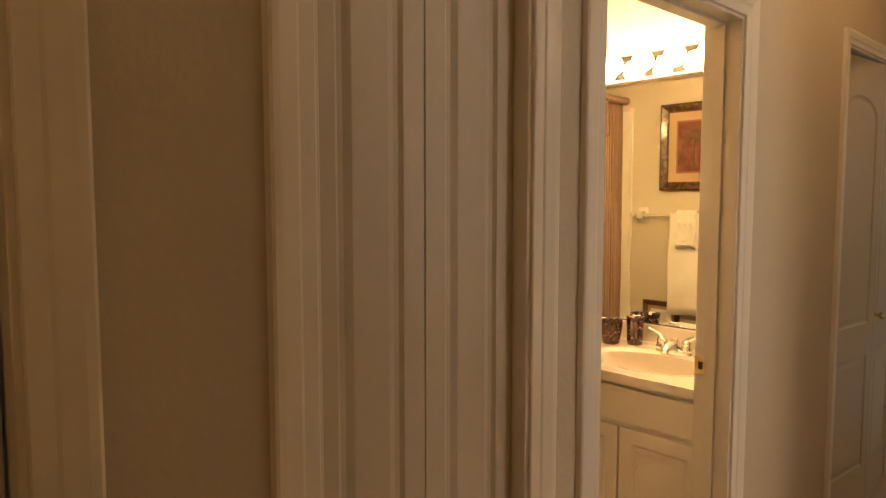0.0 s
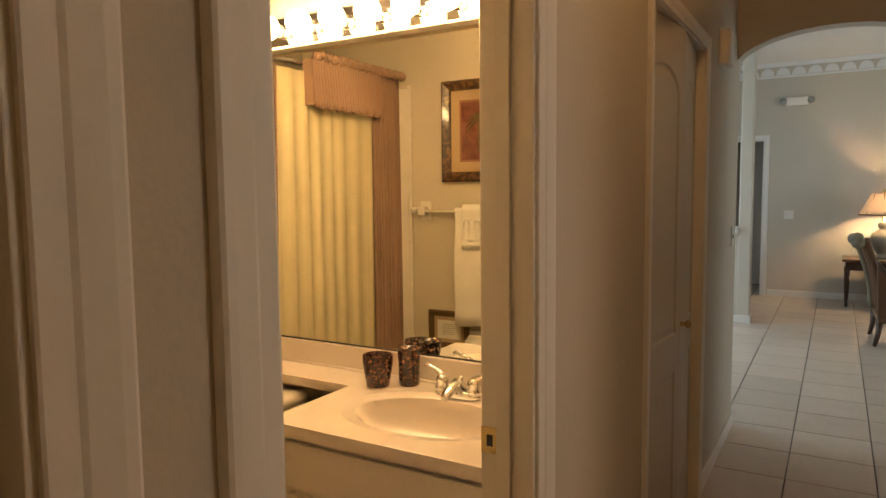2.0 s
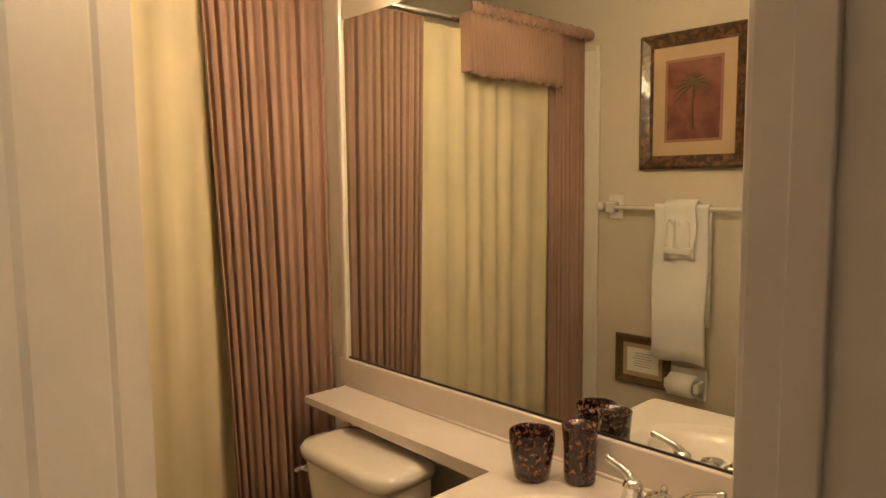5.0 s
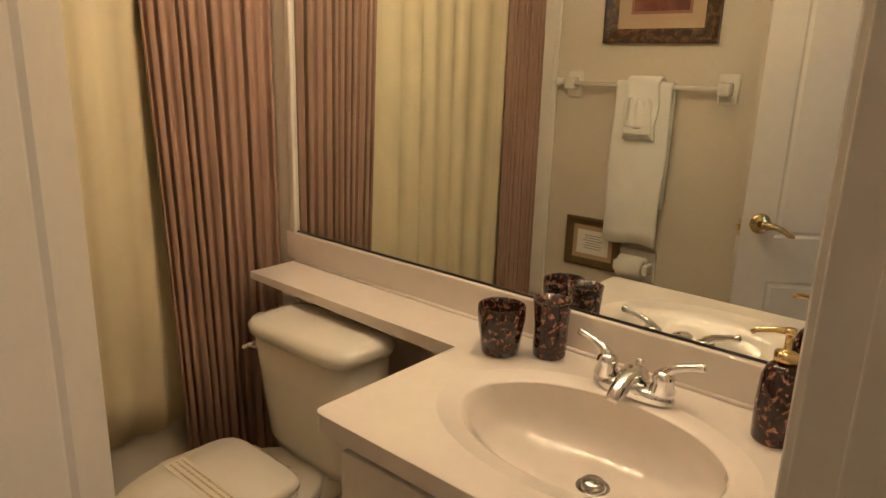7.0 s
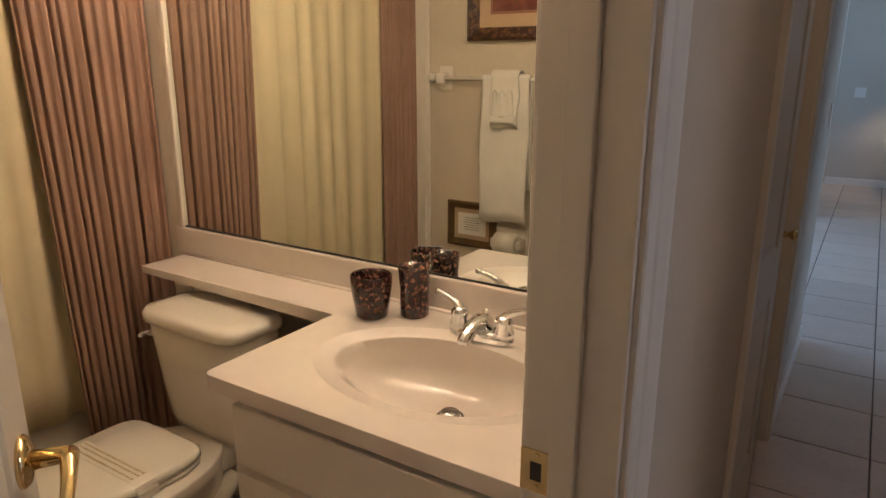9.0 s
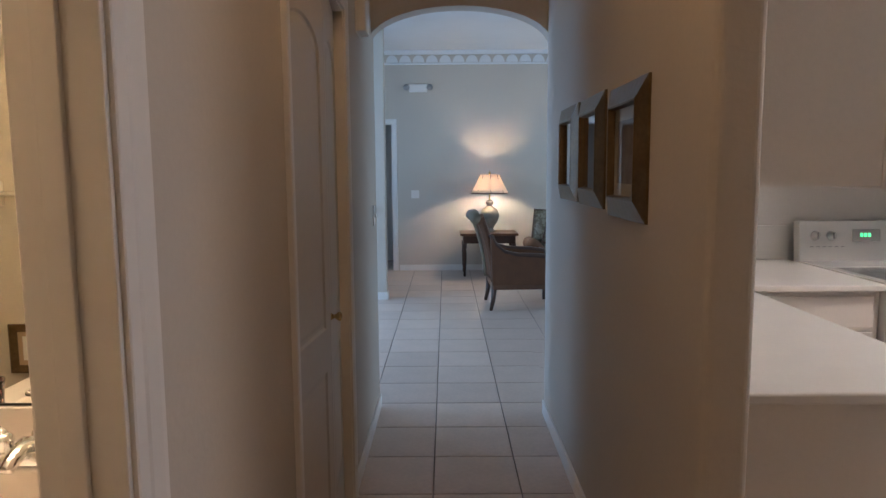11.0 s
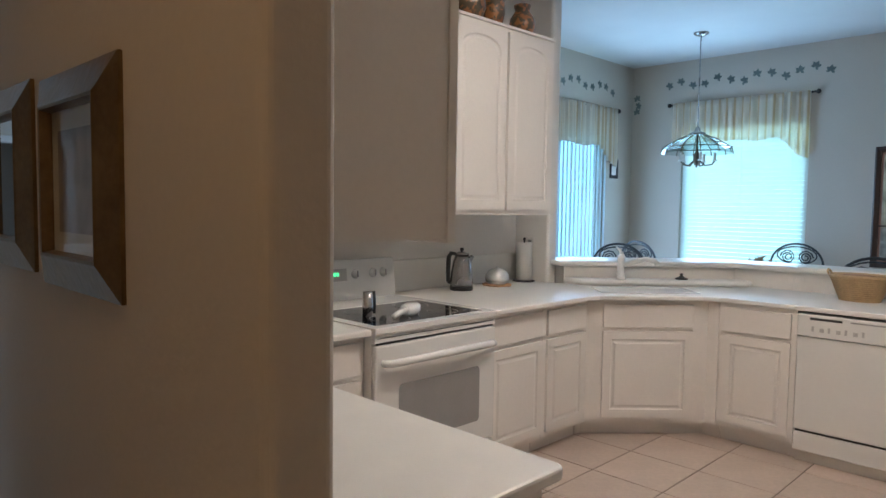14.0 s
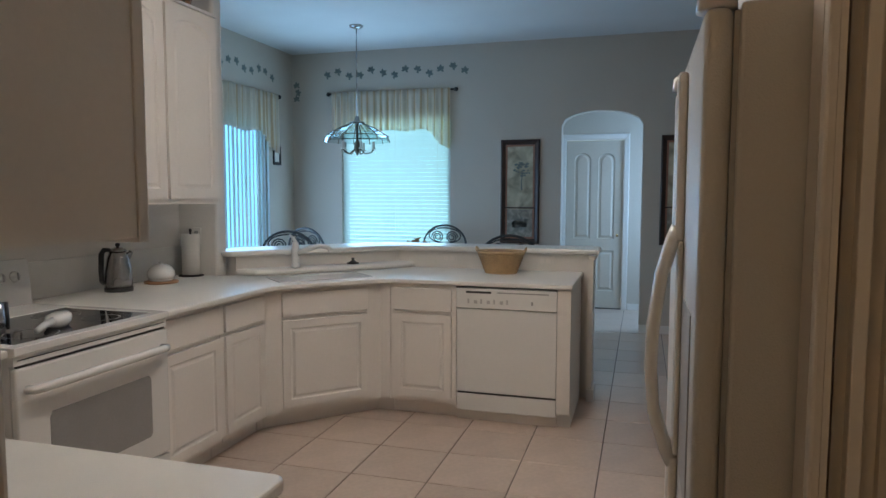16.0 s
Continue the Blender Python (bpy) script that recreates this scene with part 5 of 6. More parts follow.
UZ0, UZ1, UY = 1.420, 2.535, 4.435
wall_cabinet("wall_cabinet", 2.530, UY, UZ0, UZ1, 0.955, 0.562, 2, 0, "white wall cabinet with arched routed doors over the worktop")
wall_cabinet("wall_cabinet", 1.705, UY, 1.875, UZ1, 0.820, 0.562, 2, 0, "white short wall cabinet over the microwave")
hc = thing("wall_cabinet", 0, 0, 0, 0, "tall almond-sided wall cabinet on the hall wall", "cabinet")
part("side_panel", box(0.388, 0.741, 2.682, 2.694, 1.408, 2.64), CABSIDE, hc, "plain almond side panel")
part("body", box(0.388, 0.741, 2.6945, 4.40, 1.408, 2.64), CAB, hc)
part("face_frame", box(0.7415, 0.764, 2.678, 4.40, 1.400, 2.64, 0.002), CABSIDE, hc, "almond face frame")
for i in range(3):
    front("door", 0.53, 1.16, hc, pose(0.7835, 2.74 + i * 0.55, 1.43, 0, 0, 90), rise=0.07)

mw = thing("microwave", 1.725, 4.355, 1.440, 0, "white over-the-range microwave with a vent grille", "microwave")
part("body", box(0, 0.785, 0.02, 0.64, 0.0, 0.432, 0.004), ENAMEL, mw)
md = part("door", box(0.004, 0.650, 0.0, 0.02, 0.012, 0.335, 0.010), ENAMEL, mw)
part("window", box(0.06, 0.44, -0.002, 0.002, 0.07, 0.28, 0.001), OVENGLASS, md, "grey microwave window")
part("handle", tube([(0.615, 0.0, 0.05), (0.618, -0.035, 0.07), (0.620, -0.045, 0.17), (0.618, -0.035, 0.28), (0.615, 0.0, 0.30)], 0.014, 10), ENAMEL, md, "white curved handle", True)
mp = part("control_panel", box(0.654, 0.781, 0.0, 0.02, 0.012, 0.335, 0.008), ENAMEL, mw)
part("display", box(0.680, 0.750, -0.0015, 0.001, 0.275, 0.300), BLACK, mp, "black display")
for i in range(5):
    for j in range(3):
        part("button", box(0.676 + j * 0.030, 0.694 + j * 0.030, -0.0012, 0.001, 0.05 + i * 0.042, 0.066 + i * 0.042), GREY if (i + j) % 3 == 0 else TRIM, mp)
for i in range(7):
    part("vent_slat", box(0.02, 0.765, 0.004 + 0.001 * (i % 2), 0.018, 0.345 + i * 0.012, 0.353 + i * 0.012, 0.001), ENAMEL, mw)
part("vent_recess", box(0.015, 0.77, 0.012, 0.0195, 0.338, 0.430), GREY, mw, "grey vent recess")

# refrigerator
fr = thing("refrigerator", 0.950, 1.795, 0, 180, "almond side-by-side refrigerator with a pebbled side", "refrigerator")
fr.matrix_world = pose(0.950 + 0.91, 1.800, 0, 0, 0, 180)
part("body", box(0.0, 0.91, 0.0, 0.76, 0.03, 1.755, 0.006), FRIDGE, fr)
for x0, x1 in ((0.003, 0.535), (0.541, 0.907)):
    part("door", box(x0, x1, -0.050, -0.008, 0.10, 1.752, 0.016, 3), FRIDGE, fr, "", True)
part("gasket", box(0.012, 0.898, -0.008, 0.0, 0.11, 1.745), GREY, fr, "dark door gasket")
for x in (0.512, 0.564):
    hd = part("handle", tube([(x, -0.060, 0.925), (x, -0.074, 0.955), (x, -0.098, 1.03), (x, -0.106, 1.12), (x, -0.104, 1.20), (x, -0.090, 1.31), (x, -0.070, 1.385), (x, -0.060, 1.41)], [0.013, 0.013, 0.013, 0.013, 0.013, 0.013, 0.013, 0.013], 12), ENAMEL, fr, "white bowed handle", True)
    part("handle_trim", boxes([(x - 0.014, x + 0.014, -0.068, -0.0495, 1.385, 1.715), (x - 0.014, x + 0.014, -0.068, -0.0495, 0.20, 0.945), (x - 0.012, x + 0.012, -0.060, -0.0495, 0.945, 1.385)], 0.006), ENAMEL, hd, "white trim strip along the door edge")
for x in (0.03, 0.86):
    part("hinge_cover", ring_body([(1.752, x + 0.01, -0.03, 0.030, 0.030, 0.8), (1.785, x + 0.01, -0.03, 0.028, 0.028, 0.8), (1.795, x + 0.01, -0.03, 0.016, 0.016, 1)], 16), ENAMEL, fr, "", True)
part("grille", box(0.02, 0.89, -0.05, -0.01, 0.02, 0.095, 0.004), GREY, fr)
part("dispenser", boxes([(0.64, 0.83, -0.0525, -0.048, 0.95, 1.28)], 0.002), GREY, fr, "grey dispenser recess")
for x, y in ((0.06, 0.06), (0.85, 0.06), (0.06, 0.70), (0.85, 0.70)):
    part("foot", lathe([(0.02, 0.0), (0.02, 0.03)], 12, at=(x, y, 0.0)), BLACK, fr)
wall_cabinet("wall_cabinet", 1.865, 1.70, 1.86, 2.62, 0.915, 0.715, 2, 180, "white wall cabinet over the refrigerator")

# things on the worktops
ke = thing("kettle", 3.035, 4.80, CZ, -58, "brushed steel electric kettle with a black handle and base", "kettle")
part("base", lathe([(0.0, 0.0), (0.076, 0.0), (0.077, 0.022), (0.070, 0.026), (0.0, 0.026)], 28), BLACK, ke, "black base", True)
part("jug", lathe([(0.074, 0.027), (0.076, 0.05), (0.071, 0.12), (0.058, 0.19), (0.044, 0.228), (0.0, 0.230)], 30), STEEL, ke, "", True)
lid = part("lid", lathe([(0.047, 0.229), (0.044, 0.240), (0.020, 0.250), (0.0, 0.252)], 24), STEEL, ke, "", True)
part("lid_knob", lathe([(0.006, 0.250), (0.014, 0.262), (0.012, 0.274), (0.0, 0.277)], 16), BLACK, lid, "black lid knob", True)
part("handle", tube([(-0.040, -0.015, 0.236), (-0.066, -0.026, 0.240), (-0.080, -0.032, 0.215), (-0.084, -0.034, 0.12), (-0.082, -0.033, 0.06), (-0.07, -0.03, 0.045)], [0.012, 0.014, 0.015, 0.014, 0.013, 0.012], 12), BLACK, ke, "black loop handle", True)
part("spout", tube([(0.045, 0.012, 0.19), (0.068, 0.02, 0.225)], [0.02, 0.012], 10), STEEL, ke, "", True)
co = thing("coaster", 3.41, 4.815, CZ, 0, "round cork trivet on the worktop", "trivet")
part("disc", lathe([(0.0, 0.0), (0.100, 0.0), (0.102, 0.006), (0.100, 0.012), (0.0, 0.012)], 30), CORK, co, "", True)
bd_ = thing("butter_dish", 3.41, 4.815, CZ + 0.0125, 0, "white ceramic covered dish on a cork trivet", "covered dish")
part("dish", lathe([(0.0, 0.0), (0.060, 0.0), (0.076, 0.012), (0.0, 0.014)], 26), ENAMEL, bd_, "", True)
part("cover", lathe([(0.074, 0.014), (0.083, 0.035), (0.080, 0.062), (0.060, 0.090), (0.030, 0.104), (0.010, 0.107), (0.013, 0.116), (0.0, 0.122)], 26), ENAMEL, bd_, "", True)
pt = thing("paper_towel_holder", 3.772, 4.865, CZ, 0, "paper towel roll on a dark metal holder", "paper towel holder")
part("base", lathe([(0.0, 0.0), (0.082, 0.0), (0.082, 0.008), (0.0, 0.010)], 26), IRON, pt, "dark metal base", True)
part("rod", lathe([(0.006, 0.010), (0.006, 0.30), (0.010, 0.308), (0.008, 0.320), (0.0, 0.323)], 12), IRON, pt, "dark metal rod", True)
part("roll", lathe([(0.019, 0.011), (0.058, 0.011), (0.059, 0.285), (0.020, 0.285), (0.019, 0.011)], 30, close=False), PAPER, pt, "white paper roll", True)
so = thing("wall_socket", STUB0, 4.86, 1.19, -90, "white double wall socket above the worktop", "wall socket")
part("plate", box(-0.036, 0.036, -0.006, -0.001, -0.058, 0.058, 0.002), TRIM, so)
for z in (-0.022, 0.022):
    part("outlet", box(-0.016, 0.016, -0.008, -0.006, z - 0.014, z + 0.014, 0.002), GREY, so)
for yy in (3.33, 2.60):
    so = thing("wall_socket", 4.80, yy, 0.995, -90, "white wall socket in the bar's splash", "wall socket")
    part("plate", box(-0.058, 0.058, -0.006, -0.001, -0.034, 0.034, 0.002), TRIM, so)
    for x in (-0.022, 0.022):
        part("outlet", box(x - 0.014, x + 0.014, -0.008, -0.006, -0.016, 0.016, 0.002), CAB, so)
sk = thing("sink", 3.955, 3.995, CZ, ang, "white drop-in corner sink with a raised rim", "sink")
bm = bmesh.new()
o0 = [(-0.32, -0.16), (0.32, -0.16), (0.32, 0.16), (-0.32, 0.16)]
for (g, z), (g2, z2) in zip(((0.0, 0.0), (0.0, 0.004), (-0.03, 0.005), (-0.04, 0.003)), ((0.0, 0.004), (-0.03, 0.005), (-0.04, 0.003), (-0.05, 0.0015))):
    for i in range(4):
        a, b = grow(o0, g), grow(o0, g2)
        j = (i + 1) % 4
        bm.faces.new([bm.verts.new(p) for p in ((*a[i], z), (*a[j], z), (*b[j], z2), (*b[i], z2))])
bmesh.ops.remove_doubles(bm, verts=bm.verts, dist=0.0005)
part("rim", bm, ENAMEL, sk)
part("basin_floor", box(-0.275, 0.275, -0.115, 0.115, 0.0005, 0.002), ENAMEL, sk)
kf = thing("kitchen_faucet", 4.085, 4.245, CZ + 0.0455, ang, "white single-lever kitchen faucet at the corner sink", "faucet")
part("base", lathe([(0.0, 0.0), (0.034, 0.0), (0.032, 0.012), (0.026, 0.03), (0.026, 0.12), (0.028, 0.15), (0.022, 0.175), (0.0, 0.185)], 22), ENAMEL, kf, "", True)
part("spout", tube([(0.01, -0.01, 0.10), (0.07, -0.03, 0.125), (0.15, -0.06, 0.150), (0.21, -0.085, 0.140), (0.225, -0.09, 0.115)], [0.020, 0.018, 0.017, 0.018, 0.018], 12), ENAMEL, kf, "", True)
part("lever", tube([(0.0, 0.0, 0.18), (0.0, 0.03, 0.20), (-0.02, 0.06, 0.225)], [0.014, 0.011, 0.009], 10), ENAMEL, kf, "", True)
sq = thing("sink_stopper", 4.435, 3.965, CZ + 0.0455, 0, "small dark strainer set down on the worktop", "strainer")
part("disc", lathe([(0.0, 0.0), (0.045, 0.0), (0.045, 0.008), (0.020, 0.018), (0.008, 0.030), (0.014, 0.042), (0.0, 0.046)], 22), IRON, sq, "", True)
# wicker basket on the worktop
bk = thing("wicker_basket", 4.56, 2.88, CZ, 0, "oval woven wicker basket on the worktop at the bar", "basket")
bm = bmesh.new()
for k in range(12):
    z = 0.006 + k * 0.0125
    a, b = 0.105 + 0.005 * k, 0.075 + 0.0045 * k
    nseg = 48
    tube([((a + 0.004 * (1 if (i + k) % 2 else -1)) * math.cos(2 * math.pi * i / nseg), (b + 0.004 * (1 if (i + k) % 2 else -1)) * math.sin(2 * math.pi * i / nseg), z) for i in range(nseg + 1)], 0.0072, 6, bm, ends=False)
w_ = part("weave", bm, WICKER, bk, "", True)
w_.matrix_basis = pose(0, 0, 0, 0, 0, 90)
part("base", ring_body([(0.0, 0, 0, 0.075, 0.10, 1), (0.008, 0, 0, 0.078, 0.104, 1)], 30), WICKER, bk)
part("rim", tube([(0.128 * math.cos(2 * math.pi * i / 40), 0.166 * math.sin(2 * math.pi * i / 40), 0.152) for i in range(41)], 0.010, 8, ends=False), WICKER, bk, "thick braided rim", True)
for s in (-1, 1):
    part("handle", tube([(0.0 + 0.035 * math.cos(t), s * (0.168 + 0.012 * math.sin(t)), 0.155 + 0.028 * math.sin(t)) for t in (math.pi * i / 8 for i in range(9))], 0.006, 8), WICKER, bk, "small loop handle", True)
part("cloth", ring_body([(0.10, 0, 0, 0.105, 0.14, 1), (0.145, 0, 0, 0.10, 0.13, 1), (0.160, 0.01, 0.02, 0.05, 0.07, 1)], 24), CORK, bk, "brown contents", True)
# pottery on the cabinets
for x, r, h in ((2.40, 0.10, 0.24), (2.62, 0.09, 0.30), (2.84, 0.11, 0.26), (3.07, 0.075, 0.32), (3.36, 0.085, 0.22)):
    j = thing("pottery_jar", x, 4.60, UZ1 + 0.0185, 0, "colourful painted pottery jar on top of the cabinets", "jar", "jars on the cabinets")
    part("body", lathe([(0.0, 0.0), (r * 0.65, 0.0), (r, h * 0.35), (r * 0.95, h * 0.6), (r * 0.55, h * 0.82), (r * 0.62, h * 0.92), (r * 0.66, h), (r * 0.5, h), (r * 0.4, h * 0.8), (0.0, h * 0.78)], 24), POTTERY, j, "", True)

# ---- breakfast nook ----
win = thing("window_1", 0, 0, 0, 0, "white framed window in the nook", "window", kind="structure")
fx = NOOK + 0.06
part("window_frame", boxes([(fx, fx + 0.06, wy0, wy0 + 0.05, wz0, wz1), (fx, fx + 0.06, wy1 - 0.05, wy1, wz0, wz1), (fx, fx + 0.06, wy0 + 0.05, wy1 - 0.05, wz0, wz0 + 0.05), (fx, fx + 0.06, wy0 + 0.05, wy1 - 0.05, wz1 - 0.05, wz1)], 0.003), TRIM, win)
part("window_sill", box(NOOK - 0.03, NOOK + 0.06, wy0 - 0.03, wy1 + 0.03, wz0 - 0.025, wz0 - 0.001, 0.006), TRIM, win)
for z0, z1 in ((wz0 + 0.05, wz1 - 0.05),):
    g = part("pane", box(fx + 0.025, fx + 0.031, wy0 + 0.05, wy1 - 0.05, z0, z1), GLASS, win)
    g.visible_shadow = False
bl = thing("window_blind", NOOK + 0.03, 0, 0, 0, "white horizontal slat blind, lowered, glowing with daylight", "window blind")
slat = box(-0.025, 0.025, wy0 + 0.012, wy1 - 0.012, -0.001, 0.001)
first = part("slat", slat, BLIND, bl)
count = 36
step = (wz1 - 0.05 - wz0 - 0.03) / count
first.matrix_basis = Matrix.Translation((0, 0, wz0 + 0.03)) @ Matrix.Rotation(radians(60), 4, "Y")
for i in range(1, count):
    again(first, bl, Matrix.Translation((0, 0, wz0 + 0.03 + i * step)) @ Matrix.Rotation(radians(60 + 1.5 * math.sin(i * 2.3)), 4, "Y"))
part("head_rail", box(-0.02, 0.02, wy0 + 0.01, wy1 - 0.01, wz1 - 0.05, wz1 - 0.005, 0.003), TRIM, bl)
part("bottom_rail", box(-0.012, 0.012, wy0 + 0.012, wy1 - 0.012, wz0 + 0.003, wz0 + 0.018, 0.003), TRIM, bl)
for y in (wy0 + 0.16, (wy0 + wy1) / 2, wy1 - 0.16):
    part("ladder_cord", tube([(-0.016, y, wz0 + 0.01), (-0.016, y, wz1 - 0.03)], 0.0015, 6), TRIM, bl)


def valance(name, a, b, z_top, z_bot, place, label, ends=(0.02, 0.17)):
    """A gathered cloth valance on a rod, with longer tails at the ends; place: its pose, along its own x."""
    t = thing(name, 0, 0, 0, 0, label, "valance")
    t.matrix_world = place
    bm, rows = bmesh.new(), []
    w = b - a
    n = int(w * 110)
    for j in range(9):
        f = j / 8
        row = []
        for i in range(n + 1):
            u = i / n
            tail = ends[0] * max(0.0, 1 - u / 0.10) + ends[1] * min(1.0, max(0.0, (u - 0.80) / 0.10)) * (0.6 + 0.7 * max(0.0, (u - 0.86) / 0.14))
            foot = z_bot - 0.012 * math.sin(u * math.pi * 7) - tail
            row.append((a + w * u, -0.056 - 0.016 * math.cos(u * w * 75 + 2.2 * math.sin(u * 13)) * (0.6 + 0.6 * f) - 0.008 * math.sin(u * w * 31), z_top + (foot - z_top) * f))
        rows.append(row)
    cloth = part("cloth", sheet(rows, bm), VALANCE, t, "", True)
    cloth.data.materials.append(VALANCE_BROWN)
    for k, face in enumerate(cloth.data.polygons):
        face.material_index = 1 if (k % n) % 9 in (4, 5) else 0
    solid(cloth, 0.0015)
    part("rod", tube([(a - 0.05, -0.03, z_top - 0.015), (b + 0.05, -0.03, z_top - 0.015)], 0.010, 10), IRON, t, "dark metal rod", True)
    for x in (a - 0.06, b + 0.06):
        part("finial", lathe([(0.0, -0.026), (0.018, -0.018), (0.025, 0.0), (0.018, 0.018), (0.0, 0.026)], 16, at=(x, -0.03, z_top - 0.015)), IRON, t, "dark ball finial", True)
        part("bracket", box(x - 0.006, x + 0.006, -0.025, -0.001, z_top - 0.03, z_top, 0.002), IRON, t)
    return t


valance("valance", 0.0, 1.46, 2.68, 2.215, pose(NOOK, 5.49, 0, 0, 0, -90), "cream striped gathered valance over the window")
valance("valance", 0.0, 2.02, 2.62, 2.165, pose(4.90, 6.04, 0, 0, 0, 0), "cream striped gathered valance over the sliding door")
sl = thing("window_2", 0, 0, 0, 0, "white framed sliding glass door in the nook", "sliding door", kind="structure")
part("window_frame", boxes([(sx0, sx0 + 0.06, 6.09, 6.15, 0, sz1), (sx1 - 0.06, sx1, 6.09, 6.15, 0, sz1), (sx0 + 0.06, sx1 - 0.06, 6.09, 6.15, sz1 - 0.06, sz1), (sx0 + 0.06, sx1 - 0.06, 6.09, 6.15, 0, 0.05), ((sx0 + sx1) / 2 - 0.04, (sx0 + sx1) / 2 + 0.04, 6.10, 6.14, 0.05, sz1 - 0.06)], 0.003), TRIM, sl)
for x0, x1 in ((sx0 + 0.06, (sx0 + sx1) / 2 - 0.04), ((sx0 + sx1) / 2 + 0.04, sx1 - 0.06)):
    part("pane", box(x0, x1, 6.117, 6.123, 0.05, sz1 - 0.06), GLASS, sl).visible_shadow = False
vb = thing("vertical_blind", 0, 6.03, 0, 0, "pale vertical slat blind across the sliding door, closed", "vertical blind")
n = 24
vs = part("slat", box(-0.044, 0.044, -0.0008, 0.0008, 0.03, 2.33), VANE, vb)
vs.matrix_basis = pose(sx0 + 0.04, 0.0, 0, 0, 0, 20)
for i in range(1, n):
    again(vs, vb, pose(sx0 + 0.04 + i * (sx1 - sx0 - 0.08) / (n - 1), 0.0, 0, 0, 0, 20 + 4 * math.sin(i * 2.1)))
part("head_rail", box(sx0 - 0.02, sx1 + 0.02, -0.02, 0.02, 2.33, 2.37, 0.004), TRIM, vb)

# leaf stencil along the wall tops
st = thing("leaf_stencil", 0, 0, 0, 0, "dark green leaf border stencilled along the walls", "wall stencil")


def sprig(u, z, s, turn):
    bm = bmesh.new()
    for i, (a, L) in enumerate(((15, 0.060), (62, 0.066), (112, 0.062), (160, 0.050), (-55, 0.046))):
        a = radians(a + turn)
        o = []
        for k in range(9):
            f = k / 8
            wv = 0.27 * math.sin(math.pi * f) * L
            o.append((f * L, wv))
        o += [(x, -y) for x, y in o[-2:0:-1]]
        plate([(u + s * (x * math.cos(a) - y * math.sin(a)), z + s * (x * math.sin(a) + y * math.cos(a))) for x, y in o], 0.0012, bm=bm, y=-0.0016)
    return bm


rnd = random.Random(3)
for i in range(13):
    o = part("leaf_sprig", sprig(0.0, 0.0, 0.95, rnd.uniform(-30, 30)), GREEN, st)
    o.matrix_basis = pose(NOOK - 0.0005, 5.58 - i * 0.142, 2.885 + 0.035 * math.sin(i * 1.9), 0, 0, -90)
for i in range(11):
    o = part("leaf_sprig", sprig(0.0, 0.0, 0.95, rnd.uniform(-30, 30)), GREEN, st)
    o.matrix_basis = pose(5.45 + i * 0.142, 6.0395, 2.83 + 0.035 * math.sin(i * 1.7), 0, 0, 0)
for z in (2.62, 2.70, 2.78):
    o = part("leaf_sprig", sprig(0.0, 0.0, 0.9, 40 if z != 2.70 else -50), GREEN, st)
    o.matrix_basis = pose(NOOK - 0.0005, 5.98, z, 0, 0, -90)


def botanical(y, z, label):
    t = framed("framed_print", NOOK, y, z, -90, 0.435, 1.15, 0.055, 0.028, DARKWOOD, SCENIC, label, 0.02, MOUNT2)
    part("divider", box(-0.165, 0.165, -0.0125, -0.0096, -0.185, -0.170), DARKWOOD, t)
    part("lower_print", box(-0.14, 0.14, -0.0112, -0.0098, -0.50, -0.195), SAGE, t, "sage leaf print")
    part("tree_crown", bushy(0.02, 0.25, 0.10), GREEN, t, "painted tree crown")
    part("tree_trunk", tube([(0.02, -0.0105, 0.02), (0.015, -0.0105, 0.12), (0.03, -0.0105, 0.22)], [0.008, 0.006, 0.004], 6), GREEN, t)
    part("leaf_spray", bushy(0.0, -0.35, 0.085), GREEN, t, "painted leaf spray")
    return t


def bushy(cx, cz, r):
    bm = bmesh.new()
    rd = random.Random(int(cz * 100) + 9)
    for _ in range(34):
        a, d = rd.uniform(0, 6.28), r * math.sqrt(rd.random())
        q = rd.uniform(0.010, 0.020)
        plate([(cx + d * math.cos(a) * 1.1 + q * math.cos(t), cz + d * math.sin(a) * 0.75 + q * 0.7 * math.sin(t)) for t in (2 * math.pi * k / 7 for k in range(7))], 0.0006, bm=bm, y=-0.0112)
    return bm


botanical(3.235, 1.510, "tall dark framed tree and leaf print beside the window")
botanical(1.530, 1.525, "tall dark framed tree and leaf print beside the alcove")
framed("framed_print", 6.945, 6.04, 1.93, 0, 0.17, 0.22, 0.035, 0.018, IRON, PAPER, "small dark framed picture beside the sliding door", 0.012, PAPER)

# pendant light with a glass panel shade
pl = thing("pendant_light", 6.24, 4.71, 0, 0, "aged metal pendant with a ribbed glass shade and five arms, unlit", "pendant light")
part("canopy", lathe([(0.0, TOP - 0.001), (0.070, TOP - 0.001), (0.066, TOP - 0.015), (0.030, TOP - 0.032), (0.0, TOP - 0.034)], 24), STEEL, pl, "", True)
part("chain", tube([(0, 0, TOP - 0.03), (0.003, 0.002, 2.75), (0, 0, 2.250)], 0.006, 8), STEEL, pl, "", True)
part("crown_cap", lathe([(0.0, 2.270), (0.02, 2.260), (0.030, 2.220), (0.075, 2.205), (0.080, 2.190), (0.0, 2.190)], 20), STEEL, pl, "", True)
RB = material("aged_brass_rib", (0.16, 0.13, 0.09), 0.4, 0.6)
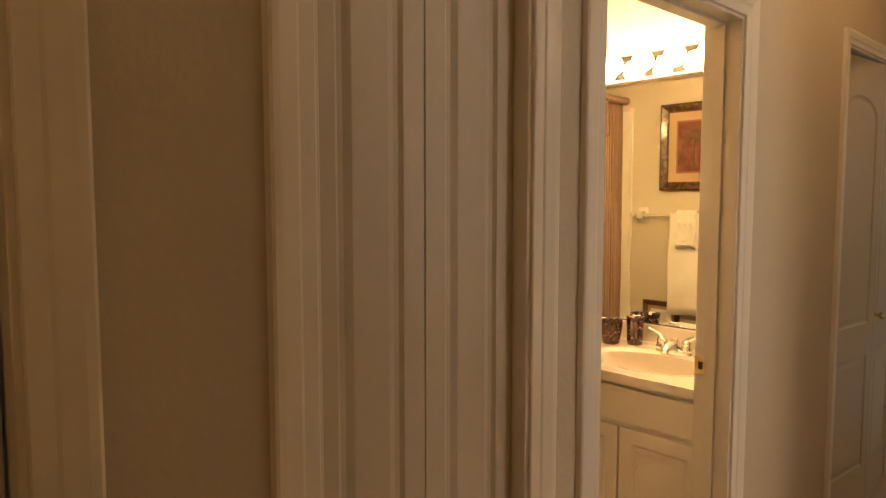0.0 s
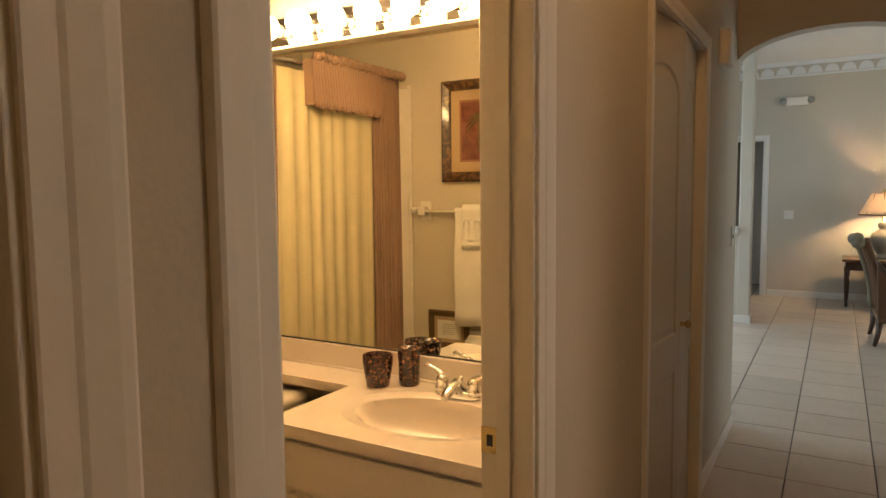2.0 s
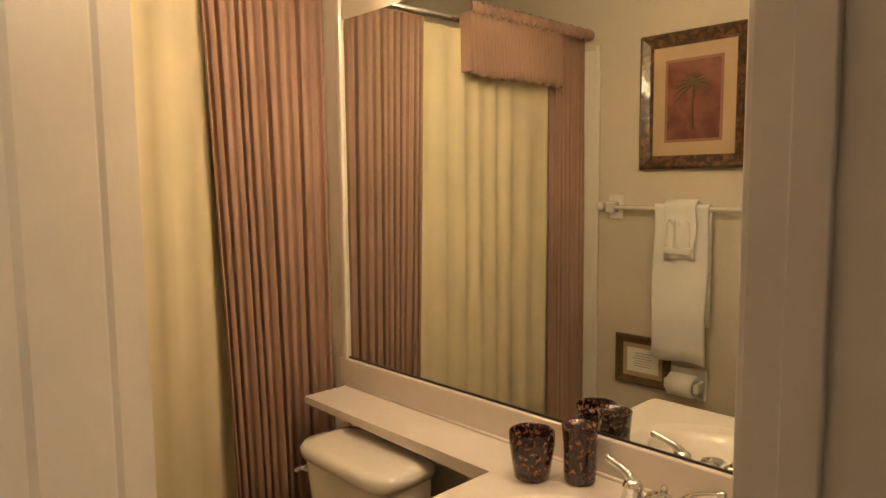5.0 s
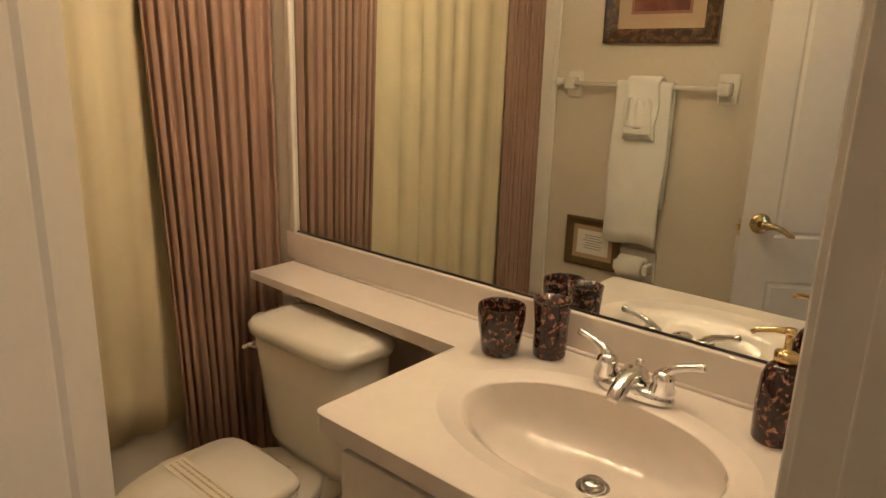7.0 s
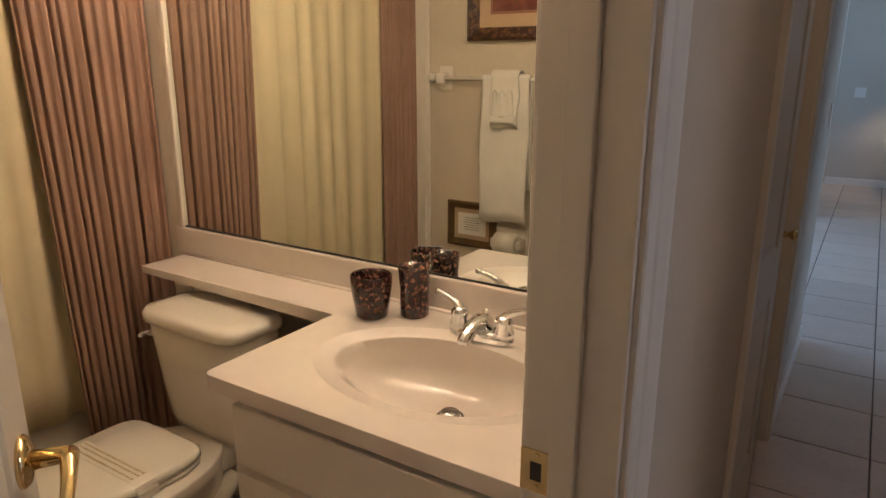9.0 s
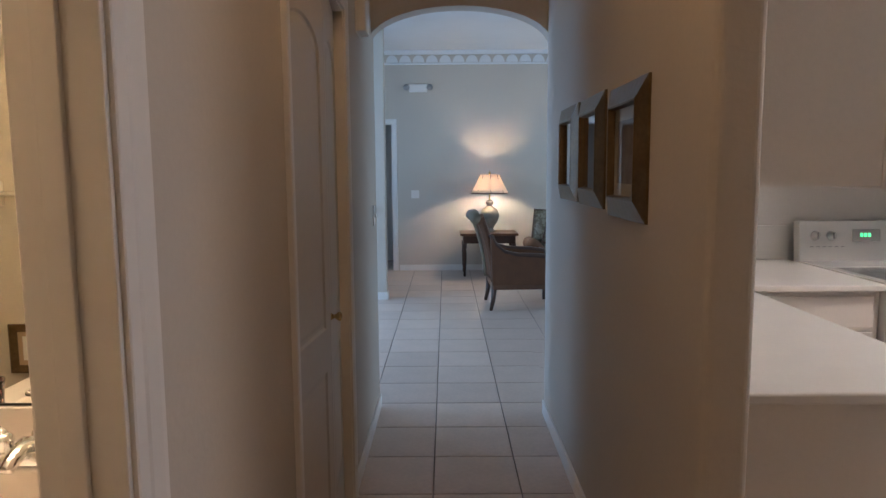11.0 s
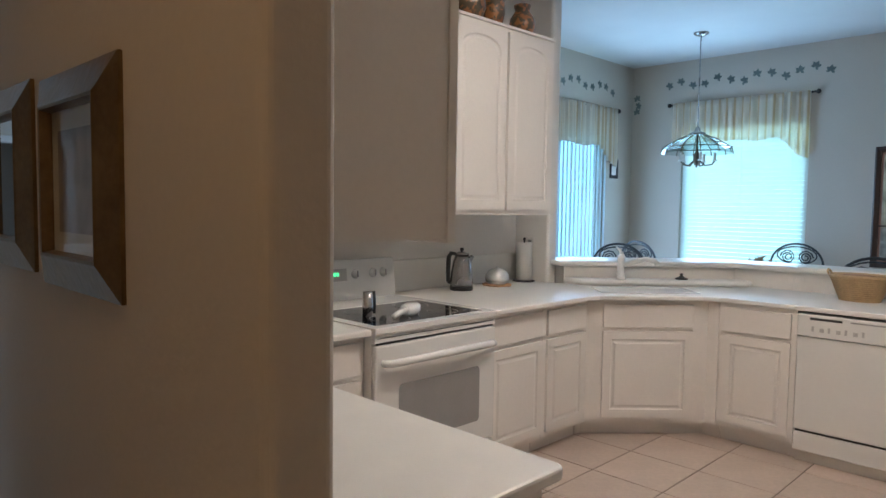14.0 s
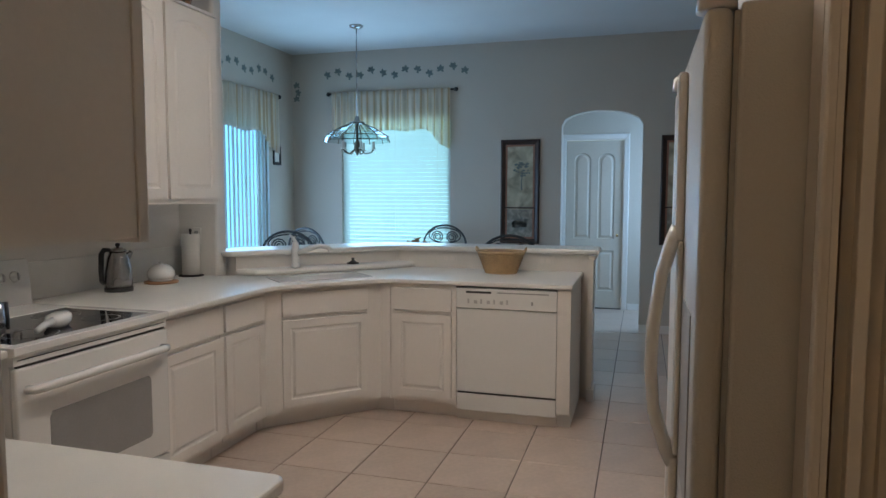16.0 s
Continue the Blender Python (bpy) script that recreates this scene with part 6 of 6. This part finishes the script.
for i in range(12):
    a = 2 * math.pi * i / 12
    ca, sa = math.cos(a), math.sin(a)
    part("rib", tube([(0.06 * ca, 0.06 * sa, 2.195), (0.20 * ca, 0.20 * sa, 2.135), (0.315 * ca, 0.315 * sa, 2.065), (0.332 * ca, 0.332 * sa, 2.005)], 0.005, 6), RB, pl)
    b = a + 2 * math.pi / 12
    cb, sb = math.cos(b), math.sin(b)
    part("glass_panel", sheet([[(r * ca, r * sa, z), (r * cb, r * sb, z)] for r, z in ((0.06, 2.193), (0.20, 2.133), (0.315, 2.063), (0.332, 2.008))]), SHADEGLASS, pl).visible_shadow = False
part("rim_ring", tube([(0.316 * math.cos(2 * math.pi * i / 36), 0.316 * math.sin(2 * math.pi * i / 36), 2.065) for i in range(37)], 0.005, 6, ends=False), RB, pl)
part("stem", lathe([(0.010, 2.190), (0.012, 2.030), (0.030, 1.990), (0.034, 1.930), (0.015, 1.890), (0.006, 1.875), (0.0, 1.870)], 18), RB, pl, "", True)
for i in range(5):
    a = 2 * math.pi * i / 5
    ca, sa = math.cos(a), math.sin(a)
    arm = part("arm", tube([(0.025 * ca, 0.025 * sa, 1.940), (0.08 * ca, 0.08 * sa, 1.890), (0.14 * ca, 0.14 * sa, 1.900), (0.165 * ca, 0.165 * sa, 1.935)], 0.007, 8), RB, pl, "", True)
    part("candle_sleeve", lathe([(0.022, 1.930), (0.024, 1.940), (0.012, 1.945), (0.012, 2.010), (0.0, 2.010)], 12, at=(0.165 * ca, 0.165 * sa, 0)), PAPER, arm, "", True)

# table and iron chairs
tb = thing("dining_table", 6.24, 4.08, 0, 0, "round glass dining table on a black iron base", "table")
part("tabletop", lathe([(0.0, 0.735), (0.60, 0.735), (0.605, 0.741), (0.60, 0.747), (0.0, 0.747)], 40), GLASS, tb, "clear glass top")
part("pedestal", lathe([(0.28, 0.0), (0.28, 0.03), (0.06, 0.05), (0.05, 0.60), (0.25, 0.72), (0.25, 0.734), (0.0, 0.734)], 24), IRON, tb, "", True)
cp_ = thing("centerpiece", 6.24, 4.08, 0.748, 0, "dried flower centerpiece on the table", "centerpiece")
part("bowl", lathe([(0.0, 0.0), (0.09, 0.0), (0.15, 0.10), (0.16, 0.20), (0.13, 0.20), (0.0, 0.12)], 22), IRON, cp_, "", True)
bm = bmesh.new()
rnd = random.Random(11)
for i in range(60):
    a, r = rnd.uniform(0, 6.28), rnd.uniform(0.0, 0.2)
    p = Vector((r * math.cos(a), r * math.sin(a), 0.17 + 0.07 * (1 - r / 0.2) + rnd.uniform(-0.03, 0.05)))
    tube([p, p + Vector((rnd.uniform(-0.04, 0.04), rnd.uniform(-0.04, 0.04), 0.03))], [0.012, 0.003], 5, bm)
tagged(part("flower_cluster", bm, CORK, cp_, "brown dried flowers"), kind="stuff")


def iron_chair(x, y, rz):
    """A chair with an arched scrolled back; it faces its own +y."""
    c = thing("iron_chair", x, y, 0, rz, "black wrought iron chair with an arched scrolled back", "chair", "chairs at the nook table")
    part("seat", box(-0.22, 0.22, -0.21, 0.22, 0.44, 0.485, 0.018), FABRIC, c, "padded seat")
    for sx in (-1, 1):
        part("back_post", tube([(sx * 0.20, -0.22, 0.0), (sx * 0.20, -0.21, 0.45), (sx * 0.265, -0.25, 0.92)], 0.011, 8), IRON, c, "", True)
        part("leg", tube([(sx * 0.20, 0.20, 0.44), (sx * 0.21, 0.23, 0.0)], 0.011, 8), IRON, c, "", True)
    part("arch", tube([(0.265 * math.cos(t), -0.25 - 0.01 * math.sin(t), 0.92 + 0.215 * math.sin(t)) for t in (math.pi * i / 16 for i in range(17))], 0.011, 8), IRON, c, "", True)
    part("back_rail", tube([(-0.265, -0.25, 0.92), (0.265, -0.25, 0.92)], 0.009, 8), IRON, c, "", True)
    part("lower_rail", tube([(-0.215, -0.235, 0.66), (0.215, -0.235, 0.66)], 0.009, 8), IRON, c, "", True)
    for sx in (-1, 1):
        pts = []
        for i in range(22):
            t = i / 21
            a, r = 4.6 * math.pi * t, 0.07 * (1 - 0.75 * t)
            pts.append((sx * (0.09 + r * math.cos(a) * 1.1), -0.252, 1.0 + r * math.sin(a)))
        part("scroll", tube(pts, 0.007, 6), IRON, c, "", True)
        part("scroll", tube([(sx * 0.20 * math.sin(t), -0.252, 0.93 + 0.16 * (1 - math.cos(t)) * 0.55) for t in (math.pi * i / 10 for i in range(11))], 0.007, 6), IRON, c, "", True)
    for x2 in (-0.11, 0.0, 0.11):
        part("spindle", tube([(x2, -0.236, 0.66), (x2, -0.25, 0.92)], 0.006, 6), IRON, c, "", True)
    return c


ch = iron_chair(5.72, 5.10, -84)
for x, y, rz in ((6.92, 4.10, 80), (5.72, 2.98, -92), (6.30, 5.12, -110)):
    copy_thing(ch, pose(x, y, 0, 0, 0, rz))

# hazy daylight outside the nook
for name, m, w, h in (("backdrop_window", pose(8.30, 4.85, 1.6, 90, 0, 90), 3.0, 4.0), ("backdrop_slider", pose(7.90, 7.3, 1.6, 90, 0, 0), 6.5, 4.0)):
    o = link(name, box(-w / 2, w / 2, -h / 2, h / 2, -0.01, 0.01), OUTSIDE if name == "backdrop_window" else OUTSIDE_POOL)
    o.matrix_world = m
    tagged(o, "pale blue daylight beyond the nook windows", "backdrop", kind="structure")
# ceiling lights of the hall and the kitchen, unseen and added to light them


def dome_light(x, y, glow, label):
    t = thing("ceiling_light", x, y, TOP, 0, label, "ceiling light")
    part("base", lathe([(0.0, -0.001), (0.15, -0.001), (0.15, -0.025), (0.0, -0.025)], 28), BRASS, t)
    part("diffuser", lathe([(0.14, -0.026), (0.135, -0.06), (0.10, -0.09), (0.05, -0.105), (0.0, -0.108)], 28, close=False), glow, t, "lit frosted glass dome", True)


dome_light(-0.16, -0.85, DOME, "unseen lit frosted dome ceiling light added at the hall's end")
dome_light(-0.26, 2.45, DOME_BRIGHT, "unseen lit frosted dome ceiling light added in the hall")
kl = thing("ceiling_light", 2.45, 2.85, TOP, 0, "unseen lit fluorescent ceiling box light added in the kitchen", "ceiling light")
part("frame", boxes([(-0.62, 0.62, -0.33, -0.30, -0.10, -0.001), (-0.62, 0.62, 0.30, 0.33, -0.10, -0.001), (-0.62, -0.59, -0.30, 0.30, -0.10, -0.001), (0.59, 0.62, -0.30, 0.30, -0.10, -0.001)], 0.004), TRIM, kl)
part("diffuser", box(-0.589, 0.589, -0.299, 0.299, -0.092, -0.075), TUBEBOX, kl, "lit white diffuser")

# ---- hall ----
SLOPED = [(0, 0.0), (0, -0.008), (-0.008, -0.011), (-0.058, -0.028), (-0.064, -0.031), (-0.070, -0.030), (-0.074, -0.010), (-0.074, 0.0)]
for y, z, size in ((4.215, 1.527, 0.44), (3.725, 1.523, 0.44), (3.207, 1.508, 0.45)):
    framed("framed_print", R, y, z, -90, size, 0.43, 0.074, 0.022, GOLDFRAME, GLARE_PRINT, "square antique gold framed print under glass in the hall", 0.04, PAPER, None, glass=True, steps=SLOPED)
chm = thing("door_chime", W, 4.36, 2.19, 0, "small white plastic door chime box on the wall", "door chime")
part("cover", box(0.001, 0.050, -0.075, 0.075, -0.085, 0.085, 0.008), TRIM, chm)
part("base", box(0.0005, 0.006, -0.08, 0.08, -0.09, 0.09, 0.002), TRIM, chm)
sw_ = thing("light_switch", W, 4.92, 1.20, 0, "white light switch plate on the hall wall", "light switch")
part("plate", box(0.001, 0.007, -0.036, 0.036, -0.058, 0.058, 0.002), TRIM, sw_)
part("toggle", box(0.007, 0.016, -0.005, 0.005, -0.012, 0.012, 0.002), TRIM, sw_)
det = thing("wall_sconce_pendant", W, 3.42, 2.30, 0, "small dark metal wall ornament above the closet door", "wall ornament")
part("drop", lathe([(0.0, -0.05), (0.012, -0.02), (0.020, 0.03), (0.010, 0.09), (0.0, 0.10)], 14, at=(0.022, 0, 0)), IRON, det, "", True)

# ---- living room ----
lt = thing("side_table", 0.28, 10.50, 0, 0, "dark carved wood side table against the living room wall", "table")
part("tabletop", box(-0.40, 0.40, -0.28, 0.28, 0.565, 0.60, 0.010), REDWOOD, lt)
part("apron", boxes([(-0.36, 0.36, -0.245, -0.225, 0.46, 0.565), (-0.36, 0.36, 0.225, 0.245, 0.46, 0.565), (-0.36, -0.34, -0.225, 0.225, 0.46, 0.565), (0.34, 0.36, -0.225, 0.225, 0.46, 0.565)], 0.003), DARKWOOD, lt)
LEG = [(0.0, 0.0), (0.014, 0.0), (0.020, 0.03), (0.014, 0.06), (0.022, 0.11), (0.026, 0.20), (0.030, 0.33), (0.022, 0.38), (0.032, 0.40), (0.032, 0.46), (0.0, 0.46)]
for sx in (-1, 1):
    for sy in (-1, 1):
        part("leg", lathe(LEG, 16, at=(sx * 0.34, sy * 0.22, 0)), DARKWOOD, lt, "turned dark wood leg", True)
lp = thing("table_lamp", 0.30, 10.52, 0.60, 0, "lit table lamp with a ribbed shade and an urn base", "table lamp")
STONE = material("aged_stone_urn", (0.30, 0.25, 0.18), 0.6, vary=0.2, fine=60, bump=0.4)
part("base", lathe([(0.0, 0.0), (0.085, 0.0), (0.085, 0.02), (0.05, 0.04), (0.06, 0.07), (0.12, 0.16), (0.135, 0.24), (0.11, 0.31), (0.05, 0.35), (0.035, 0.37), (0.05, 0.39), (0.055, 0.42), (0.03, 0.45), (0.0, 0.45)], 28), STONE, lp, "", True)
part("stem", lathe([(0.010, 0.45), (0.010, 0.80), (0.0, 0.80)], 10), BRASS, lp)
bm = bmesh.new()
rows = []
for j in range(6):
    f = j / 5
    r = 0.13 + 0.125 * f ** 1.15
    rows.append([((r + 0.005 * math.cos(8 * t)) * math.cos(t), (r + 0.005 * math.cos(8 * t)) * math.sin(t), 0.80 - 0.255 * f) for t in (2 * math.pi * i / 64 for i in range(65))])
sh_ = solid(part("shade", sheet(rows, bm), SHADE, lp, "translucent amber ribbed shade", True), 0.002)
for i in range(8):
    t = 2 * math.pi * i / 8
    part("rib", tube([(0.137 * math.cos(t), 0.137 * math.sin(t), 0.80), (0.180 * math.cos(t), 0.180 * math.sin(t), 0.67), (0.262 * math.cos(t), 0.262 * math.sin(t), 0.543)], 0.004, 6), REDWOOD, sh_, "dark piping rib")
part("shade_trim", tube([(0.260 * math.cos(2 * math.pi * i / 40), 0.260 * math.sin(2 * math.pi * i / 40), 0.543) for i in range(41)], 0.008, 6, ends=False), REDWOOD, lp, "dark lower trim of the shade")
part("finial", lathe([(0.0, 0.80), (0.012, 0.805), (0.018, 0.82), (0.010, 0.84), (0.0, 0.855)], 12), BRASS, lp, "", True)
part("bulb", ring_body([(0.60, 0, 0, 0.012, 0.012, 1), (0.64, 0, 0, 0.032, 0.032, 1), (0.68, 0, 0, 0.030, 0.030, 1), (0.70, 0, 0, 0.012, 0.012, 1)], 14), LAMPGLOW, lp, "lit bulb", True)

ac = thing("armchair", 0.50, 8.28, 0, -88, "brown upholstered armchair with a rolled cream back and dark wood rail", "armchair")
BROWNCLOTH = material("brown_woven_upholstery", (0.13, 0.055, 0.022), 0.75, vary=0.2, scale=7, fine=260, bump=0.4, bump_scale=300)
PALECLOTH = material("olive_cream_upholstery", (0.20, 0.17, 0.115), 0.9, vary=0.15, scale=9, fine=300, bump=0.4, bump_scale=320)
CURVE = [(-0.37, 0.80), (-0.31, 0.69), (-0.22, 0.615), (-0.08, 0.585), (0.14, 0.575), (0.29, 0.555), (0.335, 0.51)]
for sx in (-1, 1):
    part("leg", prism([(sx * 0.30 - 0.022, 0.285), (sx * 0.30 + 0.022, 0.285), (sx * 0.30 + 0.022, 0.33), (sx * 0.30 - 0.022, 0.33)], 0.0, 0.25), DARKWOOD, ac, "square front leg")
    part("leg", tube([(sx * 0.30, -0.36, 0.0), (sx * 0.30, -0.335, 0.12), (sx * 0.30, -0.325, 0.26)], [0.018, 0.024, 0.030], 8), DARKWOOD, ac, "splayed back leg", True)
    part("arm_rail", tube([(sx * 0.325, y, z) for y, z in CURVE], [0.018, 0.022, 0.024, 0.026, 0.028, 0.030, 0.026], 12), DARKWOOD, ac, "dark wood rail that sweeps up into the back", True)
    o = part("side_panel", plate([(-0.35, 0.27), (0.33, 0.27), (0.335, 0.50)] + CURVE[-2::-1], 0.05, 0.010), BROWNCLOTH, ac, "brown upholstered side", False)
    o.matrix_basis = pose(sx * 0.322 + 0.025, 0, 0, 0, 0, 90)
    part("arm_post", tube([(sx * 0.325, 0.33, 0.25), (sx * 0.325, 0.337, 0.50)], [0.026, 0.026], 10), DARKWOOD, ac, "", True)
part("seat_frame", box(-0.345, 0.345, -0.345, 0.345, 0.225, 0.285, 0.010), REDWOOD, ac)
part("cushion", box(-0.285, 0.285, -0.27, 0.335, 0.29, 0.43, 0.045, 4), PALECLOTH, ac, "olive seat cushion", True)
rows = []
for j in range(15):
    f = j / 14
    z = 0.30 + 0.66 * f
    yb = -0.33 - 0.15 * f ** 1.8
    rows.append([(x, yb + 0.03 * math.cos(x * 4.5), z + 0.02 * math.cos(x * 4.8) * f) for x in [-0.29 + 0.58 * i / 14 for i in range(15)]])
solid(part("backrest", sheet(rows), BROWNCLOTH, ac, "brown upholstered back", True), 0.07)
part("back_piping", tube([(-0.297, -0.36 - 0.15 * f ** 1.8, 0.28 + 0.66 * f) for f in (i / 8 for i in range(9))], 0.022, 10), PALECLOTH, ac, "cream outer edge of the back", True)
part("back_roll", tube([(-0.300, -0.525, 0.965), (0.0, -0.515, 0.985), (0.300, -0.525, 0.965)], [0.058, 0.06, 0.058], 16), PALECLOTH, ac, "rolled cream top of the back", True)

so_ = thing("sofa", 0.80, 9.25, 0, 0, "olive sofa with rolled dark arm near the side table", "sofa")
part("base", box(0.05, 1.90, 0.0, 0.82, 0.08, 0.40, 0.03), PALECLOTH, so_)
part("seat_cushion", box(0.10, 1.85, 0.02, 0.62, 0.40, 0.50, 0.04, 3), PALECLOTH, so_, "olive seat cushion", True)
part("backrest", box(0.05, 1.90, 0.62, 0.84, 0.40, 0.84, 0.06, 3), PALECLOTH, so_, "", True)
part("arm", box(-0.06, 0.08, 0.02, 0.80, 0.08, 0.50, 0.03), BROWNCLOTH, so_, "dark upholstered arm")
part("arm_roll", tube([(0.0, -0.01, 0.49), (0.0, 0.40, 0.50), (0.0, 0.80, 0.49)], [0.085, 0.088, 0.085], 18), BROWNCLOTH, so_, "rolled dark arm", True)
for x in (0.10, 1.85):
    for y in (0.06, 0.76):
        part("foot", lathe([(0.022, 0.0), (0.030, 0.04), (0.024, 0.08)], 12, at=(x, y, 0.0)), DARKWOOD, so_)
DAMASK = blotch("damask_cushion", (0.17, 0.13, 0.075), (0.30, 0.25, 0.16), 22, 0.85, 0.42, 0.58)


def cushion(m, size):
    """A square stuffed cushion with corded edges, upright in its own x and z."""
    t = thing("cushion", 0, 0, 0, 0, "olive damask cushion with brown cord on the sofa", "cushion", "cushions on the sofa")
    t.matrix_world = m
    n, h = 10, size / 2
    both = []
    for side in (-1, 1):
        both.append([[(-h + size * i / n, side * 0.075 * (max(0.0, math.sin(math.pi * i / n)) * max(0.0, math.sin(math.pi * k / n))) ** 0.6, -h + size * k / n) for i in range(n + 1)] for k in range(n + 1)])
    bm = sheet(both[0])
    sheet(both[1], bm)
    bmesh.ops.remove_doubles(bm, verts=bm.verts, dist=0.0005)
    bmesh.ops.recalc_face_normals(bm, faces=bm.faces)
    part("filling", bm, DAMASK, t, "", True)
    part("cord", tube([(-h, 0, -h), (h, 0, -h), (h, 0, h), (-h, 0, h), (-h, 0, -h)], 0.010, 8, ends=False), REDWOOD, t, "brown corded edge", True)


cushion(pose(1.02, 9.72, 0.735, -14, 4, -10), 0.42)
cushion(pose(1.14, 9.52, 0.705, -18, 10, -16), 0.40)

el = thing("emergency_light", -0.70, FAR, 2.63, 0, "white emergency light with two lamp heads on the wall", "emergency light")
part("housing", box(-0.13, 0.13, -0.07, -0.001, -0.055, 0.055, 0.012), TRIM, el)
for s in (-1, 1):
    part("lamp_head", ring_body([(-0.02, 0, 0, 0.035, 0.035, 1), (0.02, 0, 0, 0.045, 0.045, 1)], 18), GREY, el, "", True).matrix_basis = pose(s * 0.165, -0.05, 0.01, 90, 0, 0)
sw2 = thing("light_switch", -0.76, FAR, 1.12, 0, "white double light switch on the living room wall", "light switch")
part("plate", box(-0.058, 0.058, -0.007, -0.001, -0.058, 0.058, 0.002), TRIM, sw2)
for x in (-0.023, 0.023):
    part("toggle", box(x - 0.005, x + 0.005, -0.016, -0.007, -0.012, 0.012, 0.002), TRIM, sw2)
# scalloped plaster cornice along the end wall
co_ = thing("trim_cornice", 0, 0, 0, 0, "white scalloped plaster cornice along the wall top", "cornice", kind="structure")
part("moulding", boxes([(-3.48, 4.49, FAR - 0.05, FAR - 0.001, TOP - 0.06, TOP - 0.001), (-3.48, 4.49, FAR - 0.025, FAR - 0.001, TOP - 0.20, TOP - 0.17)], 0.006), CEIL, co_)
sc = part("scallop", plate(arched(-0.085, 0.085, 0, 0.10, 0.10, 10), 0.018, 0.006, y=-0.018), CEIL, co_)
sc.matrix_basis = pose(-3.35, FAR - 0.001, TOP - 0.165)
for i in range(1, 42):
    again(sc, co_, pose(-3.35 + i * 0.19, FAR - 0.001, TOP - 0.165))
# unseen doors, added so that daylight has a way into the living room
lw = thing("window_3", 0, 0, 0, 0, "unseen white framed sliding glass doors added to the living room", "sliding door", kind="structure")
part("window_frame", boxes([(4.53, 4.59, lw0, lw0 + 0.06, 0, 2.5), (4.53, 4.59, lw1 - 0.06, lw1, 0, 2.5), (4.53, 4.59, lw0 + 0.06, lw1 - 0.06, 2.44, 2.5), (4.53, 4.59, lw0 + 0.06, lw1 - 0.06, 0, 0.05), (4.54, 4.58, (lw0 + lw1) / 2 - 0.04, (lw0 + lw1) / 2 + 0.04, 0.05, 2.44)], 0.003), TRIM, lw)
for y0, y1 in ((lw0 + 0.06, (lw0 + lw1) / 2 - 0.04), ((lw0 + lw1) / 2 + 0.04, lw1 - 0.06)):
    part("pane", box(4.557, 4.563, y0, y1, 0.05, 2.44), GLASS, lw).visible_shadow = False

# ---- floor tiles ----


def tiles(name, x0, x1, y0, y1, ax, ay, pitch, label, singles):
    """Square tiles on a grid through (ax, ay); those that meet singles() are pieces of their own."""
    t = thing(name, 0, 0, 0, 0, label, "floor tiles", kind="structure")
    h = pitch / 2 - 0.003
    proto = None
    rest = bmesh.new()
    for i in range(math.floor((x0 - ax) / pitch), math.ceil((x1 - ax) / pitch)):
        for j in range(math.floor((y0 - ay) / pitch), math.ceil((y1 - ay) / pitch)):
            cx, cy = ax + (i + 0.5) * pitch, ay + (j + 0.5) * pitch
            a0, a1, b0, b1 = max(cx - h, x0), min(cx + h, x1), max(cy - h, y0), min(cy + h, y1)
            if a1 - a0 < 0.02 or b1 - b0 < 0.02:
                continue
            whole = a1 - a0 > 2 * h - 1e-6 and b1 - b0 > 2 * h - 1e-6
            if whole and singles(cx, cy):
                if proto is None:
                    proto = part("tile", box(-h, h, -h, h, -0.0055, 0.0, 0.0022, 1), TILE, t)
                    proto.matrix_basis = pose(cx, cy, 0)
                else:
                    again(proto, t, pose(cx, cy, 0))
            else:
                box(a0, a1, b0, b1, -0.0055, 0.0, bm=rest)
    tagged(part("border_tiles", rest, TILE, t), kind="stuff")
    return t


tiles("floor_tiles_hall", -3.47, 0.38, -2.07, FAR + 1.0, -0.378, 4.749, 0.4025, "beige square ceramic floor tiles with dark grout", lambda x, y: x > W and x < 0.3 and 1.2 < y < 10.7 or x < 0.3 and y > 5.2 and x > -2.2)
tiles("floor_tiles_kitchen", 0.3801, 9.4, -0.1, FAR, 3.493, 3.381, 0.4205, "beige square ceramic floor tiles with dark grout", lambda x, y: x < 7.4 and 1.2 < y < 4.3 and x > 1.0)
